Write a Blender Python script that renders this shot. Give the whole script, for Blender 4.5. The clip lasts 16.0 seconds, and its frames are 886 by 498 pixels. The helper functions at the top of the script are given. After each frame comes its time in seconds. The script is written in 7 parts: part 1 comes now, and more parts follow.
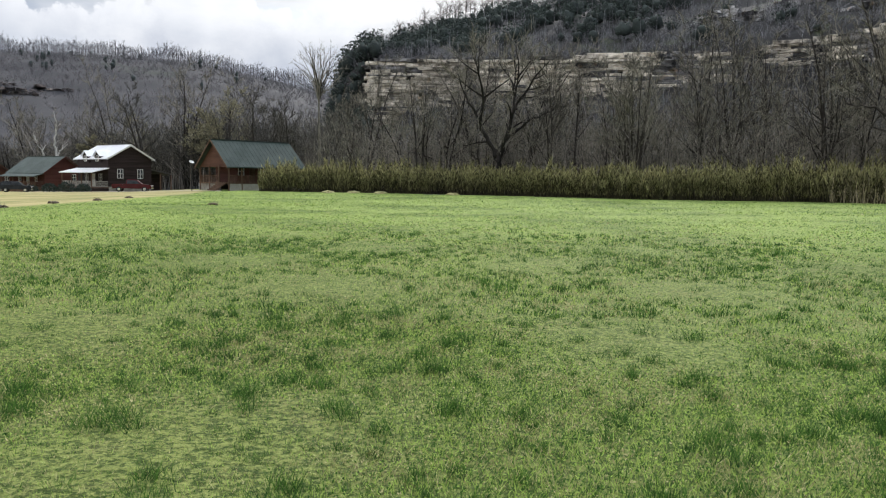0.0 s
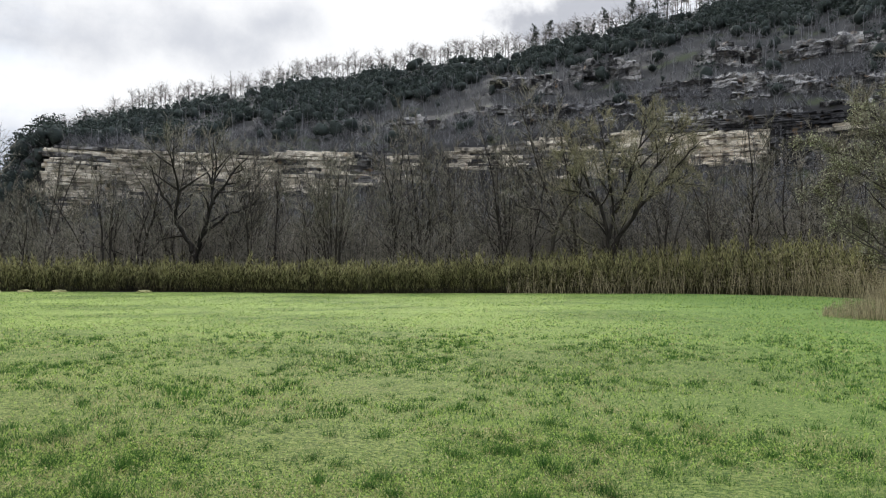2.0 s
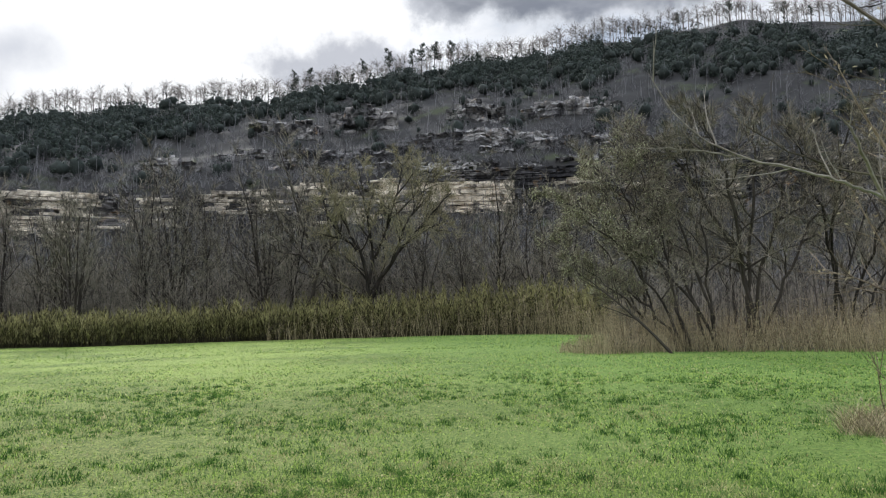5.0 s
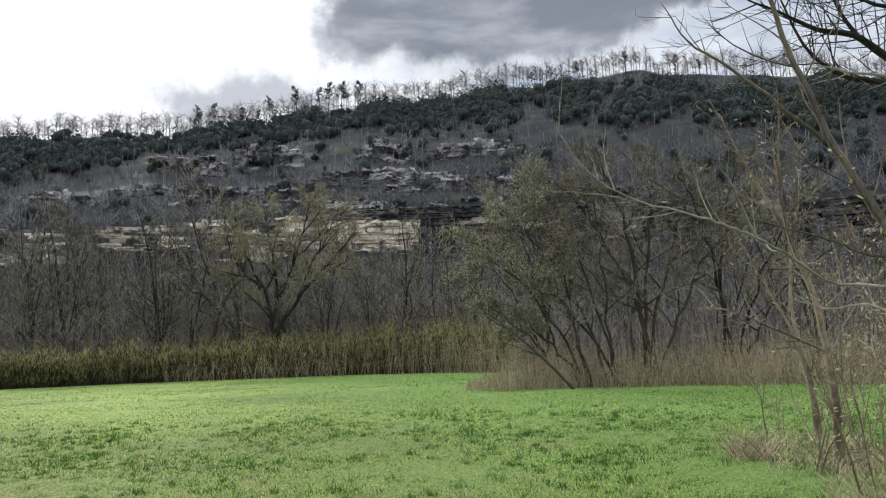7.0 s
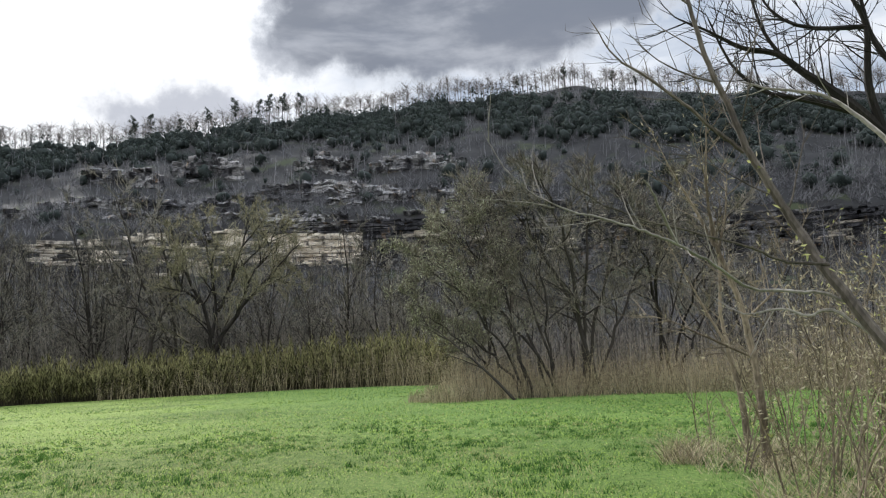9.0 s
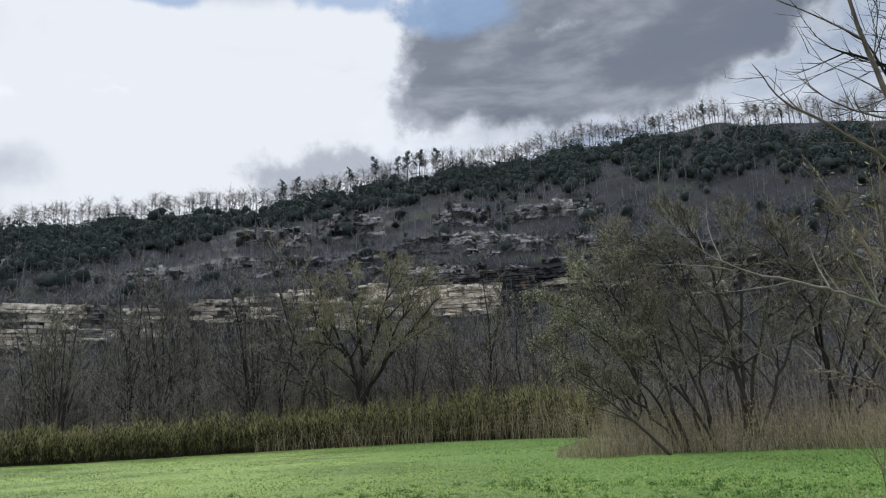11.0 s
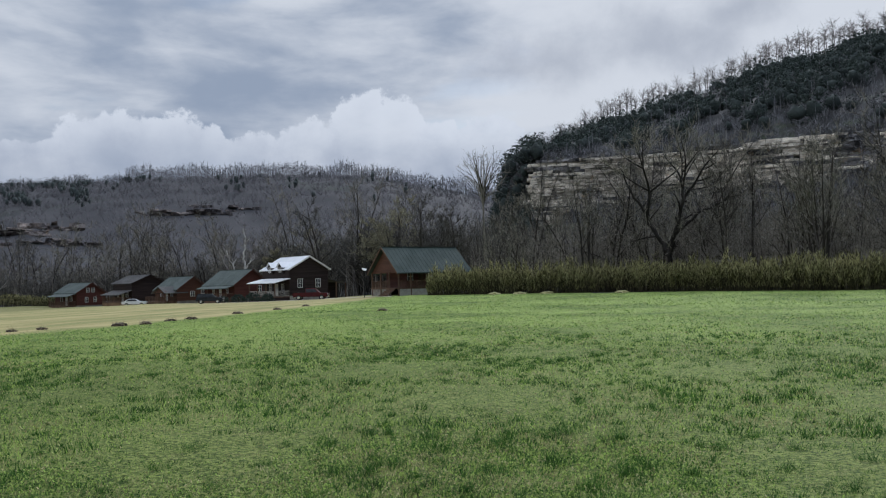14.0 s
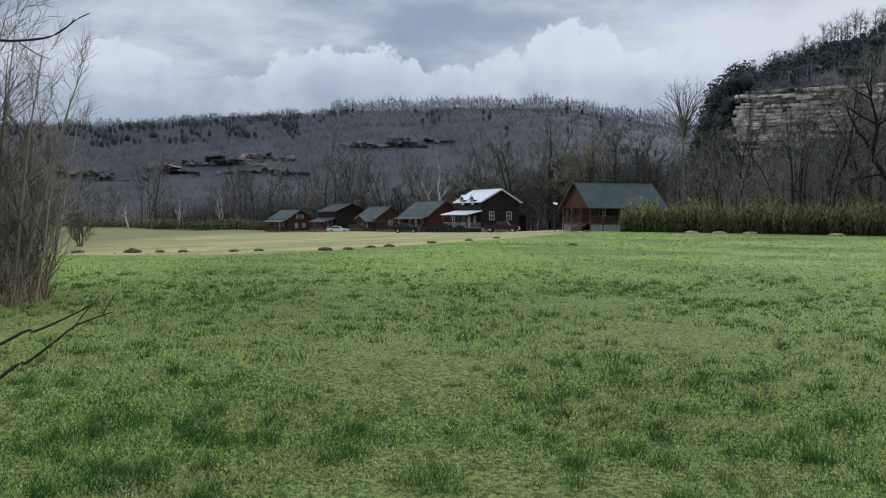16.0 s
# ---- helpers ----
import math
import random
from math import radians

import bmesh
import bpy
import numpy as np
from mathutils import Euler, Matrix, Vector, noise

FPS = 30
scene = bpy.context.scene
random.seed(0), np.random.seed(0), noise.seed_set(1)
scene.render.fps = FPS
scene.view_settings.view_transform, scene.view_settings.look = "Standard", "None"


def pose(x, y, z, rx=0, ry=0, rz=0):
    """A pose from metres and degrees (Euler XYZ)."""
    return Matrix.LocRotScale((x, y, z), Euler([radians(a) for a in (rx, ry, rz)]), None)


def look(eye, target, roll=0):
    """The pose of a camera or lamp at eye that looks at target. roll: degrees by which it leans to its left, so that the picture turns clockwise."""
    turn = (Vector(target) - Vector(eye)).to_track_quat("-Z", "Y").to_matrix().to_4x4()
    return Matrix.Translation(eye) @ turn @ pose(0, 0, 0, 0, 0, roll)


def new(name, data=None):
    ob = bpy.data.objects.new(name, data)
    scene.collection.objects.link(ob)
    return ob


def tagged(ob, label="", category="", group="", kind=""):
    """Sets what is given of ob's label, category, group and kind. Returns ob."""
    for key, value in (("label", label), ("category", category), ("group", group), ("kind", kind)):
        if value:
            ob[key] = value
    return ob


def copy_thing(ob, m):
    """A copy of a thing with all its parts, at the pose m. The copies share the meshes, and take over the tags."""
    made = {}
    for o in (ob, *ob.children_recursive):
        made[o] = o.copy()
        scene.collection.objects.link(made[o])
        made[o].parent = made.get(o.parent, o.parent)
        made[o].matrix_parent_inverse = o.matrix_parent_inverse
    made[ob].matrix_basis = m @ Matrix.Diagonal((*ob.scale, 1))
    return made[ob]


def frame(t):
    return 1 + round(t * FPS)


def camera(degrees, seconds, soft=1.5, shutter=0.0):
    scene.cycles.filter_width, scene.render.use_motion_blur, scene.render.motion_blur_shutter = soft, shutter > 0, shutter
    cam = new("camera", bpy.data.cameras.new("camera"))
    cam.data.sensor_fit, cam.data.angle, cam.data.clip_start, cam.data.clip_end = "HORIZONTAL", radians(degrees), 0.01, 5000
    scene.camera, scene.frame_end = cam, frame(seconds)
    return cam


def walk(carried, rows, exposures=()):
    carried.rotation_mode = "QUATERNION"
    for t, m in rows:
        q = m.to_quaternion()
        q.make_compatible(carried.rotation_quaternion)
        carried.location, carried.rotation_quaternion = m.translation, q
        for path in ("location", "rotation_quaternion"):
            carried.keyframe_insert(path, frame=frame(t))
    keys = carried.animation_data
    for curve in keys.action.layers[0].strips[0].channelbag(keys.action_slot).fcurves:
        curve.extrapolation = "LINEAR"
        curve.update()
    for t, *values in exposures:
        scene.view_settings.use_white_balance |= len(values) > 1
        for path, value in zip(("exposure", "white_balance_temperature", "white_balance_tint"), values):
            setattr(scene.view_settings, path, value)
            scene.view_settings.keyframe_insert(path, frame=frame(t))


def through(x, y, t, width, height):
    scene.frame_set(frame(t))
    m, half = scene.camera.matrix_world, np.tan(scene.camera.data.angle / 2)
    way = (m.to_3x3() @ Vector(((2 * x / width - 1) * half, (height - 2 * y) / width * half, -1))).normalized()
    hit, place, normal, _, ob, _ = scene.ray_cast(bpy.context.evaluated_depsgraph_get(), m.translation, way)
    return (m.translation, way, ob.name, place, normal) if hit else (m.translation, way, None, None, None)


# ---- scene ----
cam = camera(58.72, 16.0, soft=1.15)


def view(x, y, z, yaw, pitch, roll):
    """A camera pose from its place and its compass turn, tilt and roll in degrees."""
    a, b = radians(yaw), radians(pitch)
    d = Vector((math.sin(a) * math.cos(b), math.cos(a) * math.cos(b), math.sin(b)))
    return look((x, y, z), Vector((x, y, z)) + 10 * d, roll)


ROWS = [
    (0.0, -0.01, -0.01, 1.53, -0.04, -4.92, 0.80),
    (0.5, 0.04, -0.04, 1.55, 5.93, -3.56, 0.68),
    (1.0, 0.08, -0.06, 1.57, 10.95, -1.98, 0.81),
    (1.5, 0.08, -0.11, 1.59, 15.74, 0.07, 0.89),
    (2.0, 0.13, -0.10, 1.63, 21.25, 2.09, 0.18),
    (2.5, 0.12, -0.17, 1.65, 24.36, 3.28, -0.18),
    (3.0, 0.12, -0.18, 1.66, 26.22, 3.91, -0.68),
    (3.5, 0.13, -0.20, 1.65, 27.94, 4.36, -0.82),
    (4.0, 0.11, -0.27, 1.65, 30.96, 4.82, -0.91),
    (4.5, 0.15, -0.24, 1.65, 35.42, 4.96, -1.15),
    (5.0, 0.15, -0.26, 1.64, 38.53, 5.20, -1.32),
    (5.2, 0.13, -0.27, 1.65, 39.69, 5.31, -1.19),
    (7.3, -0.12, -0.43, 1.58, 46.32, 8.00, -2.12),
    (7.5, -0.10, -0.42, 1.58, 46.93, 7.92, -2.28),
    (8.0, -0.09, -0.41, 1.59, 47.73, 7.91, -2.53),
    (8.2, -0.05, -0.49, 1.54, 48.25, 7.93, -2.62),
    (10.3, -0.26, -0.51, 1.57, 50.72, 9.77, -2.72),
    (10.5, -0.19, -0.48, 1.62, 48.39, 10.65, -3.08),
    (11.0, -0.16, -0.34, 1.68, 39.72, 12.66, -2.83),
    (11.5, 0.13, -0.07, 1.61, 28.50, 12.48, -2.37),
    (12.0, 0.18, 0.28, 1.62, 18.33, 10.78, -1.93),
    (12.5, 0.12, 0.58, 1.59, 7.17, 7.87, -0.28),
    (13.0, 0.06, 0.59, 1.59, -2.88, 4.43, -0.58),
    (13.5, -0.01, 0.63, 1.57, -8.23, 2.73, -1.72),
    (14.0, -0.01, 0.74, 1.56, -12.10, 2.43, -1.36),
    (14.5, 0.01, 0.75, 1.56, -15.97, 2.01, -0.98),
    (15.0, -0.02, 0.76, 1.54, -20.87, 0.24, 0.10),
    (15.5, -0.04, 0.76, 1.53, -24.29, -1.31, 0.50),
    (16.0, -0.04, 0.75, 1.53, -25.94, -2.24, 0.31),
]
EXPOSURES = [(0.0, 0.2, 6500, 10), (5.0, 0.25, 6450, 10), (8.0, 0.3, 6400, 10), (10.5, 0.3, 6350, 10), (11.0, -0.05, 6150, 10), (11.5, -0.7, 5950, 10), (12.0, -0.85, 5900, 10),
             (12.5, -0.7, 5900, 10), (13.0, -0.5, 5950, 10), (13.5, -0.38, 5950, 10), (14.5, -0.42, 5900, 10), (16.0, -0.35, 5850, 10)]
walk(cam, [(r[0], view(*r[1:])) for r in ROWS], EXPOSURES)

# ---------------------------------------------------------------- sky and sun
SUN_AZ, SUN_EL = 16.0, 27.0
world = bpy.data.worlds.new("sky")
scene.world = world
world.use_nodes = True


class Nodes:
    """Short hand for building node trees."""

    def __init__(self, tree):
        self.tree = tree

    def add(self, kind):
        return self.tree.nodes.new(kind)

    def plug(self, socket, value):
        if hasattr(value, "is_linked"):
            self.tree.links.new(value, socket)
        else:
            socket.default_value = value

    def math(self, op, a, b=None, c=None, clamp=False):
        n = self.add("ShaderNodeMath")
        n.operation, n.use_clamp = op, clamp
        for i, v in enumerate((a, b, c)):
            if v is not None:
                self.plug(n.inputs[i], v)
        return n.outputs[0]

    def noise(self, vector, scale, detail=4.0, rough=0.55, distortion=0.0):
        n = self.add("ShaderNodeTexNoise")
        if vector is not None:
            self.plug(n.inputs["Vector"], vector)
        n.inputs["Scale"].default_value, n.inputs["Detail"].default_value = scale, detail
        n.inputs["Roughness"].default_value, n.inputs["Distortion"].default_value = rough, distortion
        return n.outputs["Fac"]

    def ramp(self, value, lo, hi, a=0.0, b=1.0):
        n = self.add("ShaderNodeMapRange")
        n.interpolation_type = "SMOOTHSTEP"
        self.plug(n.inputs["Value"], value)
        for k, v in (("From Min", lo), ("From Max", hi), ("To Min", a), ("To Max", b)):
            n.inputs[k].default_value = v
        return n.outputs[0]

    def mix(self, fac, a, b, blend="MIX"):
        n = self.add("ShaderNodeMix")
        n.data_type, n.blend_type = "RGBA", blend
        self.plug(n.inputs[0], fac)
        for s, v in ((n.inputs[6], a), (n.inputs[7], b)):
            self.plug(s, (*v, 1.0) if isinstance(v, tuple) and len(v) == 3 else v)
        return n.outputs[2]

    def stretch(self, vector, sx, sy, sz):
        n = self.add("ShaderNodeMapping")
        self.plug(n.inputs["Vector"], vector)
        n.inputs["Scale"].default_value = (sx, sy, sz)
        return n.outputs[0]


def build_sky():
    w = Nodes(world.node_tree)
    world.node_tree.nodes.clear()
    way = w.add("ShaderNodeTexCoord").outputs["Generated"]
    sep = w.add("ShaderNodeSeparateXYZ")
    w.plug(sep.inputs[0], way)
    az = w.math("MULTIPLY", w.math("ARCTAN2", sep.outputs[0], sep.outputs[1]), 57.2958)
    el = w.math("MULTIPLY", w.math("ARCSINE", sep.outputs[2]), 57.2958)
    clear = w.add("ShaderNodeTexSky")
    clear.sky_type, clear.sun_disc = "NISHITA", False
    clear.sun_elevation, clear.sun_rotation = radians(SUN_EL), radians(SUN_AZ)
    blue = w.add("ShaderNodeVectorMath")
    blue.operation = "SCALE"
    w.plug(blue.inputs[0], clear.outputs[0])
    blue.inputs["Scale"].default_value = 0.1
    # the cloud deck: soft grey sheets, flattened towards the horizon
    deck = w.stretch(way, 1.0, 1.0, 3.2)
    soft = w.noise(deck, 2.3, 6, 0.5, 0.3)
    fine = w.noise(deck, 7.0, 6, 0.55, 0.2)
    # whiter round the hidden sun
    glare = w.math("ADD", w.math("POWER", w.math("DIVIDE", w.math("SUBTRACT", az, 22.0), 34.0), 2.0),
                   w.math("POWER", w.math("DIVIDE", w.math("SUBTRACT", el, 25.0), 22.0), 2.0))
    glare = w.math("EXPONENT", w.math("MULTIPLY", glare, -1.0))
    light = w.math("ADD", w.math("MULTIPLY", soft, 1.0), w.math("MULTIPLY", glare, 0.52))
    light = w.math("ADD", light, w.math("MULTIPLY", w.math("SUBTRACT", fine, 0.5), 0.6))
    light = w.math("ADD", light, w.ramp(az, -52.0, -26.0, 0.22, 0.0))
    colour = w.mix(w.ramp(light, 0.42, 0.85), (0.40, 0.46, 0.56), (0.88, 0.89, 0.91))
    # a few gaps of clear sky
    gap = w.ramp(w.noise(deck, 3.4, 5, 0.5, 0.1), 0.60, 0.72, 0.0, 0.55)
    colour = w.mix(gap, colour, blue.outputs[0])

    billow = w.math("ADD", w.math("MULTIPLY", w.math("SUBTRACT", w.noise(way, 13.0, 2, 0.5), 0.5), 1.1),
                    w.math("MULTIPLY", w.math("SUBTRACT", w.noise(way, 34.0, 6, 0.62), 0.5), 0.75))
    torn = w.math("ADD", w.math("MULTIPLY", w.math("SUBTRACT", w.noise(way, 6.0, 3, 0.5), 0.5), 1.5),
                  w.math("MULTIPLY", w.math("SUBTRACT", w.noise(way, 17.0, 7, 0.62), 0.5), 1.0))

    def puffs(parts, edge, ragged):
        best = None
        for a, e, ra, re in parts:
            d = w.math("ADD", w.math("POWER", w.math("DIVIDE", w.math("SUBTRACT", az, a), ra), 2.0),
                       w.math("POWER", w.math("DIVIDE", w.math("SUBTRACT", el, e), re), 2.0))
            d = w.math("SUBTRACT", 1.0, w.math("SQRT", d))
            best = d if best is None else w.math("SMOOTH_MAX", best, d, 0.08)
        best = w.math("ADD", best, ragged)
        return w.ramp(best, 0.0, edge), best

    # heaped white clouds over the far ridge, bright along their tops and fading into the haze below
    heap, depth = puffs([(-34.5, 8.0, 4.6, 4.6), (-30.3, 8.0, 4.2, 4.3), (-25.5, 7.8, 3.2, 3.4), (-21.6, 8.0, 3.2, 4.4), (-18.2, 8.3, 3.2, 5.6), (-15.2, 8.3, 2.6, 5.0),
                         (-12.3, 8.0, 2.6, 3.7), (-8.4, 8.4, 3.2, 3.8), (-40, 7.8, 5, 2.2), (-49, 8.5, 6, 3.2), (-60, 8, 9, 4)], 0.10, billow)
    body = w.mix(w.ramp(w.math("ADD", el, w.math("MULTIPLY", billow, 6.0)), 6.0, 12.5), (0.50, 0.54, 0.63), (0.90, 0.92, 0.96))
    colour = w.mix(w.math("MULTIPLY", heap, w.ramp(depth, 0.0, 0.9, 0.95, 0.55)), colour, body)
    # the dark heap over the bluff, lit along its rim, and its small outlier
    dark, depth = puffs([(45, 25.0, 9.0, 5.2), (53, 25, 11, 5), (62, 27, 10, 4), (50, 30, 13, 4), (41, 24, 4.2, 3.6)], 0.22, torn)
    body = w.mix(w.ramp(depth, 0.03, 0.42), (0.66, 0.69, 0.74), (0.17, 0.19, 0.235))
    body = w.mix(w.ramp(fine, 0.40, 0.72, 0.0, 0.7), body, (0.48, 0.50, 0.55))
    colour = w.mix(w.math("MULTIPLY", dark, 0.92), colour, body)
    shred = w.math("ADD", w.math("MULTIPLY", w.math("SUBTRACT", w.noise(way, 16.0, 3, 0.5), 0.5), 1.5), w.math("MULTIPLY", w.math("SUBTRACT", w.noise(way, 45.0, 6, 0.65), 0.5), 1.1))
    small, depth = puffs([(34.0, 18.7, 4.6, 2.5), (28.5, 18.0, 5, 2.0), (31, 18.8, 4, 1.8)], 0.8, shred)
    colour = w.mix(w.math("MULTIPLY", small, 0.78), colour, (0.38, 0.40, 0.46))
    # small breaks of blue high over the bluff
    rift, depth = puffs([(42, 29.6, 6, 2.0), (33, 30.6, 5, 1.5), (19, 29.8, 3.5, 1.0)], 0.5, torn)
    colour = w.mix(w.math("MULTIPLY", rift, 0.7), colour, (0.27, 0.41, 0.64))
    # soft grey sheets low over the crest
    scrap, depth = puffs([(3, 16.0, 11, 3.5), (9.5, 17.8, 7, 2.8), (8.5, 17.6, 4.5, 2.0), (-4, 15.5, 9, 3.0), (-2, 26, 14, 4.0), (24, 31, 8, 2.0)], 1.0, torn)
    colour = w.mix(w.math("MULTIPLY", scrap, 0.65), colour, (0.44, 0.47, 0.54))
    # an overcast dome is about three times as bright overhead as at the horizon
    dome = w.ramp(el, 30.0, 80.0, 1.0, 3.2)
    out = w.add("ShaderNodeBackground")
    w.plug(out.inputs["Color"], colour)
    w.plug(out.inputs["Strength"], dome)
    w.tree.links.new(out.outputs[0], w.add("ShaderNodeOutputWorld").inputs[0])


build_sky()
sun_data = bpy.data.lights.new("sun", "SUN")
sun_data.energy, sun_data.angle, sun_data.color = 3.0, radians(12), (1.0, 0.96, 0.90)
sun = new("sun", sun_data)
a, b = radians(SUN_AZ), radians(SUN_EL)
sun.matrix_world = look(Vector((math.sin(a) * math.cos(b), math.cos(a) * math.cos(b), math.sin(b))) * 900, (0, 0, 0))
tagged(sun, "veiled spring sun behind thin cloud", "sun", kind="structure")

# ---------------------------------------------------------------- materials


def surface(name, dark, light, scale=3.0, fine=40.0, rough=0.85, bump=0.3, bump_scale=None, spread=(0.35, 0.65), island=0.0, per_object=0.0,
            stretch=(1, 1, 1), metal=0.0, through=0.0, speck=None):
    """A material that runs from a dark to a light tone by coarse and fine noise, at world size."""
    m = bpy.data.materials.new(name)
    m.use_nodes = True
    m.node_tree.nodes.clear()
    k = Nodes(m.node_tree)
    place = k.add("ShaderNodeNewGeometry")
    where = k.stretch(place.outputs["Position"], *stretch)
    v = k.math("ADD", k.math("MULTIPLY", k.noise(where, scale, 5), 0.6), k.math("MULTIPLY", k.noise(where, fine, 3), 0.4))
    if island:
        v = k.math("ADD", v, k.math("MULTIPLY", k.math("SUBTRACT", place.outputs["Random Per Island"], 0.5), island))
    if per_object:
        v = k.math("ADD", v, k.math("MULTIPLY", k.math("SUBTRACT", k.add("ShaderNodeObjectInfo").outputs["Random"], 0.5), per_object))
    colour = k.mix(k.ramp(v, *spread), dark, light)
    if speck:
        colour = k.mix(k.ramp(k.noise(where, speck[1], 4), speck[2], speck[2] + 0.12), colour, speck[0])
    s = k.add("ShaderNodeBsdfPrincipled")
    k.plug(s.inputs["Base Color"], colour)
    s.inputs["Roughness"].default_value, s.inputs["Metallic"].default_value = rough, metal
    s.inputs["Specular IOR Level"].default_value = 0.25
    if bump:
        n = k.add("ShaderNodeBump")
        n.inputs["Strength"].default_value = bump
        k.plug(n.inputs["Height"], k.noise(where, bump_scale or fine, 4))
        k.plug(s.inputs["Normal"], n.outputs[0])
    result = s.outputs[0]
    if through:
        t = k.add("ShaderNodeBsdfTranslucent")
        k.plug(t.inputs["Color"], colour)
        mx = k.add("ShaderNodeMixShader")
        mx.inputs[0].default_value = through
        m.node_tree.links.new(result, mx.inputs[1])
        m.node_tree.links.new(t.outputs[0], mx.inputs[2])
        result = mx.outputs[0]
    m.node_tree.links.new(result, k.add("ShaderNodeOutputMaterial").inputs[0])
    return m


def field_material():
    """Spring pasture, with a mown strip of dry hay along its western side."""
    m = bpy.data.materials.new("pasture")
    m.use_nodes = True
    m.node_tree.nodes.clear()
    k = Nodes(m.node_tree)
    where = k.add("ShaderNodeNewGeometry").outputs["Position"]
    sep = k.add("ShaderNodeSeparateXYZ")
    k.plug(sep.inputs[0], where)
    x, y = sep.outputs[0], sep.outputs[1]
    wide, mid, fine = k.noise(where, 0.12, 4), k.noise(where, 0.9, 5), k.noise(where, 9.0, 5)
    grass = k.mix(k.ramp(mid, 0.35, 0.65), (0.085, 0.150, 0.030), (0.165, 0.240, 0.055))
    grass = k.mix(k.ramp(wide, 0.36, 0.60, 0.0, 0.9), grass, (0.335, 0.455, 0.110))
    grass = k.mix(k.ramp(k.noise(where, 3.2, 5, 0.65), 0.52, 0.64, 0.0, 0.45), grass, (0.050, 0.100, 0.018))
    grass = k.mix(k.ramp(fine, 0.50, 0.60, 0.0, 0.55), grass, (0.040, 0.082, 0.016))
    grass = k.mix(k.ramp(k.noise(where, 34.0, 5, 0.7), 0.50, 0.58, 0.0, 0.7), grass, (0.30, 0.33, 0.10))
    grass = k.mix(k.ramp(k.noise(where, 60.0, 4, 0.7), 0.51, 0.57, 0.0, 0.85), grass, (0.030, 0.062, 0.013))
    grass = k.mix(k.ramp(k.noise(where, 1.7, 6, 0.7), 0.54, 0.66, 0.0, 0.5), grass, (0.33, 0.30, 0.14))
    # thin, weedy sward round the viewpoint: soil, thatch, and blade-gap shade in the colour
    reach = k.math("SQRT", k.math("ADD", k.math("POWER", x, 2.0), k.math("POWER", y, 2.0)))
    thin = k.ramp(k.math("ADD", reach, k.math("MULTIPLY", k.math("SUBTRACT", mid, 0.5), 9.0)), 7.0, 34.0, 0.74, 0.0)
    grass = k.mix(thin, grass, k.mix(k.ramp(k.noise(where, 22.0, 5, 0.7), 0.42, 0.58), (0.024, 0.040, 0.011), (0.215, 0.240, 0.075)))
    # a darker, deeper green stretch by the wood
    deep_green = k.ramp(k.math("ADD", k.math("SUBTRACT", x, k.math("MULTIPLY", y, 0.62)), k.math("MULTIPLY", k.math("SUBTRACT", wide, 0.5), 14.0)), -6.0, 12.0, 0.0, 0.6)
    grass = k.mix(deep_green, grass, k.mix(k.ramp(fine, 0.4, 0.6), (0.055, 0.125, 0.026), (0.120, 0.225, 0.050)))
    hay = k.mix(k.ramp(k.noise(k.stretch(where, 1.0, 0.12, 1.0), 0.5, 4), 0.35, 0.65), (0.41, 0.345, 0.165), (0.215, 0.225, 0.085))
    hay = k.mix(k.ramp(fine, 0.4, 0.7, 0.0, 0.5), hay, (0.43, 0.365, 0.195))
    hay = k.mix(k.ramp(k.noise(where, 0.35, 5, 0.6), 0.5, 0.66, 0.0, 0.4), hay, (0.16, 0.17, 0.065))
    # the western edge of the green: straight to the north, swinging off to the west nearby
    late = k.math("MAXIMUM", k.math("SUBTRACT", y, 35.0), 0.0)
    near = k.math("MAXIMUM", k.math("SUBTRACT", 28.5, y), 0.0)
    edge = k.math("ADD", k.math("ADD", x, 21.0), k.math("ADD", k.math("MULTIPLY", k.math("POWER", late, 2.0), 0.0022), k.math("MULTIPLY", k.math("POWER", near, 2.0), 0.15)))
    edge = k.math("ADD", edge, k.math("MULTIPLY", k.math("SUBTRACT", mid, 0.5), 2.2))
    colour = k.mix(k.ramp(edge, -0.9, 0.5), hay, grass)
    far_green = k.ramp(k.math("ADD", k.math("ADD", x, k.math("MULTIPLY", y, 0.6)), k.math("MULTIPLY", mid, 6.0)), -17.0, -9.5, 0.75, 0.0)
    colour = k.mix(far_green, colour, (0.15, 0.155, 0.062))
    s = k.add("ShaderNodeBsdfPrincipled")
    k.plug(s.inputs["Base Color"], colour)
    s.inputs["Roughness"].default_value, s.inputs["Specular IOR Level"].default_value = 0.95, 0.1
    n = k.add("ShaderNodeBump")
    n.inputs["Strength"].default_value, n.inputs["Distance"].default_value = 0.8, 0.06
    k.plug(n.inputs["Height"], k.noise(where, 14.0, 5))
    k.plug(s.inputs["Normal"], n.outputs[0])
    m.node_tree.links.new(s.outputs[0], k.add("ShaderNodeOutputMaterial").inputs[0])
    return m


PASTURE = field_material()
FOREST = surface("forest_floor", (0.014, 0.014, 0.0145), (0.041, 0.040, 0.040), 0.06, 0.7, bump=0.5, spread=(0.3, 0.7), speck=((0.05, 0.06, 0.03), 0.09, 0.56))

# far ridge floor: distance haze is put into the colour as a bluish tint
FAR_FLOOR = surface("haze_tinted_hillside_litter", (0.029, 0.029, 0.034), (0.053, 0.052, 0.057), 0.012, 0.05, bump=0.3, spread=(0.32, 0.68), speck=((0.030, 0.036, 0.030), 0.012, 0.57))


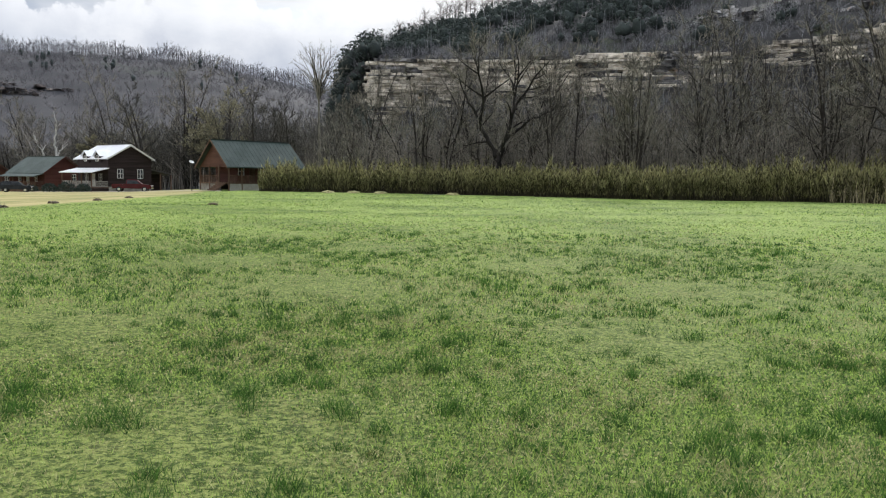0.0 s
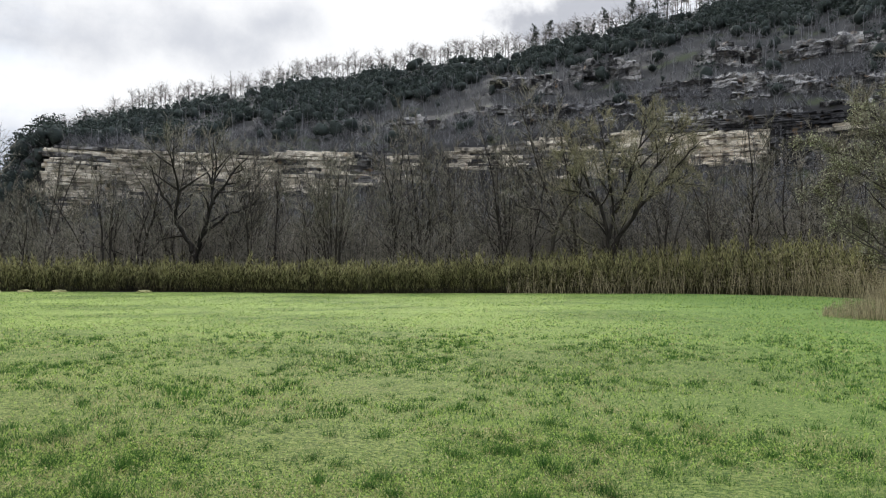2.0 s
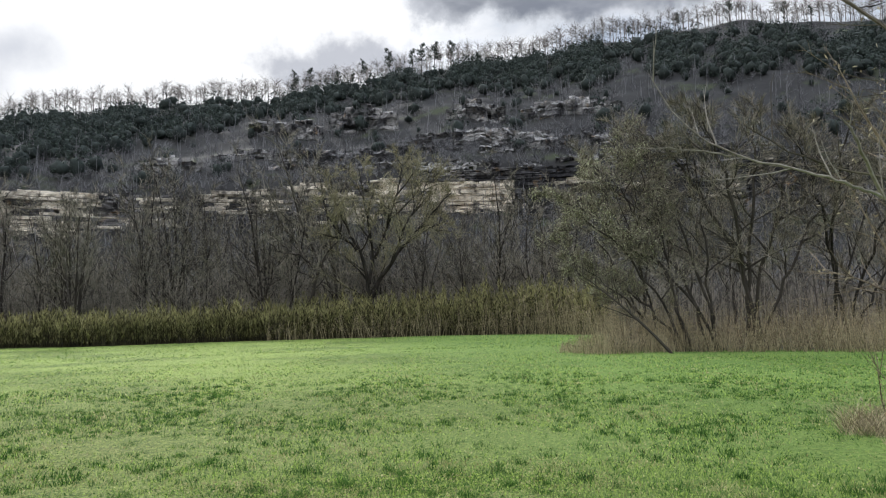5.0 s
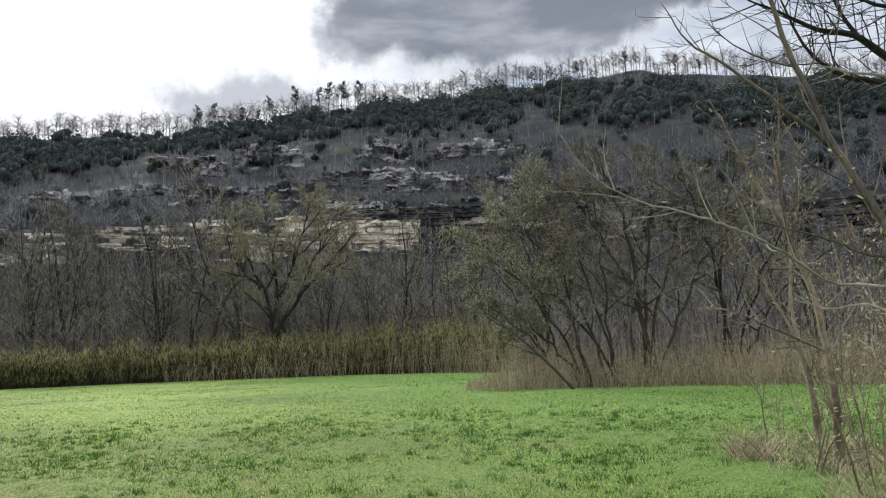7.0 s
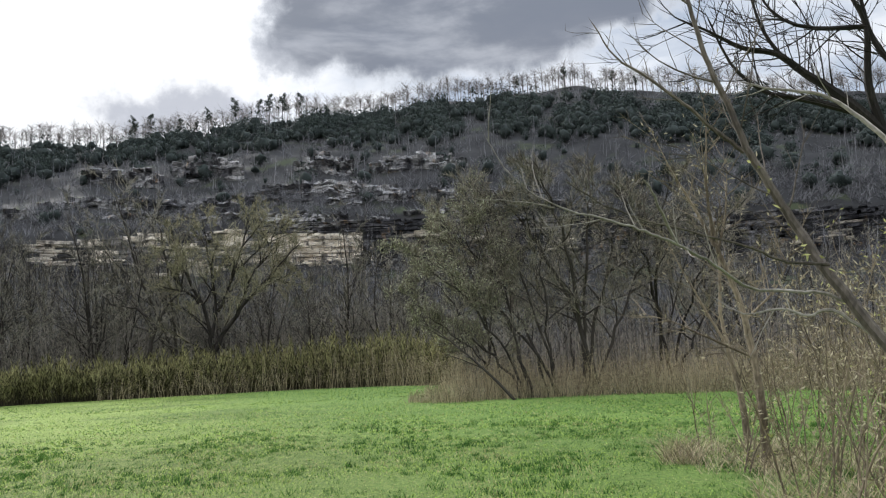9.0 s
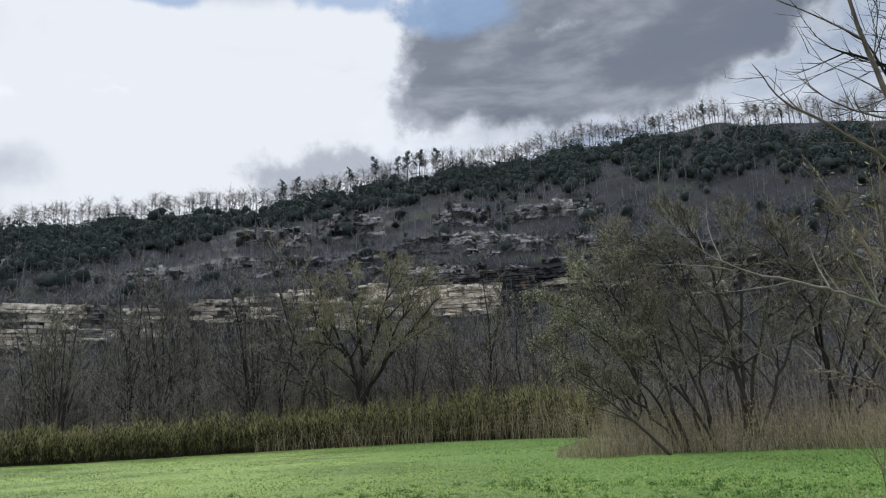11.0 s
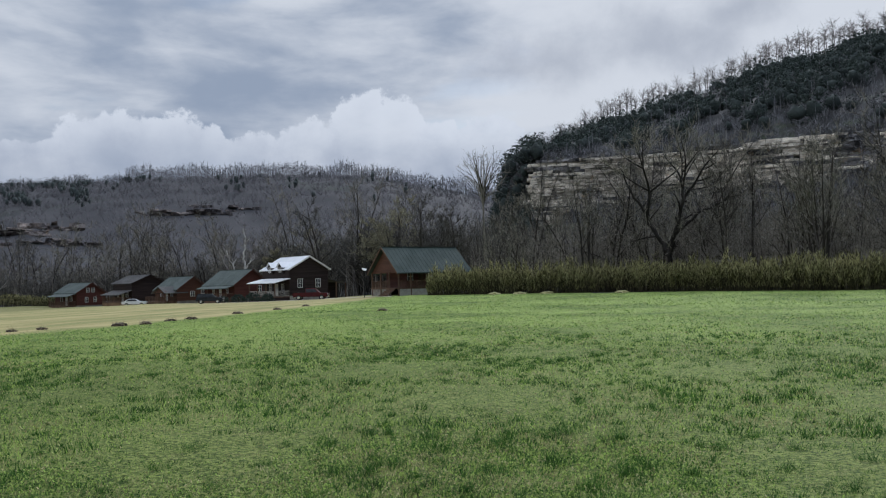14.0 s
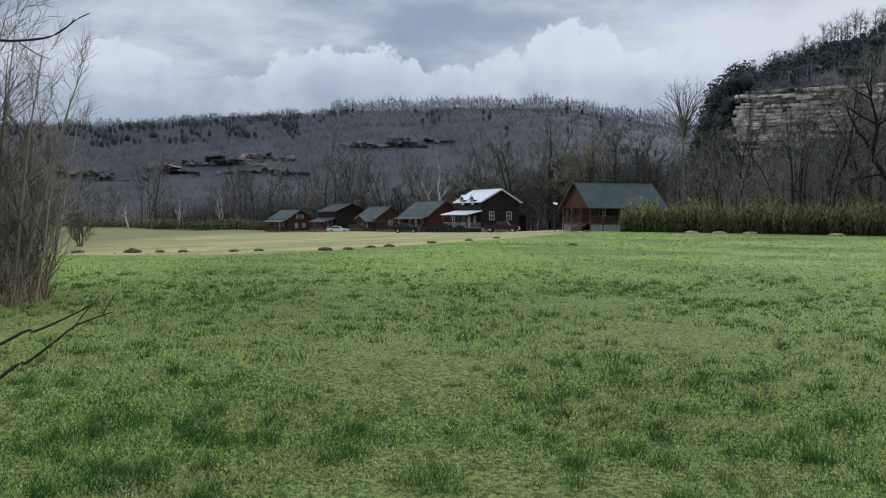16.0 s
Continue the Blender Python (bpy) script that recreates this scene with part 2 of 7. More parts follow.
def cliff_material(name, shade, base, bright, lo, hi, stain):
    """Bedded limestone: broad tone changes, thin dark joints between beds, and dark streaks where water runs down."""
    m = bpy.data.materials.new(name)
    m.use_nodes = True
    m.node_tree.nodes.clear()
    k = Nodes(m.node_tree)
    geo = k.add("ShaderNodeNewGeometry")
    where = geo.outputs["Position"]
    beds, runs = k.stretch(where, 0.22, 0.22, 4.2), k.stretch(where, 1.0, 1.0, 0.3)
    v = k.math("ADD", k.math("MULTIPLY", k.noise(where, 0.045, 5), 0.6), k.math("MULTIPLY", k.noise(beds, 0.5, 6, 0.65), 0.4))
    colour = k.mix(k.ramp(v, lo, hi), base, bright)
    colour = k.mix(k.ramp(k.noise(beds, 1.1, 7, 0.75), 0.53, 0.60, 0.0, 0.6), colour, shade)
    colour = k.mix(k.ramp(k.noise(where, 0.16, 6, 0.7), stain - 0.02, stain + 0.06, 0.0, 0.9), colour, shade)
    colour = k.mix(k.ramp(k.noise(runs, 0.28, 5, 0.6), stain, stain + 0.10, 0.0, 0.9), colour, shade)
    colour = k.mix(k.ramp(k.noise(where, 0.35, 5), 0.60, 0.72, 0.0, 0.5), colour, (0.42, 0.27, 0.13))
    s = k.add("ShaderNodeBsdfPrincipled")
    k.plug(s.inputs["Base Color"], colour)
    s.inputs["Roughness"].default_value, s.inputs["Specular IOR Level"].default_value = 0.9, 0.2
    n = k.add("ShaderNodeBump")
    n.inputs["Strength"].default_value, n.inputs["Distance"].default_value = 0.7, 0.5
    k.plug(n.inputs["Height"], k.noise(beds, 1.6, 5))
    k.plug(s.inputs["Normal"], n.outputs[0])
    m.node_tree.links.new(s.outputs[0], k.add("ShaderNodeOutputMaterial").inputs[0])
    return m


ROCK = cliff_material("limestone", (0.060, 0.056, 0.053), (0.36, 0.32, 0.265), (0.76, 0.69, 0.57), 0.38, 0.52, 0.57)
PALE_ROCK = cliff_material("fresh_limestone", (0.06, 0.052, 0.045), (0.56, 0.47, 0.345), (0.84, 0.76, 0.63), 0.36, 0.52, 0.555)
GREY_ROCK = cliff_material("weathered_limestone", (0.024, 0.024, 0.027), (0.062, 0.062, 0.067), (0.30, 0.288, 0.28), 0.44, 0.60, 0.53)
LEDGE_ROCK = cliff_material("ledge_limestone", (0.042, 0.042, 0.047), (0.145, 0.144, 0.150), (0.45, 0.44, 0.43), 0.40, 0.58, 0.53)
FAR_ROCK = cliff_material("tan_outcrop", (0.060, 0.054, 0.054), (0.12, 0.102, 0.096), (0.44, 0.37, 0.325), 0.46, 0.66, 0.55)
BARK = surface("dark_bark", (0.014, 0.012, 0.010), (0.050, 0.043, 0.036), 2.0, 25.0, bump=0.5, stretch=(1, 1, 0.3), per_object=0.25)
TWIG = surface("grey_brown_twigs", (0.056, 0.052, 0.042), (0.275, 0.252, 0.205), 0.3, 5.0, bump=0, island=0.8, per_object=0.4)
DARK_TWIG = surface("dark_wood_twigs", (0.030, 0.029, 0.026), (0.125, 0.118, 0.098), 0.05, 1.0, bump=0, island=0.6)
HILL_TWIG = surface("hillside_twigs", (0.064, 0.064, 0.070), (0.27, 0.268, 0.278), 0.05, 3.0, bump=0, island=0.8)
GREY_TWIG = surface("pale_grey_twigs", (0.13, 0.115, 0.105), (0.36, 0.33, 0.31), 0.3, 5.0, bump=0, island=0.5)
BUD = surface("opening_leaf_buds", (0.20, 0.185, 0.105), (0.40, 0.37, 0.24), 0.5, 5.0, bump=0, island=0.5, through=0.3)
PALE_BUD = surface("pale_young_leaves", (0.26, 0.27, 0.165), (0.52, 0.53, 0.37), 0.5, 5.0, bump=0, island=0.6, through=0.3)
# the two far crown colours carry distance haze as a pale bluish tint
FAR_TWIG = surface("haze_tinted_bare_crowns", (0.100, 0.097, 0.104), (0.232, 0.222, 0.230), 0.015, 0.5, bump=0, island=0.25)
CREST_TWIG = surface("haze_tinted_crest_crowns", (0.075, 0.075, 0.083), (0.18, 0.177, 0.19), 0.02, 0.5, bump=0, island=0.5)
BRUSH = surface("brown_brush", (0.072, 0.064, 0.054), (0.28, 0.25, 0.21), 0.2, 3.0, bump=0, island=0.6)
OLIVE_TWIG = surface("budding_olive_twigs", (0.10, 0.093, 0.062), (0.33, 0.305, 0.20), 0.3, 5.0, bump=0, island=0.6)
CLUMP_TWIG = surface("brown_twigs", (0.075, 0.066, 0.052), (0.29, 0.26, 0.21), 0.3, 5.0, bump=0, island=0.6)
STEM_BARK = surface("brown_grey_bark", (0.018, 0.0155, 0.013), (0.070, 0.060, 0.050), 2.0, 25.0, bump=0.5, stretch=(1, 1, 0.3))
WHITE_BARK = surface("white_sycamore_bark", (0.38, 0.36, 0.33), (0.74, 0.72, 0.68), 1.2, 9.0, bump=0.2)
CEDAR = surface("evergreen_needles", (0.026, 0.038, 0.034), (0.068, 0.088, 0.074), 0.1, 1.0, bump=0, island=0.25)
PINE = surface("pine_needles", (0.032, 0.044, 0.036), (0.085, 0.105, 0.084), 0.3, 3.0, bump=0, island=0.5, through=0.2)
# paler, bluer copy of the cedar colour, with distance haze put in
FAR_CEDAR = surface("haze_tinted_evergreen_crowns", (0.036, 0.046, 0.046), (0.066, 0.080, 0.076), 0.05, 0.6, bump=0.6, bump_scale=0.8)
# darker copy of the needle colour: inner shade is put into it
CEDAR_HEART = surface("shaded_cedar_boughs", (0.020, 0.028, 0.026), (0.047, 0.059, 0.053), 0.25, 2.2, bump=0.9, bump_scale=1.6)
CANE_LEAF = surface("cane_leaves", (0.056, 0.054, 0.026), (0.265, 0.25, 0.115), 0.25, 3.0, bump=0, island=0.7, through=0.25)
CANE_STEM = surface("cane_stems", (0.022, 0.019, 0.012), (0.075, 0.064, 0.036), 0.5, 6.0, bump=0, island=0.5)
DRY_WEED = surface("dry_weed_stalks", (0.165, 0.136, 0.086), (0.54, 0.455, 0.30), 0.4, 4.0, bump=0, island=0.6, through=0.1)
CANE_PLUME = surface("cane_plumes", (0.17, 0.163, 0.074), (0.43, 0.41, 0.20), 0.3, 3.0, bump=0, island=0.6, through=0.25)
BLADE = surface("grass_blades", (0.040, 0.112, 0.017), (0.355, 0.488, 0.112), 0.8, 9.0, bump=0, island=1.6, through=0.42)
TUFT = surface("dark_grass_tufts", (0.018, 0.062, 0.012), (0.085, 0.180, 0.034), 0.7, 6.0, bump=0, island=0.5, through=0.45)
STRAW = surface("dead_grass", (0.26, 0.235, 0.105), (0.50, 0.46, 0.24), 0.7, 6.0, bump=0, island=0.5, through=0.2)
SOIL = surface("dark_soil", (0.035, 0.026, 0.018), (0.10, 0.075, 0.050), 2.0, 18.0, bump=0.8)
GRAVEL = surface("pale_gravel", (0.30, 0.26, 0.19), (0.46, 0.41, 0.32), 0.6, 14.0, bump=0.5)

# ---------------------------------------------------------------- helpers for meshes


def mesh_of(name, verts, faces, materials, smooth=False):
    me = bpy.data.meshes.new(name)
    me.from_pydata([tuple(v) for v in verts] if not isinstance(verts, np.ndarray) else verts.tolist(), [], faces if isinstance(faces, list) else faces.tolist())
    for m in (materials if isinstance(materials, (list, tuple)) else [materials]):
        me.materials.append(m)
    if smooth:
        me.polygons.foreach_set("use_smooth", [True] * len(me.polygons))
    me.update()
    return me


def polar(az, r, z=0.0):
    return Vector((r * math.sin(radians(az)), r * math.cos(radians(az)), z))


def thing(name, at=(0, 0, 0), turn=0.0, label="", category="", group="", kind=""):
    ob = new(name)
    ob.matrix_world = pose(*at, 0, 0, turn)
    return tagged(ob, label, category, group, kind)


def part(name, data, material, parent, label=""):
    """Links a bmesh, or a finished mesh, as one mesh object under a thing or a part."""
    if isinstance(data, bmesh.types.BMesh):
        me = bpy.data.meshes.new(name)
        data.to_mesh(me)
        data.free()
        me.materials.append(material)
    else:
        me = data
    ob = new(name, me)
    ob.parent = parent
    return tagged(ob, label)


def interp(x, pairs):
    xs, ys = zip(*pairs)
    return np.interp(x, xs, ys)


# ---------------------------------------------------------------- the lie of the land
# skylines and ledges by compass angle: elevation above the eye, in degrees
BLUFF_RIDGE = [(-14, -0.2), (-10.5, 0.8), (-8.4, 3.2), (-7.4, 6.9), (-3, 9.6), (4, 12.0), (12, 13.8), (20, 15.1), (27, 15.8), (31.3, 16.6), (35.5, 17.7),
               (42, 18.2), (48, 18.8), (54, 19.4), (61, 19.5), (67, 18.5), (73, 17.3), (80, 15.9), (95, 14.0), (120, 9.0), (150, 3.0), (180, 1.0)]
CLIFF_FOOT = [(-14, -0.3), (-9.5, 0.4), (-8.3, 1.4), (-7.2, 3.4), (-5, 3.8), (-1, 4.7), (4, 5.4), (8, 5.7), (12, 6.1), (22, 6.9), (28, 6.9), (38, 7.5), (46, 7.4), (60, 7.0), (80, 6.5), (120, 3.0), (150, 1.0), (180, 0)]
CLIFF_HEAD = [(-14, -0.2), (-9.5, 0.6), (-8.3, 2.2), (-7.2, 7.2), (-6, 8.3), (-5, 8.5), (4, 8.6), (12, 9.0), (20, 8.9), (28, 9.9), (34, 10.3), (38, 10.8), (46, 11.0), (60, 10.5), (80, 9.0), (120, 5.0),
              (150, 2.0), (180, 0.5)]
FAR_RIDGE = [(-180, 2.0), (-120, 3.5), (-80, 4.2), (-60, 4.9), (-49, 5.6), (-41.5, 6.4), (-31.5, 7.3), (-23.5, 7.6), (-17.4, 7.5), (-11, 6.3), (-6, 5.0), (5, 3.5), (30, 2), (180, 2)]
CLIFF_R = [(-14, 255), (-6, 245), (10, 225), (40, 205), (80, 215), (180, 260)]
EYE = 1.6


def field_height(x, y):
    r, az = np.hypot(x, y), np.degrees(np.arctan2(x, y))
    slope = interp(az, [(-180, 0.0), (-110, 0.0), (-60, 0.010), (-50, 0.0104), (-45, 0.0114), (-40, 0.0155), (-37, 0.0173), (-31, 0.0164), (-28, 0.0156), (-22, 0.0125),
                        (-18.7, 0.0075), (-14.5, 0.0008), (-8, 0.0), (180, 0.0)])
    return -slope * (np.clip(r, 70, 230) - 70)


def land_height(az, r):
    """The height of the ground at a compass angle and a distance: field, bluff and far ridge."""
    x, y = r * np.sin(np.radians(az)), r * np.cos(np.radians(az))
    z0 = field_height(x, y)
    rc = interp(az, CLIFF_R)
    up = lambda e, d: EYE + d * np.tan(np.radians(e))
    foot, head, top = up(interp(az, CLIFF_FOOT), rc), up(interp(az, CLIFF_HEAD), rc + 5), up(interp(az, BLUFF_RIDGE), rc + 195)
    z = np.where(r < rc, z0 + (foot - z0) * np.clip((r - 120) / (rc - 120), 0, 1) ** 1.6,
                 np.where(r < rc + 5, foot + (head - foot) * (r - rc) / 5,
                          np.where(r < rc + 195, head + (top - head) * np.clip((r - rc - 5) / 190, 0, 1) ** 0.92, top - (r - rc - 195) * 0.22)))
    z = z0 + (np.maximum(z, z0) - z0) * np.clip((az + 17) / 4, 0, 1)
    ridge = up(interp(az, FAR_RIDGE), 1100.0)
    s = np.clip((r - 330) / 770, 0, 1)
    far = np.where(r < 1100, -3 + (ridge + 3) * (0.35 * s + 0.65 * s * s * (3 - 2 * s)), ridge - (r - 1100) * 0.02)
    return np.maximum(z, np.where(r > 330, far, -99))


def roughness(x, y, r):
    w = np.clip((r - 140) / 150, 0, 1)
    return w * (1.6 * np.sin(x * 0.071 + 1.3) * np.sin(y * 0.063) + 0.9 * np.sin(x * 0.19 + y * 0.13) * np.sin(y * 0.17 - x * 0.09 + 2))


def ground_z(x, y):
    r, az = math.hypot(x, y), math.degrees(math.atan2(x, y))
    return float(land_height(np.array(az), np.array(r)) + roughness(x, y, r))


def build_ground():
    azs = np.concatenate([np.arange(-180, -64, 4.0), np.arange(-64, 90, 0.5), np.arange(90, 180, 4.0)])
    rs = np.concatenate([[0.4], np.geomspace(1.2, 120, 62), np.linspace(125, 480, 110), np.linspace(500, 1120, 40), [1300, 1700, 2400, 3600]])
    A, Rr = np.meshgrid(azs, rs, indexing="ij")
    X, Y = Rr * np.sin(np.radians(A)), Rr * np.cos(np.radians(A))
    Z = land_height(A, Rr) + roughness(X, Y, Rr)
    near = np.clip(1 - Rr / 110, 0, 1)
    Z += near * 0.035 * np.sin(X * 1.1 + 0.6 * np.sin(Y * 0.7)) * np.sin(Y * 0.9 + 1) * np.clip(Rr / 6, 0, 1)
    na, nr = A.shape
    verts = np.stack([X, Y, Z], -1).reshape(-1, 3).tolist() + [(0, 0, 0)]
    faces, kinds = [], []
    for i in range(na):
        j = (i + 1) % na
        faces.append((len(verts) - 1, j * nr, i * nr)), kinds.append(0)
        wooded = -7 < azs[i] < 180
        for q in range(nr - 1):
            faces.append((i * nr + q, j * nr + q, j * nr + q + 1, i * nr + q + 1))
            x, y = X[i, q], Y[i, q]
            behind = -46 < azs[i] < -12 and rs[q] > interp(azs[i], [(-46, 210), (-36, 203), (-30, 182), (-26, 166), (-20, 148), (-12, 126)])
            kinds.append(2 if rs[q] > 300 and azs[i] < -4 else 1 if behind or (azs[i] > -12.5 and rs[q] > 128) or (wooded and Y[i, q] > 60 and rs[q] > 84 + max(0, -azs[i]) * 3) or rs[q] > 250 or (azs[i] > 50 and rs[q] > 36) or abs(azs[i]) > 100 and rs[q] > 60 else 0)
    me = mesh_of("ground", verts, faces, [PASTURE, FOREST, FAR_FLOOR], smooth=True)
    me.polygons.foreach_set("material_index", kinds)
    tagged(new("ground", me), "green pasture running to wooded hills", "ground", kind="structure")


build_ground()

# ---------------------------------------------------------------- trees


class Tubes:
    """Gathers tapered, many-sided tubes into one mesh."""

    def __init__(self):
        self.v, self.f = [], []

    def tube(self, points, radii, sides=5, cap=False):
        ring = None
        n = len(points)
        for i, (p, r) in enumerate(zip(points, radii)):
            d = (points[min(i + 1, n - 1)] - points[max(i - 1, 0)])
            if d.length < 1e-6:
                d = Vector((0, 0, 1))
            d.normalize()
            u = d.cross(Vector((0.3, 0.9, 0.31)) if abs(d.x) > 0.5 else Vector((1, 0.13, 0.2))).normalized()
            w = d.cross(u)
            base = len(self.v)
            if i == n - 1 and not cap:
                self.v.append(tuple(p))
                for k in range(sides):
                    self.f.append((ring + k, ring + (k + 1) % sides, base))
                break
            for k in range(sides):
                a = 6.28318 * k / sides
                q = p + r * (math.cos(a) * u + math.sin(a) * w)
                self.v.append((q.x, q.y, q.z))
            if ring is not None:
                for k in range(sides):
                    self.f.append((ring + k, ring + (k + 1) % sides, base + (k + 1) % sides, base + k))
            ring = base
        if cap:
            self.f.append(tuple(ring + k for k in range(sides)))

    def leaf(self, p, d, length, width, n):
        """A folded leaf: two triangles that meet along the rib."""
        side = d.cross(n)
        if side.length < 1e-4:
            side = d.cross(Vector((1, 0, 0)))
        side.normalize()
        b = len(self.v)
        up = side.cross(d).normalized() * (0.15 * width)
        for q in (p, p + d * (0.5 * length) + side * width * 0.5 + up, p + d * length, p + d * (0.5 * length) - side * width * 0.5 + up):
            self.v.append((q.x, q.y, q.z))
        self.f += [(b, b + 1, b + 2), (b, b + 2, b + 3)]

    def shard(self, p, d, size, n):
        """One needle spray, as a small three-cornered fleck."""
        b = len(self.v)
        s = d.cross(n)
        for q in (p - s * (0.4 * size), p + s * (0.4 * size), p + d * size):
            self.v.append((q.x, q.y, q.z))
        self.f.append((b, b + 1, b + 2))

    def mesh(self, name, material):
        return mesh_of(name, self.v, self.f, material)


def unit(rng):
    while True:
        v = Vector((rng.uniform(-1, 1), rng.uniform(-1, 1), rng.uniform(-1, 1)))
        if 0.05 < v.length < 1:
            return v.normalized()


def limb(rng, start, way, length, radius, segments, wander, lift, taper=0.25):
    """A wandering line of points with its radii."""
    pts, rad, p, d = [start.copy()], [radius], start.copy(), way.normalized()
    for i in range(segments):
        d = (d + wander * unit(rng) + Vector((0, 0, lift))).normalized()
        p = p + d * (length / segments)
        pts.append(p.copy())
        rad.append(radius * (1 - (1 - taper) * (i + 1) / segments))
    return pts, rad


def along(pts, t):
    i = min(int(t * (len(pts) - 1)), len(pts) - 2)
    u = t * (len(pts) - 1) - i
    return pts[i].lerp(pts[i + 1], u), (pts[i + 1] - pts[i]).normalized()


def rounded(points, n):
    """A rounded line through a few points."""
    pts = [Vector(p) for p in points]
    pts = [pts[0] * 2 - pts[1]] + pts + [pts[-1] * 2 - pts[-2]]
    out = []
    for i in range(1, len(pts) - 2):
        a, b, c, d = pts[i - 1:i + 3]
        for k in range(n):
            t = k / n
            out.append(0.5 * (2 * b + (c - a) * t + (2 * a - 5 * b + 4 * c - d) * t * t + (3 * b - a - 3 * c + d) * t ** 3))
    return out + [pts[-2]]


def bare_tree(rng, height, radius, stems=1, lean=0.05, first=0.35, spread=0.9, limbs=9, boughs=5, twigs=6, twig=0.025, wander=0.14, lift=0.05, sides=6, leaf=0.0, leaves=0, lines=None, reach=1.0):
    """A leafless tree: trunk with limbs in one mesh, boughs and twigs in another, opening buds in a third."""
    wood, fine, buds = Tubes(), Tubes(), Tubes()
    for s in range(len(lines) if lines else stems):
        out = unit(rng)
        out.z = 0
        d = Vector((0, 0, 1)) + out * (lean if stems == 1 else lean + 0.28 * rng.random())
        h = height * (rng.uniform(0.75, 1.0) if s else 1.0)
        base = Vector((out.x, out.y, 0)) * (0 if stems == 1 else 0.12 * stems * radius * 4) - Vector((0, 0, 0.25))
        pts, rad = limb(rng, base, d, h * 0.94, radius, 9, wander * 0.6, 0.03, 0.10)
        if lines:
            # given main stems: each from its first point on, with its own share of the girth
            share, line = lines[s]
            pts = [Vector(q) + 0.15 * unit(rng) for q in rounded(line, 4)]
            h = max(q.z for q in pts) * 1.1
            rad = [radius * share * (1 - 0.85 * i / (len(pts) - 1)) for i in range(len(pts))]
        rad[0] *= 1.3
        wood.tube(pts, rad, sides)
        for i in range(limbs):
            t = first + (0.97 - first) * ((i + rng.random()) / limbs)
            p, ahead = along(pts, t)
            side = ahead.cross(unit(rng)).normalized()
            way = ahead * (1.1 - 0.3 * spread) + side * spread
            ln = reach * h * (1.0 - t * 0.72) * rng.uniform(0.30, 0.46)
            r1 = radius * (1 - 0.86 * t) * rng.uniform(0.38, 0.6)
            lp, lr = limb(rng, p, way, ln, r1, 5, wander, lift, 0.2)
            wood.tube(lp, lr, max(4, sides - 2))
            for j in range(boughs):
                u = 0.25 + 0.75 * (j + rng.random()) / boughs
                q, la = along(lp, min(u, 0.999))
                bl = ln * rng.uniform(0.40, 0.68) * (1.15 - 0.5 * u)
                bp, br = limb(rng, q, la + 0.9 * unit(rng) + Vector((0, 0, 0.15)), bl, max(twig * 1.3, r1 * (1 - 0.75 * u) * 0.55), 3, wander * 1.2, lift, 0.3)
                fine.tube(bp, br, 3)
                for k in range(twigs):
                    w = 0.15 + 0.85 * (k + rng.random()) / twigs
                    q2, ba = along(bp, min(w, 0.999))
                    tl = max(bl * rng.uniform(0.35, 0.75), 0.4)
                    tp, tr = limb(rng, q2, ba + 0.85 * unit(rng) + Vector((0, 0, 0.2)), tl, twig, 2, wander, lift, 0.5)
                    fine.tube(tp, tr, 3)
                    for _ in range(leaves):
                        q3, da = along(tp, rng.random() * 0.98)
                        buds.leaf(q3, (da + unit(rng)).normalized(), leaf * rng.uniform(0.6, 1.3), leaf * 0.6, unit(rng))
    return wood, fine, buds


def tree_thing(name, built, at, turn, label, bark=BARK, twig_mat=TWIG, bud_mat=BUD, group="", category="tree"):
    wood, fine, buds = built
    t = thing(name, at, turn, label, category, group)
    part("trunk", wood.mesh("trunk", bark), bark, t)
    part("crown", fine.mesh("crown", twig_mat), twig_mat, t)
    if buds.v:
        part("foliage", buds.mesh("foliage", bud_mat), bud_mat, t, "pale green opening leaves")
    return t


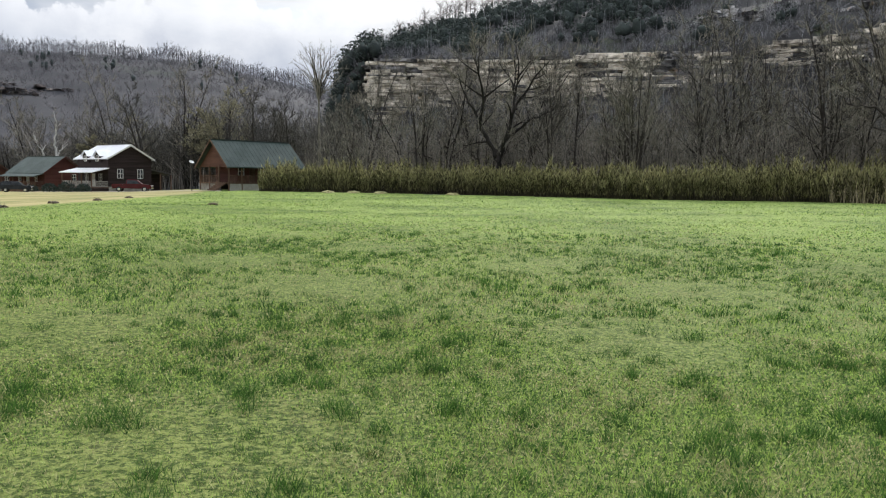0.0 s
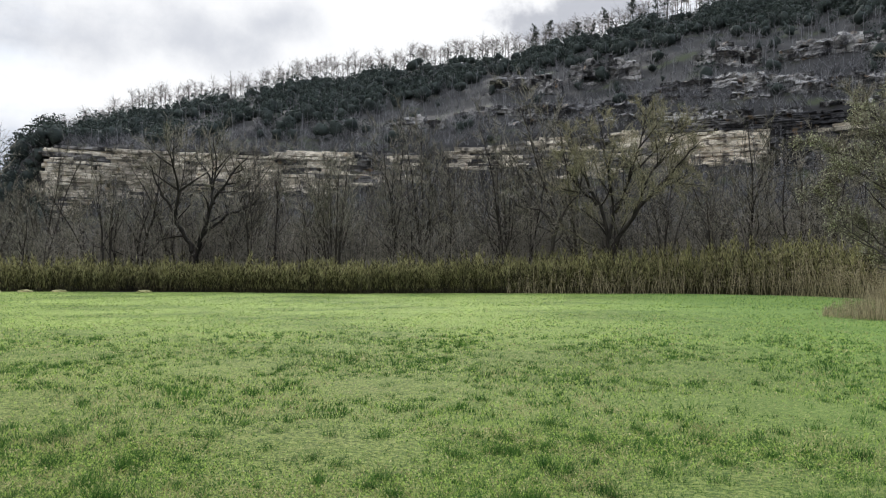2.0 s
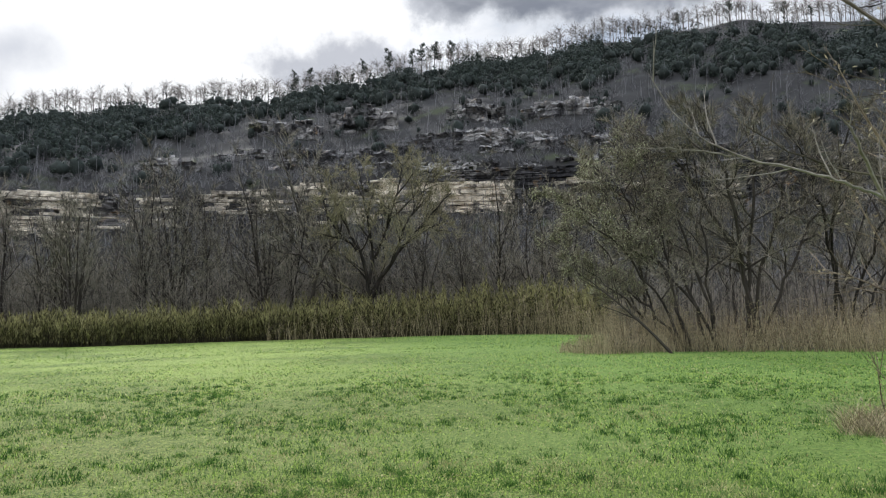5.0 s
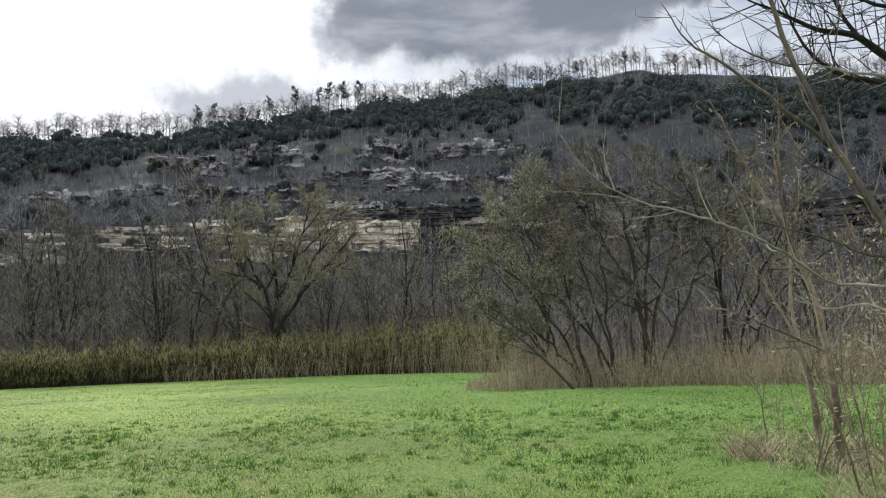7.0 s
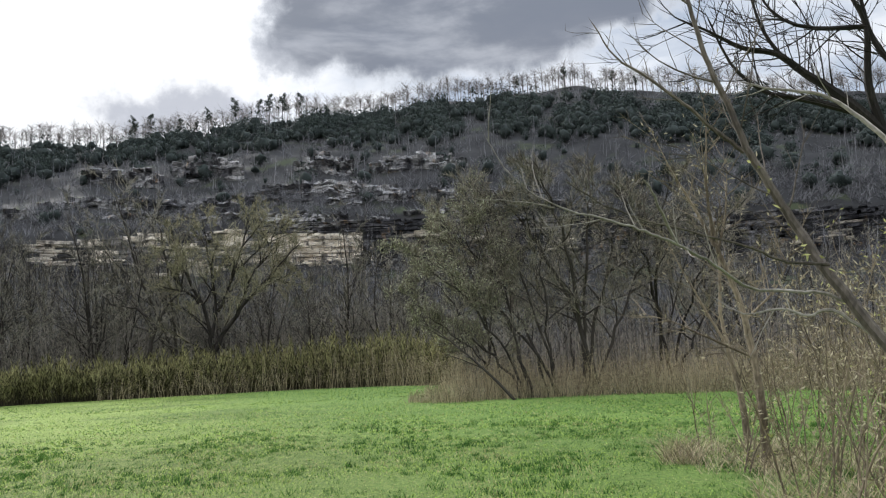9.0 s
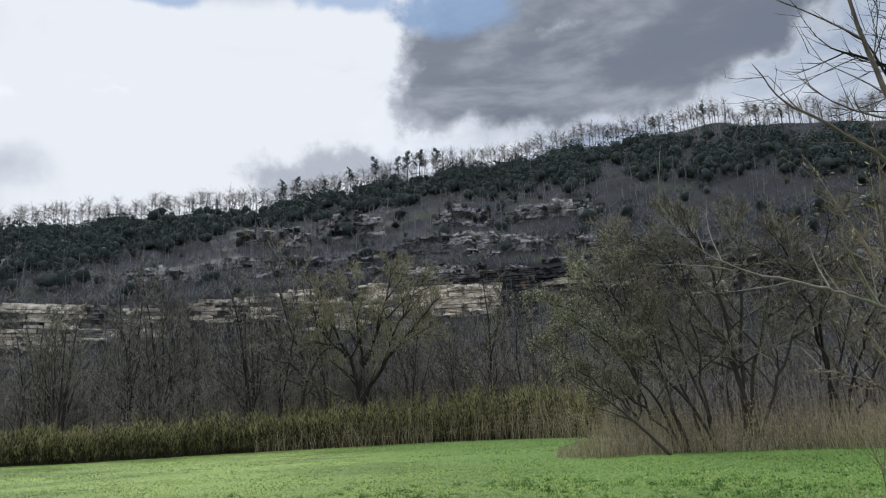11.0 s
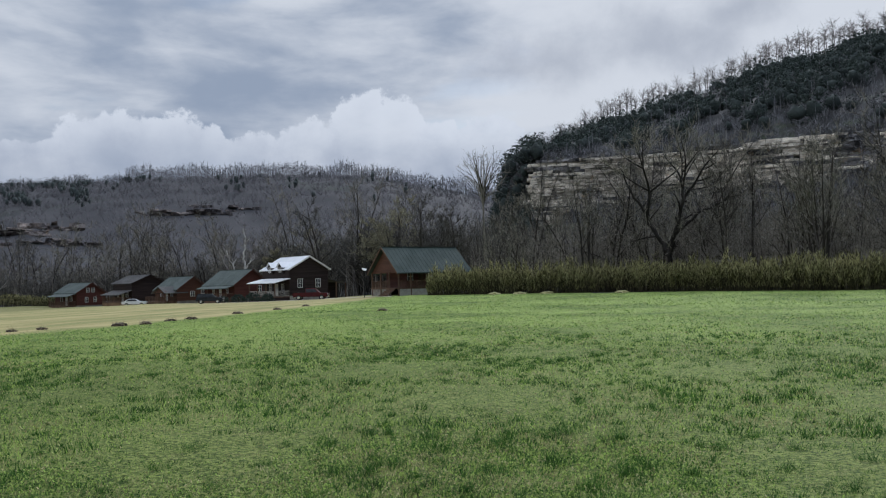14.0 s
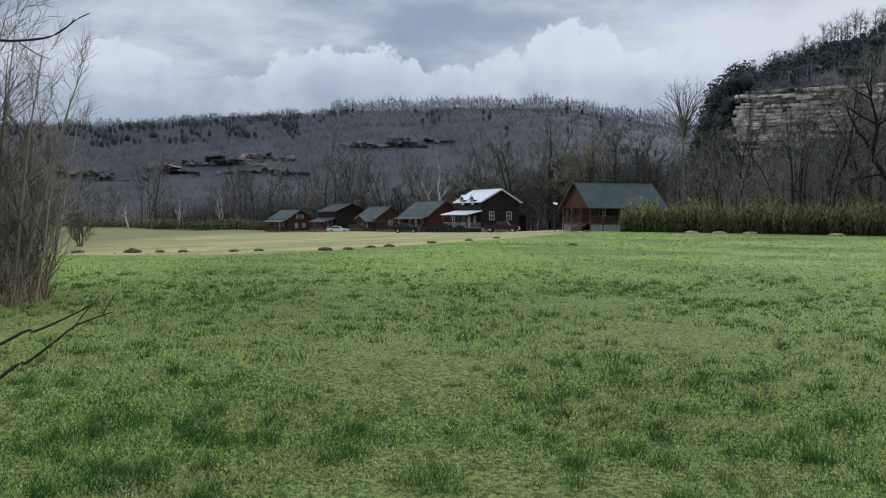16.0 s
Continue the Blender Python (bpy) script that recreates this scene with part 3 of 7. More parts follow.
def plant_woods():
    """The bottomland wood behind the cane and round the cabins: some bare trees, planted many times over."""
    rng = random.Random(11)
    stock = []
    for i in range(11):
        h = [13, 15, 11, 17, 14, 10, 12, 16, 9, 18, 13][i]
        stock.append([h, bare_tree(rng, h, 0.0085 * h + 0.02, 1 if i % 3 else 2, 0.08, 0.14, 0.85, 11, 5, 7, 0.020, wander=0.25), None])
    spots = []
    for i in range(128):
        az = -9 + 60 * (i + rng.random()) / 128
        spots.append((az, interp(az, [(-10, 118), (1, 103), (13, 91), (25, 93), (40, 98), (52, 88)]) + 30 * rng.random() ** 1.4))
    for i in range(110):
        az = -42 + 34 * (i + rng.random()) / 110
        spots.append((az, interp(az, [(-42, 228), (-36, 212), (-30, 195), (-26, 178), (-20, 158), (-8, 132)]) + 34 * rng.random()))
    for i in range(26):
        spots.append((-62 + 22 * (i + rng.random()) / 26, 225 + rng.uniform(0, 40)))
    for i in range(44):
        spots.append((52 + 38 * (i + rng.random()) / 44, 50 + rng.uniform(0, 40)))
    for n, (az, r) in enumerate(spots):
        k = stock[rng.randrange(len(stock))]
        p = polar(az, r)
        p.z = ground_z(p.x, p.y)
        m = pose(*p, rng.uniform(-5, 5), rng.uniform(-5, 5), rng.uniform(0, 360))
        s = rng.uniform(0.8, 1.4) * (0.62 if az > 52 else 1.0) * (1.12 if az < -12.5 else 0.72 if az < -6.5 else 0.88 if az < 1.2 else 1.15 if az < 16 else 1.06 if az < 46 else 1.0)
        if k[2] is None:
            k[2] = tree_thing("bare_tree", k[1], p, 0, "leafless grey-brown woodland tree on the valley floor", bark=GREY_TWIG if stock.index(k) in (2, 6) else BARK, group="bare woodland trees")
            k[2].matrix_world = m
        else:
            copy_thing(k[2], m).scale = (s, s, s * rng.uniform(0.9, 1.15))


plant_woods()


def sapling(rng, t, p, h, spikes, w, fork=0.3):
    """A small bare tree far off: a bent stem with upswept branches, some of them forked."""
    top = p + Vector((rng.uniform(-0.1, 0.1) * h, rng.uniform(-0.1, 0.1) * h, h))
    t.tube([p, p.lerp(top, 0.5) + Vector((rng.uniform(-0.04, 0.04) * h, rng.uniform(-0.04, 0.04) * h, 0)), top], [w * 1.6, w, 0], 3)
    for i in range(spikes):
        u = 0.18 + 0.78 * (i + rng.random()) / spikes
        q = p.lerp(top, u)
        d = unit(rng)
        d.z = 0.35 + 0.9 * abs(d.z)
        ln = h * rng.uniform(0.16, 0.36) * (1.25 - u * 0.6)
        e = q + d.normalized() * ln
        t.tube([q, e], [w * 0.5, 0], 3)
        if rng.random() < fork:
            m = q.lerp(e, 0.4)
            t.tube([m, m + (d + 0.8 * unit(rng)).normalized() * ln * 0.6], [w * 0.35, 0], 3)


def fan(rng, t, p, h, n, w):
    """The fuzzy crown of a far bare tree: a spray of upswept branches from one point."""
    for i in range(n):
        d = unit(rng)
        d.z = 0.45 + 0.8 * abs(d.z)
        q = p + Vector((rng.uniform(-0.12, 0.12) * h, rng.uniform(-0.12, 0.12) * h, rng.uniform(0, 0.35) * h))
        t.tube([q, q + d.normalized() * h * rng.uniform(0.35, 0.75)], [w, 0], 3)


# ledges on the bluff: compass from and to, elevation from and to, beds
LEDGES = [(17.0, 21.5, 10.4, 11.9, 5), (22, 37, 11.4, 12.5, 5), (30.5, 35.5, 13.9, 15.8, 6), (24, 30, 13.2, 14.8, 5), (36, 47, 12.6, 14.0, 5), (45, 54, 12.2, 13.2, 4),
          (39, 43.5, 14.4, 15.9, 5), (44.5, 52, 14.5, 15.6, 4), (26, 46, 10.9, 11.6, 4), (47, 62, 11.0, 11.9, 4), (30, 44, 12.0, 12.6, 3)]


# outcrops on the far ridge
FAR_LEDGES = [(-33.5, -27, 5.05, 5.35, 3), (-30, -25, 5.45, 5.7, 2), (-48.3, -46.3, 2.2, 2.9, 4), (-46.8, -43, 2.9, 3.6, 4), (-44.2, -38.5, 3.5, 4.2, 4), (-42, -35, 2.9, 3.3, 3), (-52, -48.5, 2.5, 3.0, 3),
              (-40.5, -36.5, 4.0, 4.5, 3)]


def on_ledge(p):
    az, el = math.degrees(math.atan2(p.x, p.y)), math.degrees(math.atan2(p.z - EYE, math.hypot(p.x, p.y)))
    return any(a0 < az < a1 and e0 - 0.75 < el < e1 + 0.1 for a0, a1, e0, e1, n in LEDGES)


def hill_woods():
    """Bare trees of the bluff and the far ridge, past counting, joined by stretch of hillside."""
    rng = random.Random(5)
    slope, crest, far, under, far_crest = Tubes(), Tubes(), Tubes(), Tubes(), Tubes()
    for i in range(8200):
        az = rng.uniform(-8, 84)
        rc = interp(az, CLIFF_R)
        if i % 5 < 2:
            d = rc - 3 - 80 * rng.random() ** 0.7
        else:
            d = rc + 7 + 186 * rng.random()
        shelf = interp(az, [(-8, 4), (5, 18), (15, 50), (22, 95), (45, 105), (60, 70), (84, 60)])
        if d > rc + shelf and rng.random() < 0.45 and noise.noise(Vector((az * 0.35, d * 0.03, 7))) > -0.2:
            continue
        if rc - 42 < d < rc and az < 15 and rng.random() < 0.35:
            continue
        p = polar(az, d)
        p.z = ground_z(p.x, p.y) - 0.3
        if on_ledge(p) and rng.random() < 0.15:
            continue
        small = 0.55 if rc - 40 < d < rc else 1.0
        if i % 2:
            sapling(rng, slope, p, rng.uniform(3.5, 9.0) * small, 10, 0.06, 0.25)
        else:
            fan(rng, slope, p, rng.uniform(3.0, 7.0) * small, 16, 0.05)
    # taller trees rooted along the cliff's foot, and a fringe along its brow
    for i in range(420):
        az = rng.uniform(-6.6, 84)
        p = polar(az, interp(az, CLIFF_R) - 2 - 24 * rng.random())
        p.z = ground_z(p.x, p.y) - 0.3
        sapling(rng, slope, p, rng.uniform(6, 13) * (0.7 if az < 15 else 1.0), 26, 0.065, 0.8)
    for i in range(1300):
        az = rng.uniform(-7.5, 84)
        p = polar(az, interp(az, CLIFF_R) + 6 + 32 * rng.random() ** 1.3)
        p.z = ground_z(p.x, p.y) - 0.3
        fan(rng, slope, p, rng.uniform(3.0, 6.5), 15, 0.06)
    def crown_tree(p, h, n, w):
        lean = Vector((rng.uniform(-0.05, 0.05) * h, rng.uniform(-0.05, 0.05) * h, 0.7 * h))
        crest.tube([p, p + lean * 0.5, p + lean], [w * 2.0, w * 1.6, 0], 3)
        for k in range(n):
            u = rng.uniform(0.42, 0.98)
            d = unit(rng)
            d.z = 0.25 + 0.65 * abs(d.z)
            q = p + lean * u
            e = q + d.normalized() * h * rng.uniform(0.16, 0.38) * (1.25 - 0.4 * u)
            crest.tube([q, e], [w * 0.6, 0], 3)
            if k % 2:
                crest.tube([q.lerp(e, 0.45), q.lerp(e, 0.45) + (d + 0.8 * unit(rng)).normalized() * h * 0.14], [w * 0.45, 0], 3)

    for i in range(360):
        az = -7.5 + 92 * (i + rng.random()) / 360
        p = polar(az, interp(az, CLIFF_R) + 192 + rng.uniform(-7, 12))
        p.z = ground_z(p.x, p.y) - 0.5
        crown_tree(p, rng.uniform(12.5, 20.5), 58, 0.115)
    for i in range(8200):
        az = rng.uniform(-64, -4)
        d = 330 + 770 * math.sqrt(rng.random())
        p = polar(az, d)
        p.z = ground_z(p.x, p.y) - 0.5
        el = math.degrees(math.atan2(p.z + 4, d))
        if any(a0 - 0.2 < az < a1 + 0.2 and e0 - 0.35 < el < e1 + 0.1 for a0, a1, e0, e1, n in FAR_LEDGES) and rng.random() < 0.4:
            continue
        fan(rng, far, p, rng.uniform(7, 12), 9, 0.12)
    # the comb of tall trees along the far crest, in stands of uneven height
    for i in range(1700):
        az = -64 + 60 * (i + rng.random()) / 1700
        p = polar(az, 1098 - 90 * rng.random() ** 2)
        p.z = ground_z(p.x, p.y) - 0.5
        stand_height = 1.0 + 0.35 * noise.noise(Vector((az * 0.6, 3, 3))) - (0.35 if az < -34 else 0.0)
        h = rng.uniform(17, 26) * stand_height
        lean = Vector((rng.uniform(-0.04, 0.04) * h, 0, h))
        far_crest.tube([p, p + lean * 0.4, p + lean * 0.8], [0.30, 0.22, 0.05], 3)
        for k in range(13):
            u = rng.uniform(0.3, 0.8)
            d = unit(rng)
            d.z = 0.6 + 0.8 * abs(d.z)
            far_crest.tube([p + lean * u, p + lean * u + d.normalized() * h * rng.uniform(0.12, 0.27)], [0.2, 0], 3)
    # brush and young growth under the bottomland trees
    for i in range(4300):
        az = rng.uniform(-10, 86)
        front = interp(az, [(-10, 116), (1, 100), (13, 88), (25, 90), (40, 95), (50, 80), (53, 46), (86, 42)])
        p = polar(az, front + 62 * rng.random() ** 1.3)
        p.z = ground_z(p.x, p.y) - 0.1
        sapling(rng, under, p, rng.uniform(2.5, 9.0) * (0.6 if az > 52 else 1), 11, 0.034, 0.4)
    for i in range(1500):
        az = rng.uniform(-62, -9)
        front = interp(az, [(-62, 215), (-42, 222), (-36, 208), (-30, 190), (-26, 172), (-20, 152), (-9, 130)])
        p = polar(az, front + 70 * rng.random())
        p.z = ground_z(p.x, p.y) - 0.1
        sapling(rng, under, p, rng.uniform(3, 10), 14, 0.06, 0.5)
    # a haze of bare crowns over the valley floor, behind the cane and the cabins
    valley_haze, cabin_haze = Tubes(), Tubes()
    for i in range(2300):
        by_cabins = i % 20 < 11
        if by_cabins:
            az = rng.uniform(-46, -8.5)
            d = interp(az, [(-44, 224), (-36, 210), (-30, 194), (-26, 177), (-20, 158), (-9, 134)]) + 45 * rng.random()
        else:
            az = rng.uniform(-7, 50)
            d = interp(az, [(-10, 118), (1, 102), (13, 90), (25, 92), (40, 97), (52, 88)]) + 34 * rng.random()
        haze = cabin_haze if by_cabins else valley_haze
        p = polar(az, d)
        p.z = ground_z(p.x, p.y) - 0.2
        h = rng.uniform(5.5, 13.0) if not by_cabins else rng.uniform(7, 15) * interp(az, [(-46, 0.7), (-30, 0.8), (-22, 1.05), (-10, 1.1)])
        top = p + Vector((rng.uniform(-0.8, 0.8), rng.uniform(-0.8, 0.8), h * 0.75))
        haze.tube([p, p.lerp(top, 0.5) + 0.3 * unit(rng), top], [0.07, 0.05, 0], 3)
        for k in range(24):
            u = rng.uniform(0.25, 0.95)
            e = unit(rng)
            e.z = 0.3 + 0.8 * abs(e.z)
            q = p.lerp(top, u)
            q2 = q + e.normalized() * h * rng.uniform(0.18, 0.38)
            haze.tube([q, q2], [0.034 if by_cabins else 0.026, 0], 3)
            for _ in range(2):
                q3 = q.lerp(q2, rng.uniform(0.35, 0.8))
                haze.tube([q3, q3 + (e + 0.9 * unit(rng)).normalized() * h * 0.13], [0.026 if by_cabins else 0.018, 0], 3)
    tagged(new("valley_wood", valley_haze.mesh("valley_wood", TWIG)), "twiggy leafless growth on the valley floor", "woods", kind="stuff")
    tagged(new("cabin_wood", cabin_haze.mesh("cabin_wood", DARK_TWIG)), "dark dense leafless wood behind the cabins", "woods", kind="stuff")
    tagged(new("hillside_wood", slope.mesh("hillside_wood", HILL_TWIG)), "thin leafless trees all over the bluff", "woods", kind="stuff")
    tagged(new("ridge_wood", crest.mesh("ridge_wood", GREY_TWIG)), "pale leafless trees along the bluff's crest", "woods", kind="stuff")
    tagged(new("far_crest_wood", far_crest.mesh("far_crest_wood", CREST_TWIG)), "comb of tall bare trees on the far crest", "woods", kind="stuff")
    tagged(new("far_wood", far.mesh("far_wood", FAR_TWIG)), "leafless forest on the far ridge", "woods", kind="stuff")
    tagged(new("underbrush", under.mesh("underbrush", BRUSH)), "tangled brown underbrush below the bare trees", "brush", kind="stuff")
    # cedars and other evergreens, thickest just under the crest
    green, heart = Tubes(), Tubes()
    ball = bmesh.new()
    bmesh.ops.create_icosphere(ball, subdivisions=2, radius=1.0)
    ball_v, ball_f = [v.co.copy() for v in ball.verts], [tuple(v.index for v in f.verts) for f in ball.faces]
    ball.free()

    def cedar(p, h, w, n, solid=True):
        # lumpy inner core, coloured dark to stand for shade inside the crown
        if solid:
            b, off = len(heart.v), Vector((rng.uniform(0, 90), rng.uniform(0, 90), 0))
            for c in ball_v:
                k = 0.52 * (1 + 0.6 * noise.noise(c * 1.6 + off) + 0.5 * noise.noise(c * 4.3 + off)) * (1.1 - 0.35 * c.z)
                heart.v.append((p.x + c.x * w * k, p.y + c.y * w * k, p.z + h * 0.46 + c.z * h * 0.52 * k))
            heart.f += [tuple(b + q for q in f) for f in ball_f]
        for k in range(n):
            t = rng.random() ** 0.8
            a = rng.uniform(0, 6.283)
            e = w * (0.35 + 1.5 * t if t < 0.4 else 0.95 * math.sqrt(max(0.0, 1.02 - ((t - 0.4) / 0.6) ** 2))) * rng.uniform(0.5, 1.28) + 0.1
            q = p + Vector((math.cos(a) * e, math.sin(a) * e, 0.05 + t * h))
            green.shard(q, (unit(rng) + Vector((math.cos(a), math.sin(a), 0.4))).normalized(), h * rng.uniform(0.06, 0.13), unit(rng))

    for i in range(4700):
        az = rng.uniform(-8.3, 84) if i < 4000 else rng.uniform(44, 84)
        lo = interp(az, [(-8, 4), (5, 18), (15, 50), (22, 95), (45, 105), (60, 70), (84, 60)])
        d = interp(az, CLIFF_R) + lo + (180 - lo) * rng.random() ** 0.75
        if rng.random() < 0.08:
            d = interp(az, CLIFF_R) + 8 + 90 * rng.random()
        if noise.noise(Vector((az * 0.35, d * 0.03, 7))) + 0.5 * noise.noise(Vector((az * 1.4, d * 0.1, 3))) < -0.12 + (0.5 if az > 50 and d > interp(az, CLIFF_R) + 150 else 0.0):
            continue
        p = polar(az, d)
        p.z = ground_z(p.x, p.y)
        if on_ledge(p) and rng.random() < 0.65:
            continue
        h = rng.uniform(2.5, 7.0) * rng.uniform(0.8, 1.2)
        cedar(p, h * 1.15, h * rng.uniform(0.36, 0.66), 104)
    # the dark end of the bluff, towards the cabins
    for i in range(230):
        az = rng.uniform(-9.6, -4.9)
        p = polar(az, interp(az, CLIFF_R) + (rng.uniform(-30, 30) if az < -5.7 else rng.uniform(6, 40)))
        p.z = ground_z(p.x, p.y)
        h = rng.uniform(4, 9)
        cedar(p, h, h * 0.4, 70)
    far_heart, heart = heart, Tubes()
    for i in range(2200):
        az = rng.uniform(-63, -36) if rng.random() < 0.85 else rng.uniform(-36, -12)
        d = 1085 - 330 * rng.random() ** 1.5
        if noise.noise(Vector((az * 0.5, d * 0.012, 2))) + rng.uniform(-0.3, 0.3) < 0.13 + (0.22 if az > -36 else 0.0):
            continue
        p = polar(az, d)
        p.z = ground_z(p.x, p.y)
        h = rng.uniform(7, 13)
        cedar(p, h, h * rng.uniform(0.20, 0.34), 16)
    far_heart, heart = heart, far_heart
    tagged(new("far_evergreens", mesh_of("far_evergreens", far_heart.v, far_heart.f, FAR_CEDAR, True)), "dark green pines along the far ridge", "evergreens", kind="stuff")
    tagged(new("evergreen_boughs", mesh_of("evergreen_boughs", heart.v, heart.f, CEDAR_HEART, True)), "dense inner cedar boughs, shade in their colour", "evergreens", kind="stuff")
    tagged(new("evergreens", green.mesh("evergreens", CEDAR)), "dark cedars clinging to the slopes", "evergreens", kind="stuff")


hill_woods()


def ridge_pine(rng, h):
    wood, fine = Tubes(), Tubes()
    pts, rad = limb(rng, Vector((0, 0, -0.4)), Vector((0, 0, 1)), h, 0.22, 6, 0.05, 0.02, 0.2)
    wood.tube(pts, rad, 5)
    for i in range(16):
        t = 0.5 + 0.5 * (i + rng.random()) / 16
        p, d = along(pts, min(t, 0.999))
        ln = h * 0.26 * (1.25 - t) * rng.uniform(0.8, 1.5)
        out = unit(rng)
        out.z = 0.1
        lp, lr = limb(rng, p, out, ln, 0.07, 3, 0.15, 0.08, 0.3)
        wood.tube(lp, lr, 3)
        for k in range(44):
            q, a = along(lp, 0.30 + 0.69 * rng.random())
            fine.leaf(q + 0.5 * unit(rng), (unit(rng) + Vector((0, 0, 0.3))).normalized(), 0.6, 0.26, unit(rng))
    return wood, fine, Tubes()


def plant_pines():
    rng = random.Random(3)
    base = [tree_thing("pine_tree", ridge_pine(rng, 14.0), (0, 0, 0), 0, "tall dark pine standing on the bluff's crest", twig_mat=PINE, group="pines on the crest") for _ in range(3)]
    spots = [28.0, 28.9, 31.2, 33.0, 35.0, 36.6, 37.3, 38.2, 39.7, 30.2, 32.1, 55.8, 59.5, 63.0, 64.6, 41.5, 49.5, 52.5]
    size = [0.95, 1.0, 0.75, 0.9, 1.05, 0.95, 1.1, 1.05, 0.95, 0.6, 0.55, 0.7, 0.8, 0.75, 0.6, 0.55, 0.5, 0.55]
    for i, (az, s) in enumerate(zip(spots, size)):
        p = polar(az, interp(az, CLIFF_R) + 188)
        p.z = ground_z(p.x, p.y)
        m = pose(*p, 0, 0, rng.uniform(0, 360))
        t = base[i] if i < 3 else copy_thing(base[i % 3], m)
        t.matrix_world = m
        t.scale = (s * 1.15, s * 1.15, s * 1.15)


plant_pines()

# ---------------------------------------------------------------- cliffs


def cliff(name, az0, az1, foot, head, radius, layers, seed, label, rock, pale=None, step=0.16, depth=1.6, back=5.5, bulge=0.0):
    """A bedded limestone cliff: beds of uneven thickness and overhang, each a part."""
    rng = random.Random(seed)
    t = thing(name, (0, 0, 0), 0, label, "cliff", kind="structure")
    span = [foot(az0 + (az1 - az0) * k / 40) for k in range(41)], [head(az0 + (az1 - az0) * k / 40) for k in range(41)]
    low, high = min(span[0]), max(span[1])
    cuts = [0.0]
    for i in range(layers):
        cuts.append(cuts[-1] + rng.uniform(0.4, 1.6))
    cuts = [low + (high - low) * c / cuts[-1] for c in cuts]
    for i in range(layers):
        out, seedx, joint = rng.uniform(-0.6, 0.6) * depth, rng.uniform(0, 90), rng.choice((0.015, 0.03, 0.05, 0.10) if pale else (0.01, 0.015, 0.03))
        runs, a = [], az0 + (rng.uniform(-0.3, 0.5) if pale else 0.0)
        while a < az1:
            b = min(az1, a + (rng.uniform(1.0, 4.0) if pale and a < 14 else rng.uniform(0.5, 2.0)))
            if pale:
                b = min([b] + [c for c in (38.9, 43.95, 44.45, 44.75, 45.3) if c > a + 0.05])
            runs.append((a, b))
            a = b + (rng.uniform(0.05, 0.4) if rng.random() < 0.12 else 0.01)
        for a, b in runs:
            if not pale and rng.random() < (0.06 if az0 > -8 else 0.3):
                continue
            # columns, doubled wherever one block stands proud of the next
            cols, az = [], a
            while az < b:
                e = min(b, az + rng.uniform(0.25, 1.6))
                off = rng.uniform(-0.9, 0.9) * depth * (0.5 if pale and az < 14 else 1.0)
                tip = rng.uniform(-0.14, 0.10) * (cuts[i + 1] - cuts[i])
                m = max(1, int((e - az) / step))
                if cuts[i + 1] > foot(0.5 * (az + e)) and cuts[i] < head(0.5 * (az + e)) - 0.05:
                    cols += [(az + 0.012 + (e - az - 0.024) * k / m, off, tip) for k in range(m + 1)]
                elif cols:
                    break
                az = e
            if len(cols) < 2:
                continue
            a, b = cols[0][0], cols[-1][0]
            verts, faces = [], []
            shift = rng.uniform(-0.5, 0.5) * depth
            n = len(cols) - 1
            for az, off, tip in cols:
                r = radius(az)
                gap = joint * (cuts[i + 1] - cuts[i])
                lo, hi = cuts[i] + gap, cuts[i + 1] - gap + tip
                row = []
                for u, push in ((lo, 0.25), (lo + (hi - lo) * 0.15, 0.0), (lo + (hi - lo) * 0.88, 0.0), (hi, 0.3)):
                    e = u
                    wob = noise.noise(Vector((az * 0.5 + seedx, u * 1.2, seed))) * depth * 0.9 + noise.noise(Vector((az * 6.1, u * 9, seed + 5))) * depth * 0.25
                    wob += bulge * (noise.noise(Vector((az * 0.9 + seed, u * 1.6, 11))) + 0.6 * noise.noise(Vector((az * 2.9, u * 3.5, seed))) + 0.3 * noise.noise(Vector((az * 8.0, u * 6.0, 2))))
                    p = polar(az, r - (0.8 + out + shift + off + wob) + push * depth * 0.6 + 1.2 * depth * (u - low) / (high - low))
                    row.append((p.x, p.y, EYE + r * math.tan(radians(e))))
                p = polar(az, r + back)
                verts += [(p.x, p.y, row[0][2])] + row + [(p.x, p.y, row[-1][2] + 0.3)]
            for k in range(n):
                for q in range(5):
                    faces.append((k * 6 + q, (k + 1) * 6 + q, (k + 1) * 6 + q + 1, k * 6 + q + 1))
            faces.append(tuple(range(5, -1, -1)))
            faces.append(tuple(n * 6 + q for q in range(6)))
            mid = 0.5 * (a + b)
            mat = rock
            if pale and (43.95 < mid < 44.45 or 44.75 < mid < 45.3) and 7.4 < cuts[i] < 10.6:
                mat = GREY_ROCK
            elif pale and 37.2 < mid < 45.6 and 7.4 < cuts[i] < (9.0 if mid > 44 else 9.9) + rng.uniform(-0.4, 0.3):
                mat = pale
            elif pale and 36 < mid < 48 and cuts[i] > 10.0:
                mat = GREY_ROCK
            elif pale and noise.noise(Vector((mid * 0.42, cuts[i] * 0.9, 4))) + rng.uniform(-0.3, 0.3) > (-0.04 if 14 < mid < 37 else -0.5 if mid > 44.2 else 0.36):
                mat = GREY_ROCK
            part("rock_bed", mesh_of("rock_bed", verts, faces, mat), mat, t)
    return t


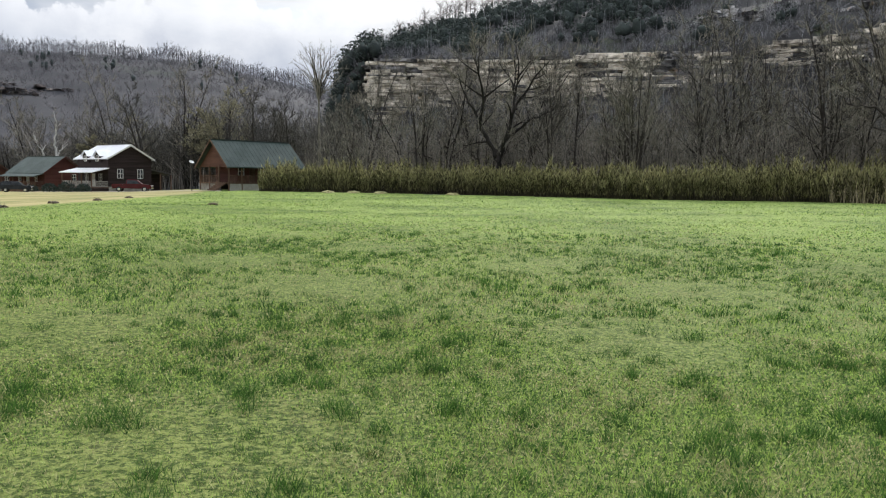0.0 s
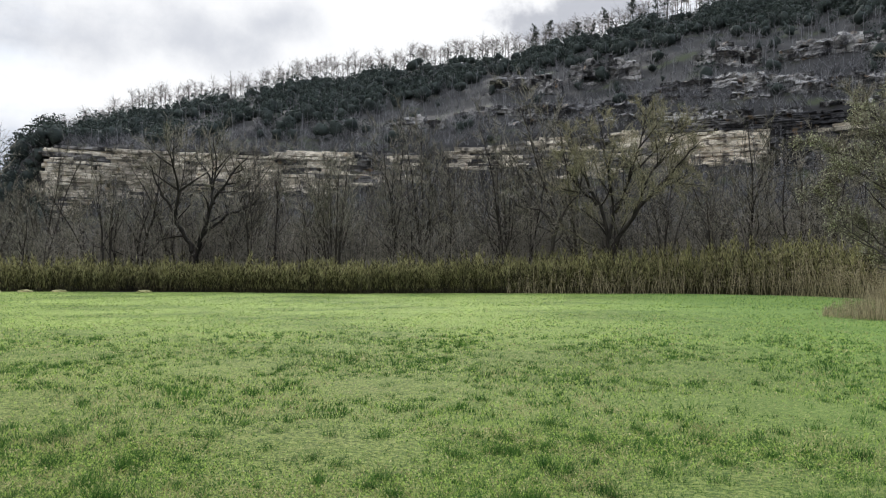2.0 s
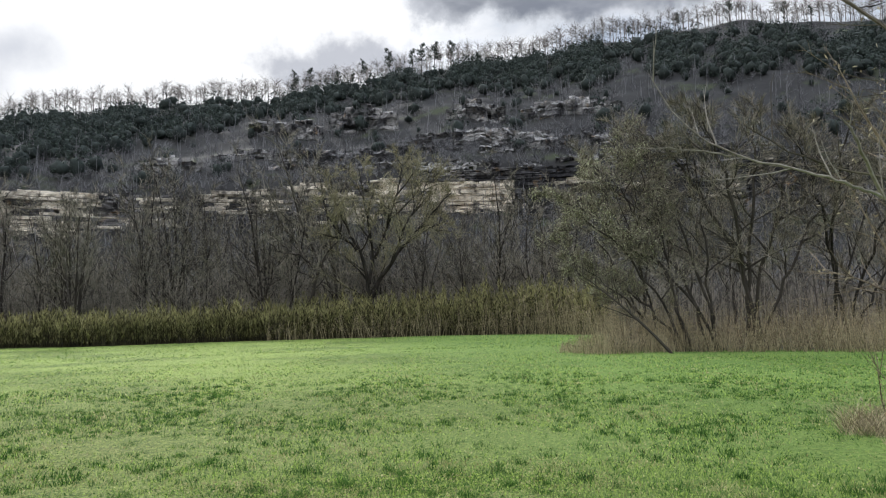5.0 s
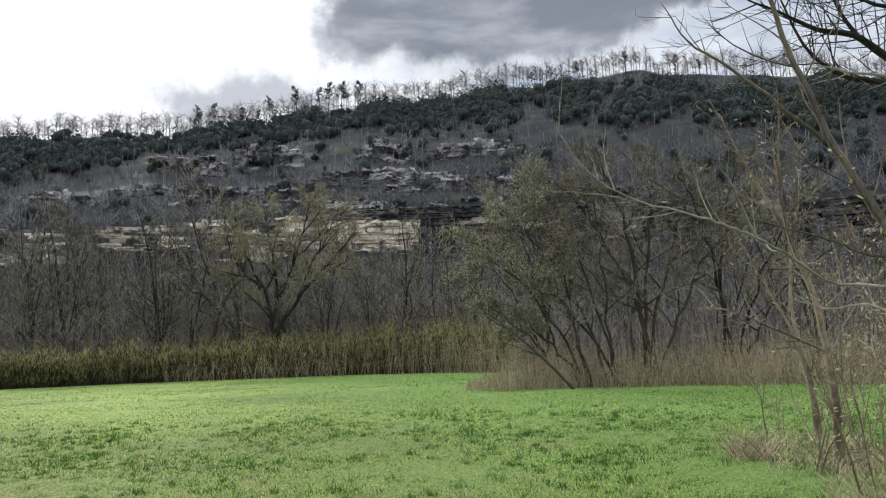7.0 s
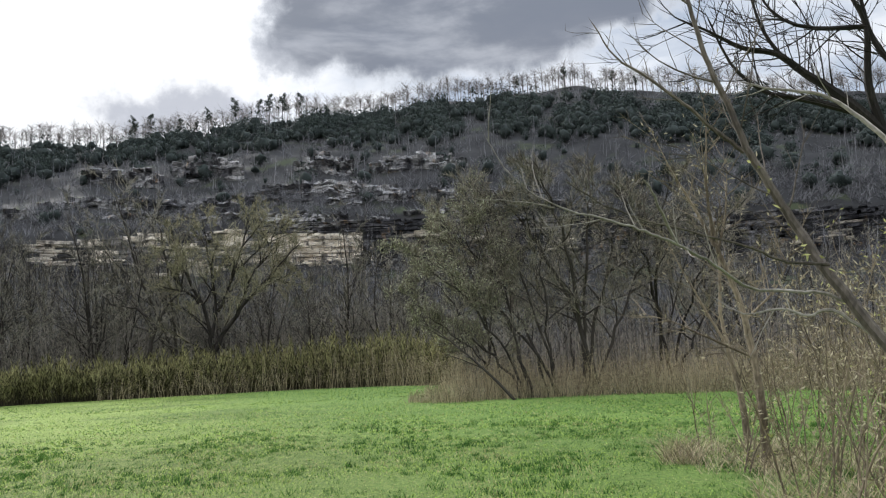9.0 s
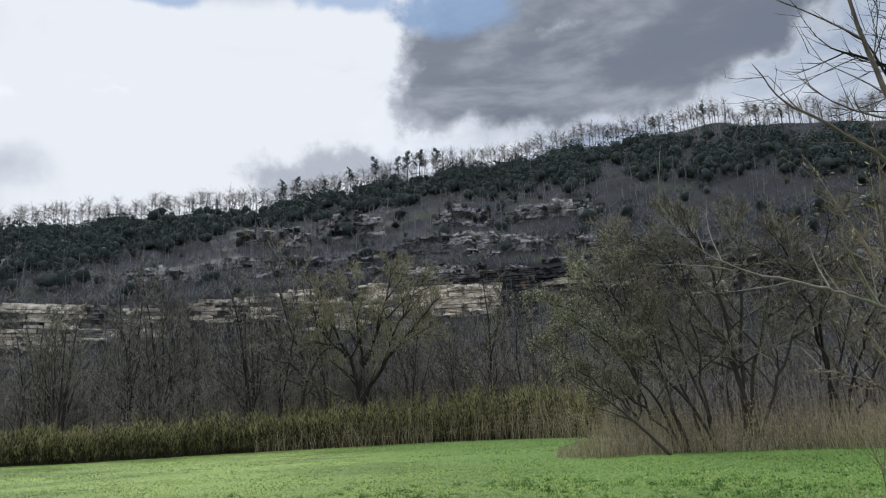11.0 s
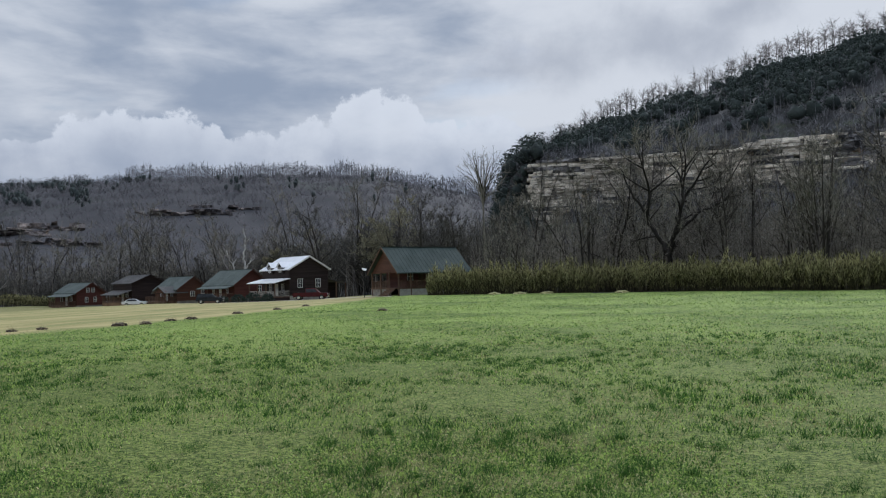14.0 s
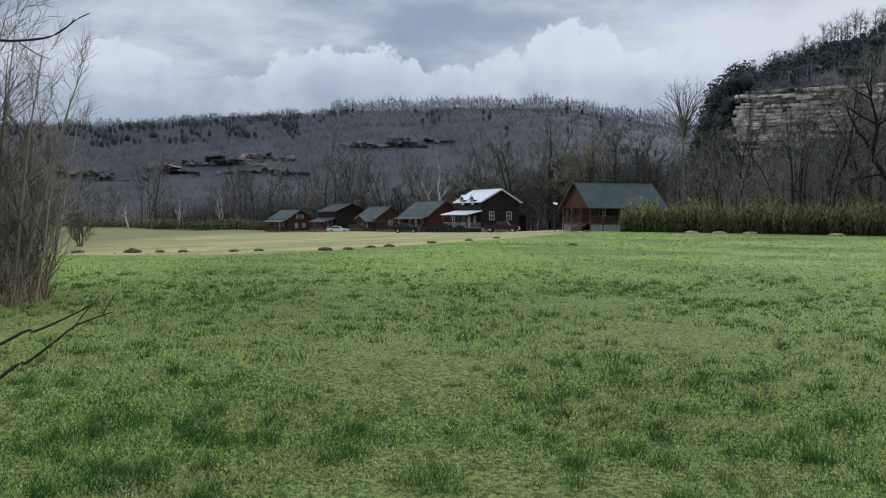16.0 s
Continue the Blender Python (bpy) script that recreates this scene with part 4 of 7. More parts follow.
cliff("cliff", -5.9, 84, lambda a: interp(a, CLIFF_FOOT) - 0.5, lambda a: interp(a, CLIFF_HEAD), lambda a: interp(a, CLIFF_R), 46, 4,
      "long pale limestone cliff with dark water stains", ROCK, PALE_ROCK, depth=0.42, bulge=0.9)


def slope_radius(az, e):
    """How far off the bluff's ground stands at an elevation."""
    r = np.arange(float(interp(az, CLIFF_R)) + 6, 420, 2.0) if az > -8 else np.arange(345.0, 1095.0, 5.0)
    z = land_height(np.full_like(r, az), r)
    return float(np.interp(e, np.degrees(np.arctan2(z - EYE, r)), r))


def ledge(a0, a1, e0, e1, layers, seed, name="rock_ledge"):
    shape = [(a0 + (a1 - a0) * i / 30) for i in range(31)]
    radius = [(a, slope_radius(a, e0) + 1.0) for a in shape]
    tops = [(a, e0 + 0.15 + (e1 - e0) * (0.4 + 0.6 * math.sin(math.pi * i / 30)) * (0.75 + 0.45 * noise.noise(Vector((a * 0.6, seed, 0))) + 0.5 * noise.noise(Vector((a * 2.3, seed, 4))))) for i, a in enumerate(shape)]
    cliff(name, a0, a1, lambda a: e0 - 0.4, lambda a: interp(a, tops), lambda a: interp(a, radius), layers, seed,
          "weathered dark grey limestone ledge on the bluff" if a0 > -8 else "tan limestone outcrop on the far ridge", LEDGE_ROCK if a0 > -8 else FAR_ROCK, depth=0.45 if a0 > -8 else 2.0, back=16.0 if a0 > -8 else 40.0, bulge=3.0 if a0 > -8 else 9.0)


for n, (a0, a1, e0, e1, layers) in enumerate(LEDGES):
    ledge(a0, a1, e0, e1, layers + 3, 21 + n)
for n, (a0, a1, e0, e1, layers) in enumerate(FAR_LEDGES):
    ledge(a0, a1, e0, e1, layers * 2, 41 + n)

# ---------------------------------------------------------------- cane thicket
CANE_LINE = [(-13.2, 99), (-10, 97), (0.5, 91), (9, 84), (15, 79), (23, 83), (32, 85), (39, 88), (46, 84), (50, 75)]


def cane_thicket():
    rng = random.Random(8)
    stems, leaves, plumes = Tubes(), Tubes(), Tubes()
    for i in range(5200):
        az = -13.2 + 63.5 * (i + rng.random()) / 5200
        r = interp(az, CANE_LINE)
        back = 5.5 * rng.random() ** 1.5
        tall = interp(az, [(-13, 2.6), (12, 2.8), (25, 3.4), (35, 4.1), (45, 4.9), (50, 4.6)]) * (1 + 0.16 * noise.noise(Vector((az * 0.45, 3, 1))) + 0.28 * noise.noise(Vector((az * 1.9, 9, 1))) + 0.26 * noise.noise(Vector((az * 5.3, 2, 1))))
        tall *= interp(az, [(-13.2, 0.75), (-12, 1.0), (60, 1.0)]) * r / 84
        h = max(1.0, tall * rng.uniform(0.62, 1.15) * (0.80 + 0.07 * back))
        p = polar(az, r + back + 1.0 * noise.noise(Vector((az * 0.8, 5, 5))) + 0.8 * noise.noise(Vector((az * 3.1, 5, 5))))
        p.z = ground_z(p.x, p.y) - 0.05
        top = p + Vector((rng.uniform(-0.3, 0.3), rng.uniform(-0.3, 0.3), h))
        stems.tube([p, p.lerp(top, 0.6) + Vector((rng.uniform(-0.1, 0.1), 0, 0)), top], [0.03, 0.022, 0.0], 3)
        for k in range(13):
            u = 0.12 + 0.85 * rng.random() ** 0.75
            d = unit(rng) * 0.55
            d.z = 0.75 + 0.4 * rng.random()
            leaves.leaf(p.lerp(top, u), d.normalized(), rng.uniform(0.3, 0.7), 0.10, unit(rng))
        if noise.noise(Vector((az * 1.6, 6, 2))) * 1.3 + rng.uniform(-0.5, 0.5) > -0.15:
            for k in range(9):
                d = unit(rng) * 0.6
                d.z = 0.7 + 0.5 * rng.random()
                plumes.leaf(p.lerp(top, rng.uniform(0.66, 1.03)), d.normalized(), rng.uniform(0.3, 0.75), 0.07, unit(rng))
    t = thing("cane_thicket", (0, 0, 0), 0, "dense olive-brown river cane hedging the pasture", "cane thicket", kind="stuff")
    part("stems", stems.mesh("stems", CANE_STEM), CANE_STEM, t)
    part("leaves", leaves.mesh("leaves", CANE_LEAF), CANE_LEAF, t)
    part("plumes", plumes.mesh("plumes", CANE_PLUME), CANE_PLUME, t, "pale grey-olive plumes")


cane_thicket()

# ---------------------------------------------------------------- cabins and vehicles
RED_LOG = surface("red_brown_log_siding", (0.062, 0.021, 0.018), (0.105, 0.038, 0.031), 0.7, 12.0, rough=0.7, bump=0.4, stretch=(0.3, 0.3, 5.0))
ORANGE_LOG = surface("orange_brown_log_siding", (0.066, 0.029, 0.021), (0.115, 0.054, 0.037), 0.7, 12.0, rough=0.7, bump=0.4, stretch=(0.3, 0.3, 5.0))
BLACK_LOG = surface("dark_brown_log_siding", (0.014, 0.009, 0.009), (0.040, 0.026, 0.025), 0.7, 12.0, rough=0.7, bump=0.4, stretch=(0.3, 0.3, 5.0))
GREEN_ROOF = surface("green_metal_roof", (0.030, 0.046, 0.038), (0.060, 0.080, 0.070), 0.5, 8.0, rough=0.6, bump=0.15)
BROWN_ROOF = surface("faded_brown_roof", (0.055, 0.052, 0.050), (0.11, 0.105, 0.10), 0.5, 8.0, rough=0.6, bump=0.15)
PALE_GREEN_ROOF = surface("weathered_green_roof", (0.060, 0.076, 0.068), (0.108, 0.130, 0.118), 0.5, 8.0, rough=0.6, bump=0.15)
WHITE_ROOF = surface("bright_metal_roof", (0.78, 0.79, 0.81), (0.90, 0.90, 0.91), 0.5, 8.0, rough=0.4, bump=0.1)
WOOD = surface("brown_porch_wood", (0.075, 0.045, 0.030), (0.16, 0.10, 0.070), 1.5, 15.0, bump=0.3, stretch=(1, 1, 0.3))
LATTICE = surface("tan_lattice_boards", (0.14, 0.085, 0.050), (0.25, 0.16, 0.095), 0.8, 10.0, bump=0.3)
SKIRT = surface("grey_skirting_boards", (0.30, 0.28, 0.25), (0.46, 0.44, 0.40), 0.8, 10.0, bump=0.2)
WHITE_TRIM = surface("white_painted_trim", (0.66, 0.65, 0.62), (0.82, 0.81, 0.78), 2.0, 20.0, rough=0.5, bump=0.1)
GLASS = surface("dark_window_glass", (0.02, 0.022, 0.025), (0.05, 0.055, 0.06), 1.0, 4.0, rough=0.08, bump=0)
STONE = surface("grey_foundation_block", (0.17, 0.16, 0.145), (0.33, 0.31, 0.28), 1.2, 9.0, bump=0.5)
RUBBER = surface("black_rubber", (0.012, 0.012, 0.012), (0.03, 0.03, 0.03), 5.0, 40.0, rough=0.8, bump=0.1)
CHROME = surface("bright_metal", (0.45, 0.45, 0.46), (0.65, 0.65, 0.66), 4.0, 30.0, rough=0.25, bump=0, metal=0.9)
RED_PAINT = surface("dark_red_car_paint", (0.055, 0.008, 0.011), (0.085, 0.014, 0.017), 2.0, 30.0, rough=0.25, bump=0)
DARK_PAINT = surface("charcoal_car_paint", (0.016, 0.018, 0.022), (0.030, 0.032, 0.038), 2.0, 30.0, rough=0.25, bump=0)
WHITE_PAINT = surface("white_car_paint", (0.66, 0.67, 0.68), (0.80, 0.80, 0.80), 2.0, 30.0, rough=0.25, bump=0)
LAMP_GLASS = surface("clear_lamp_glass", (0.60, 0.60, 0.60), (0.80, 0.80, 0.80), 3.0, 20.0, rough=0.1, bump=0)
RED_LENS = surface("red_lamp_lens", (0.25, 0.01, 0.01), (0.35, 0.02, 0.02), 3.0, 20.0, rough=0.15, bump=0)


def box(bm, x0, x1, y0, y1, z0, z1, bevel=0.0):
    verts = bmesh.ops.create_cube(bm, size=1.0)["verts"]
    bmesh.ops.scale(bm, vec=(x1 - x0, y1 - y0, z1 - z0), verts=verts)
    bmesh.ops.translate(bm, vec=((x0 + x1) / 2, (y0 + y1) / 2, (z0 + z1) / 2), verts=verts)
    if bevel:
        edges = list({e for v in verts for e in v.link_edges})
        bmesh.ops.bevel(bm, geom=edges, offset=bevel, segments=2, affect="EDGES")


def block(name, parent, material, x0, x1, y0, y1, z0, z1, label="", bevel=0.0):
    bm = bmesh.new()
    box(bm, x0, x1, y0, y1, z0, z1, bevel)
    return part(name, bm, material, parent, label)


def slab(name, parent, material, corners, thick, label=""):
    """A sloping board from its four upper corners."""
    bm = bmesh.new()
    top = [bm.verts.new(c) for c in corners]
    low = [bm.verts.new((c[0], c[1], c[2] - thick)) for c in corners]
    bm.faces.new(top)
    bm.faces.new(low[::-1])
    for i in range(4):
        j = (i + 1) % 4
        bm.faces.new((top[j], top[i], low[i], low[j]))
    bmesh.ops.recalc_face_normals(bm, faces=bm.faces)
    return part(name, bm, material, parent, label)


def gable_wall(name, parent, material, width, y0, y1, z0, eave, apex, x0=0.0):
    """A body with gable ends on the y faces, its ridge along y."""
    bm = bmesh.new()
    prof = [(x0, z0), (x0 + width, z0), (x0 + width, eave), (x0 + width / 2, apex), (x0, eave)]
    a = [bm.verts.new((x, y0, z)) for x, z in prof]
    b = [bm.verts.new((x, y1, z)) for x, z in prof]
    bm.faces.new(a)
    bm.faces.new(b[::-1])
    for i in range(5):
        j = (i + 1) % 5
        bm.faces.new((a[j], a[i], b[i], b[j]))
    bmesh.ops.recalc_face_normals(bm, faces=bm.faces)
    return part(name, bm, material, parent)


def window(parent, x, y, z, w, h, face, name="window"):
    """A framed window on a wall that looks along face: '-y' or '-x'."""
    def lay(u0, u1, z0, z1, d0, d1):
        if face == "-y":
            return (x + u0, x + u1, y - d1, y - d0, z + z0, z + z1)
        return (x - d1, x - d0, y + u0, y + u1, z + z0, z + z1)
    bm = bmesh.new()
    t = 0.065
    for u0, u1, z0, z1 in ((0, w, 0, t), (0, w, h - t, h), (0, t, t, h - t), (w - t, w, t, h - t), (t, w - t, h / 2 - 0.035, h / 2 + 0.035), (w / 2 - 0.03, w / 2 + 0.03, t, h - t)):
        box(bm, *lay(u0, u1, z0, z1, 0.0, 0.07))
    win = part(name, bm, WHITE_TRIM, parent, "white-framed window")
    for u0, u1 in ((t, w / 2 - 0.03), (w / 2 + 0.03, w - t)):
        block("pane", win, GLASS, *lay(u0, u1, t, h - t, -0.02, 0.02))
    return win


def rail(parent, x0, x1, y0, y1, z, material=WOOD):
    """A porch rail with its balusters, along x or along y."""
    bm = bmesh.new()
    lx, ly = x1 - x0, y1 - y0
    n = max(2, int(max(lx, ly) / 0.16))
    for i in range(n + 1):
        cx, cy = x0 + lx * i / n, y0 + ly * i / n
        box(bm, cx - 0.02, cx + 0.02, cy - 0.02, cy + 0.02, z + 0.12, z + 0.88)
    part("balusters", bm, material, parent)
    for h in (0.08, 0.88):
        block("handrail", parent, material, min(x0, x1) - 0.04, max(x0, x1) + 0.04, min(y0, y1) - 0.04, max(y0, y1) + 0.04, z + h, z + h + 0.07)


def steps(parent, x0, x1, y, z, n, dy):
    for i in range(n):
        block("step", parent, WOOD, x0, x1, min(y + dy * i, y + dy * (i + 1)), max(y + dy * i, y + dy * (i + 1)), z * (n - i - 1) / n, z * (n - i) / n)


def roof(parent, material, width, y0, y1, eave, apex, over=0.45, thick=0.14, x0=0.0, ribs=True, fascia=WOOD):
    """Two roof slopes along y with raised seams, a ridge cap and barge boards."""
    rise = (apex - eave) / (width / 2)
    e = eave - over * rise
    mid = x0 + width / 2
    for side in (-1, 1):
        ex = mid + side * (width / 2 + over)
        r = slab("roof", parent, material, [(ex, y0 - over, e + 0.16), (mid, y0 - over, apex + 0.16), (mid, y1 + over, apex + 0.16), (ex, y1 + over, e + 0.16)], thick)
        if ribs:
            bm = bmesh.new()
            n = int((y1 - y0 + 2 * over) / 0.6)
            for i in range(n + 1):
                y = y0 - over + (y1 - y0 + 2 * over) * i / n
                lo, hi = bm.verts.new((ex, y - 0.02, e + 0.163)), bm.verts.new((mid, y - 0.02, apex + 0.163))
                lo2, hi2 = bm.verts.new((ex, y, e + 0.20)), bm.verts.new((mid, y, apex + 0.20))
                lo3, hi3 = bm.verts.new((ex, y + 0.02, e + 0.163)), bm.verts.new((mid, y + 0.02, apex + 0.163))
                bm.faces.new((lo, hi, hi2, lo2))
                bm.faces.new((lo2, hi2, hi3, lo3))
            part("seams", bm, material, r)
        for y in (y0 - over - 0.05, y1 + over):
            slab("bargeboard", parent, fascia, [(ex, y, e + 0.18), (mid, y, apex + 0.18), (mid, y + 0.05, apex + 0.18), (ex, y + 0.05, e + 0.18)], 0.26)
    block("ridge_cap", parent, material, mid - 0.14, mid + 0.14, y0 - over, y1 + over, apex + 0.15, apex + 0.21)


def stand(name, az, r, turn, label, group="cabins"):
    p = polar(az, r)
    p.z = float(field_height(p.x, p.y))
    return thing(name, p, turn, label, "cabin", group)


def green_cabin():
    """The nearest cabin: gable and long porch under one green roof. x runs along the ridge."""
    c = stand("log_cabin", -15.3, 105.0, 15.3 + 30, "red-brown log cabin with green roof and raised porch")
    c.matrix_world = c.matrix_world @ pose(0, 0, 0, 0, 0, 90) @ pose(0, -11.4, 0)
    # from here the ridge runs along y, the gable towards the field is the one at y = 11.4 and the porch side lies at x = 0
    w, ln, deck, eave, apex = 7.6, 11.4, 1.05, 3.25, 6.5
    gable_wall("wall", c, RED_LOG, w - 2.0, 0.2, ln - 2.4, deck, eave + 0.0, 3.25 + 2.8 * (6.5 - 3.25) / 3.8, x0=1.9)
    slab("gable_panel", c, ORANGE_LOG, [(0.1, ln - 0.35, eave + 0.05), (w - 0.1, ln - 0.35, eave + 0.05), (w - 0.1, ln - 0.15, eave + 0.05), (0.1, ln - 0.15, eave + 0.05)], 0.25)
    bm = bmesh.new()
    a = [bm.verts.new(q) for q in ((0.15, ln - 0.15, eave), (w - 0.15, ln - 0.15, eave), (w / 2, ln - 0.15, apex - 0.15))]
    b = [bm.verts.new(q) for q in ((0.15, ln - 0.3, eave), (w - 0.15, ln - 0.3, eave), (w / 2, ln - 0.3, apex - 0.15))]
    bm.faces.new(a), bm.faces.new(b[::-1])
    for i in range(3):
        j = (i + 1) % 3
        bm.faces.new((a[j], a[i], b[i], b[j]))
    bmesh.ops.recalc_face_normals(bm, faces=bm.faces)
    part("gable", bm, ORANGE_LOG, c, "orange-brown boarded gable")
    roof(c, GREEN_ROOF, w, 0, ln, eave, apex, 0.4)
    block("deck", c, WOOD, 0.0, w, 0.0, ln, deck - 0.16, deck)
    block("skirting", c, SKIRT, 0.05, 0.15, 0.0, ln - 0.1, 0.0, deck - 0.17, "pale grey boarded porch skirting")
    block("skirting", c, STONE, 2.2, w - 0.2, ln - 0.3, ln - 0.15, 0.0, deck - 0.17)
    block("skirting", c, STONE, w - 0.15, w, 0, ln, 0.0, deck - 0.17)
    for y in (0.1, 3.1, 6.3, 9.4, ln - 0.12):
        block("post", c, WOOD, 0.04, 0.20, y - 0.08, y + 0.08, 0.0, eave)
    for x in (2.6, 5.0, w - 0.12):
        block("post", c, WOOD, x - 0.08, x + 0.08, ln - 0.2, ln - 0.04, 0.0, eave)
    rail(c, 0.12, 0.12, 0.3, ln - 0.3, deck)
    rail(c, 2.7, w - 0.2, ln - 0.12, ln - 0.12, deck)
    steps(c, 0.4, 2.4, ln, deck, 6, 0.28)
    for y in (1.6, 4.6, 8.0):
        window(c, 1.9, y, deck + 0.9, 0.9, 1.2, "-x")
    block("door", c, WOOD, 1.84, 1.9, 6.3, 7.2, deck, deck + 2.05)
    # dish on its pole by the porch
    p = polar(-17.75, 107)
    d = thing("satellite_dish", (p.x, p.y, float(field_height(p.x, p.y))), 20, "white satellite dish on a grey pole", "dish")
    bm = bmesh.new()
    bmesh.ops.create_cone(bm, cap_ends=True, segments=10, radius1=0.05, radius2=0.05, depth=3.7)
    bmesh.ops.translate(bm, vec=(0, 0, 1.85), verts=bm.verts)
    part("pole", bm, RUBBER, d)
    bm = bmesh.new()
    bmesh.ops.create_uvsphere(bm, u_segments=18, v_segments=12, radius=0.5)
    bmesh.ops.delete(bm, geom=[v for v in bm.verts if v.co.z > -0.3], context="VERTS")
    bmesh.ops.translate(bm, vec=(0, 0, 0.4), verts=bm.verts)
    bmesh.ops.solidify(bm, geom=bm.faces, thickness=0.03)
    dish = part("dish", bm, WHITE_TRIM, d)
    dish.matrix_local = pose(0, -0.2, 3.75, 28, 14, 0)
    block("arm", d, CHROME, -0.02, 0.02, -0.75, -0.1, 3.45, 3.49)


green_cabin()


def gable_block(width, depth, z0, eave, apex, material):
    bm = bmesh.new()
    prof = [(0, z0), (width, z0), (width, eave), (width / 2, apex), (0, eave)]
    a = [bm.verts.new((x, 0, z)) for x, z in prof]
    b = [bm.verts.new((x, depth, z)) for x, z in prof]
    bm.faces.new(a)
    bm.faces.new(b[::-1])
    for i in range(5):
        j = (i + 1) % 5
        bm.faces.new((a[j], a[i], b[i], b[j]))
    bmesh.ops.recalc_face_normals(bm, faces=bm.faces)
    return bm


def side_cabin(name, az, r, width, length, eave, apex, wall, roofing, label, windows, skirt=0.6, porch=0.0, cover=None, lattice=None, wing=0.0, edge=None):
    """A cabin whose gable looks towards the field and whose ridge runs away from it, along y. Its porch side lies at x = 0."""
    c = stand(name, az, r, -az + 30, label)
    gable_wall("wall", c, wall, width, 0, length, skirt, eave, apex)
    block("foundation", c, STONE, 0.05, width - 0.05, 0.05, length - 0.05, -0.4, skirt)
    for x in (0, width - 0.16):
        block("corner_board", c, wall, x - 0.03, x + 0.19, -0.03, 0.0, skirt, eave)
    roof(c, roofing, width, 0, length, eave, apex, fascia=edge or wall)
    for x, z, w, h in windows:
        window(c, x, 0.0, z, w, h, "-y")
    for y in (length * 0.2, length * 0.65):
        window(c, 0.0, y, skirt + 0.9, 0.9, 1.1, "-x")
    block("door", c, WHITE_TRIM, -0.05, 0.0, length * 0.42, length * 0.42 + 0.9, skirt, skirt + 2.03)
    if porch:
        block("deck", c, WOOD, -porch, 0.0, 0.3, length - 0.3, skirt - 0.15, skirt)
        block("porch_skirting", c, lattice or WOOD, -porch, -porch + 0.06, 0.3, length - 0.3, -0.3, skirt - 0.16)
        block("porch_skirting", c, lattice or WOOD, -porch + 0.07, 0.0, 0.3, 0.36, -0.3, skirt - 0.16)
        top = cover or eave - 0.15
        if wing:
            # the porch has a small gable roof of its own, its ridge square to the cabin's
            ridge, low = eave + 0.55, eave - 0.75
            for y0, y1, z0, z1 in ((-0.3, wing / 2, low, ridge), (wing / 2, wing + 0.3, ridge, low)):
                slab("porch_roof", c, BROWN_ROOF, [(-porch - 0.5, y0, z0), (-porch - 0.5, y1, z1), (2.2, y1, z1), (2.2, y0, z0)], 0.12)
            d = part("porch_gable", gable_block(wing, 0.15, low + 0.05, low + 0.2, ridge - 0.15, wall), wall, c)
            d.matrix_local = pose(-porch, wing, 0, 0, 0, -90)
            top = low + 0.8
        else:
            slab("porch_roof", c, roofing, [(-porch - 0.35, 0.0, top - 0.8 * porch / 2.2), (0.0, 0.0, top), (0.0, length, top), (-porch - 0.35, length, top - 0.8 * porch / 2.2)], 0.12)
        n = 4
        for i in range(n):
            y = 0.4 + ((wing or length) - 0.8) * i / (n - 1)
            block("post", c, WOOD, -porch, -porch + 0.14, y - 0.07, y + 0.07, skirt, top - 0.8)
        rail(c, -porch + 0.07, -porch + 0.07, 0.4, length - 0.4, skirt)
        rail(c, -porch + 0.1, -0.1, 0.4, 0.4, skirt)
    return c


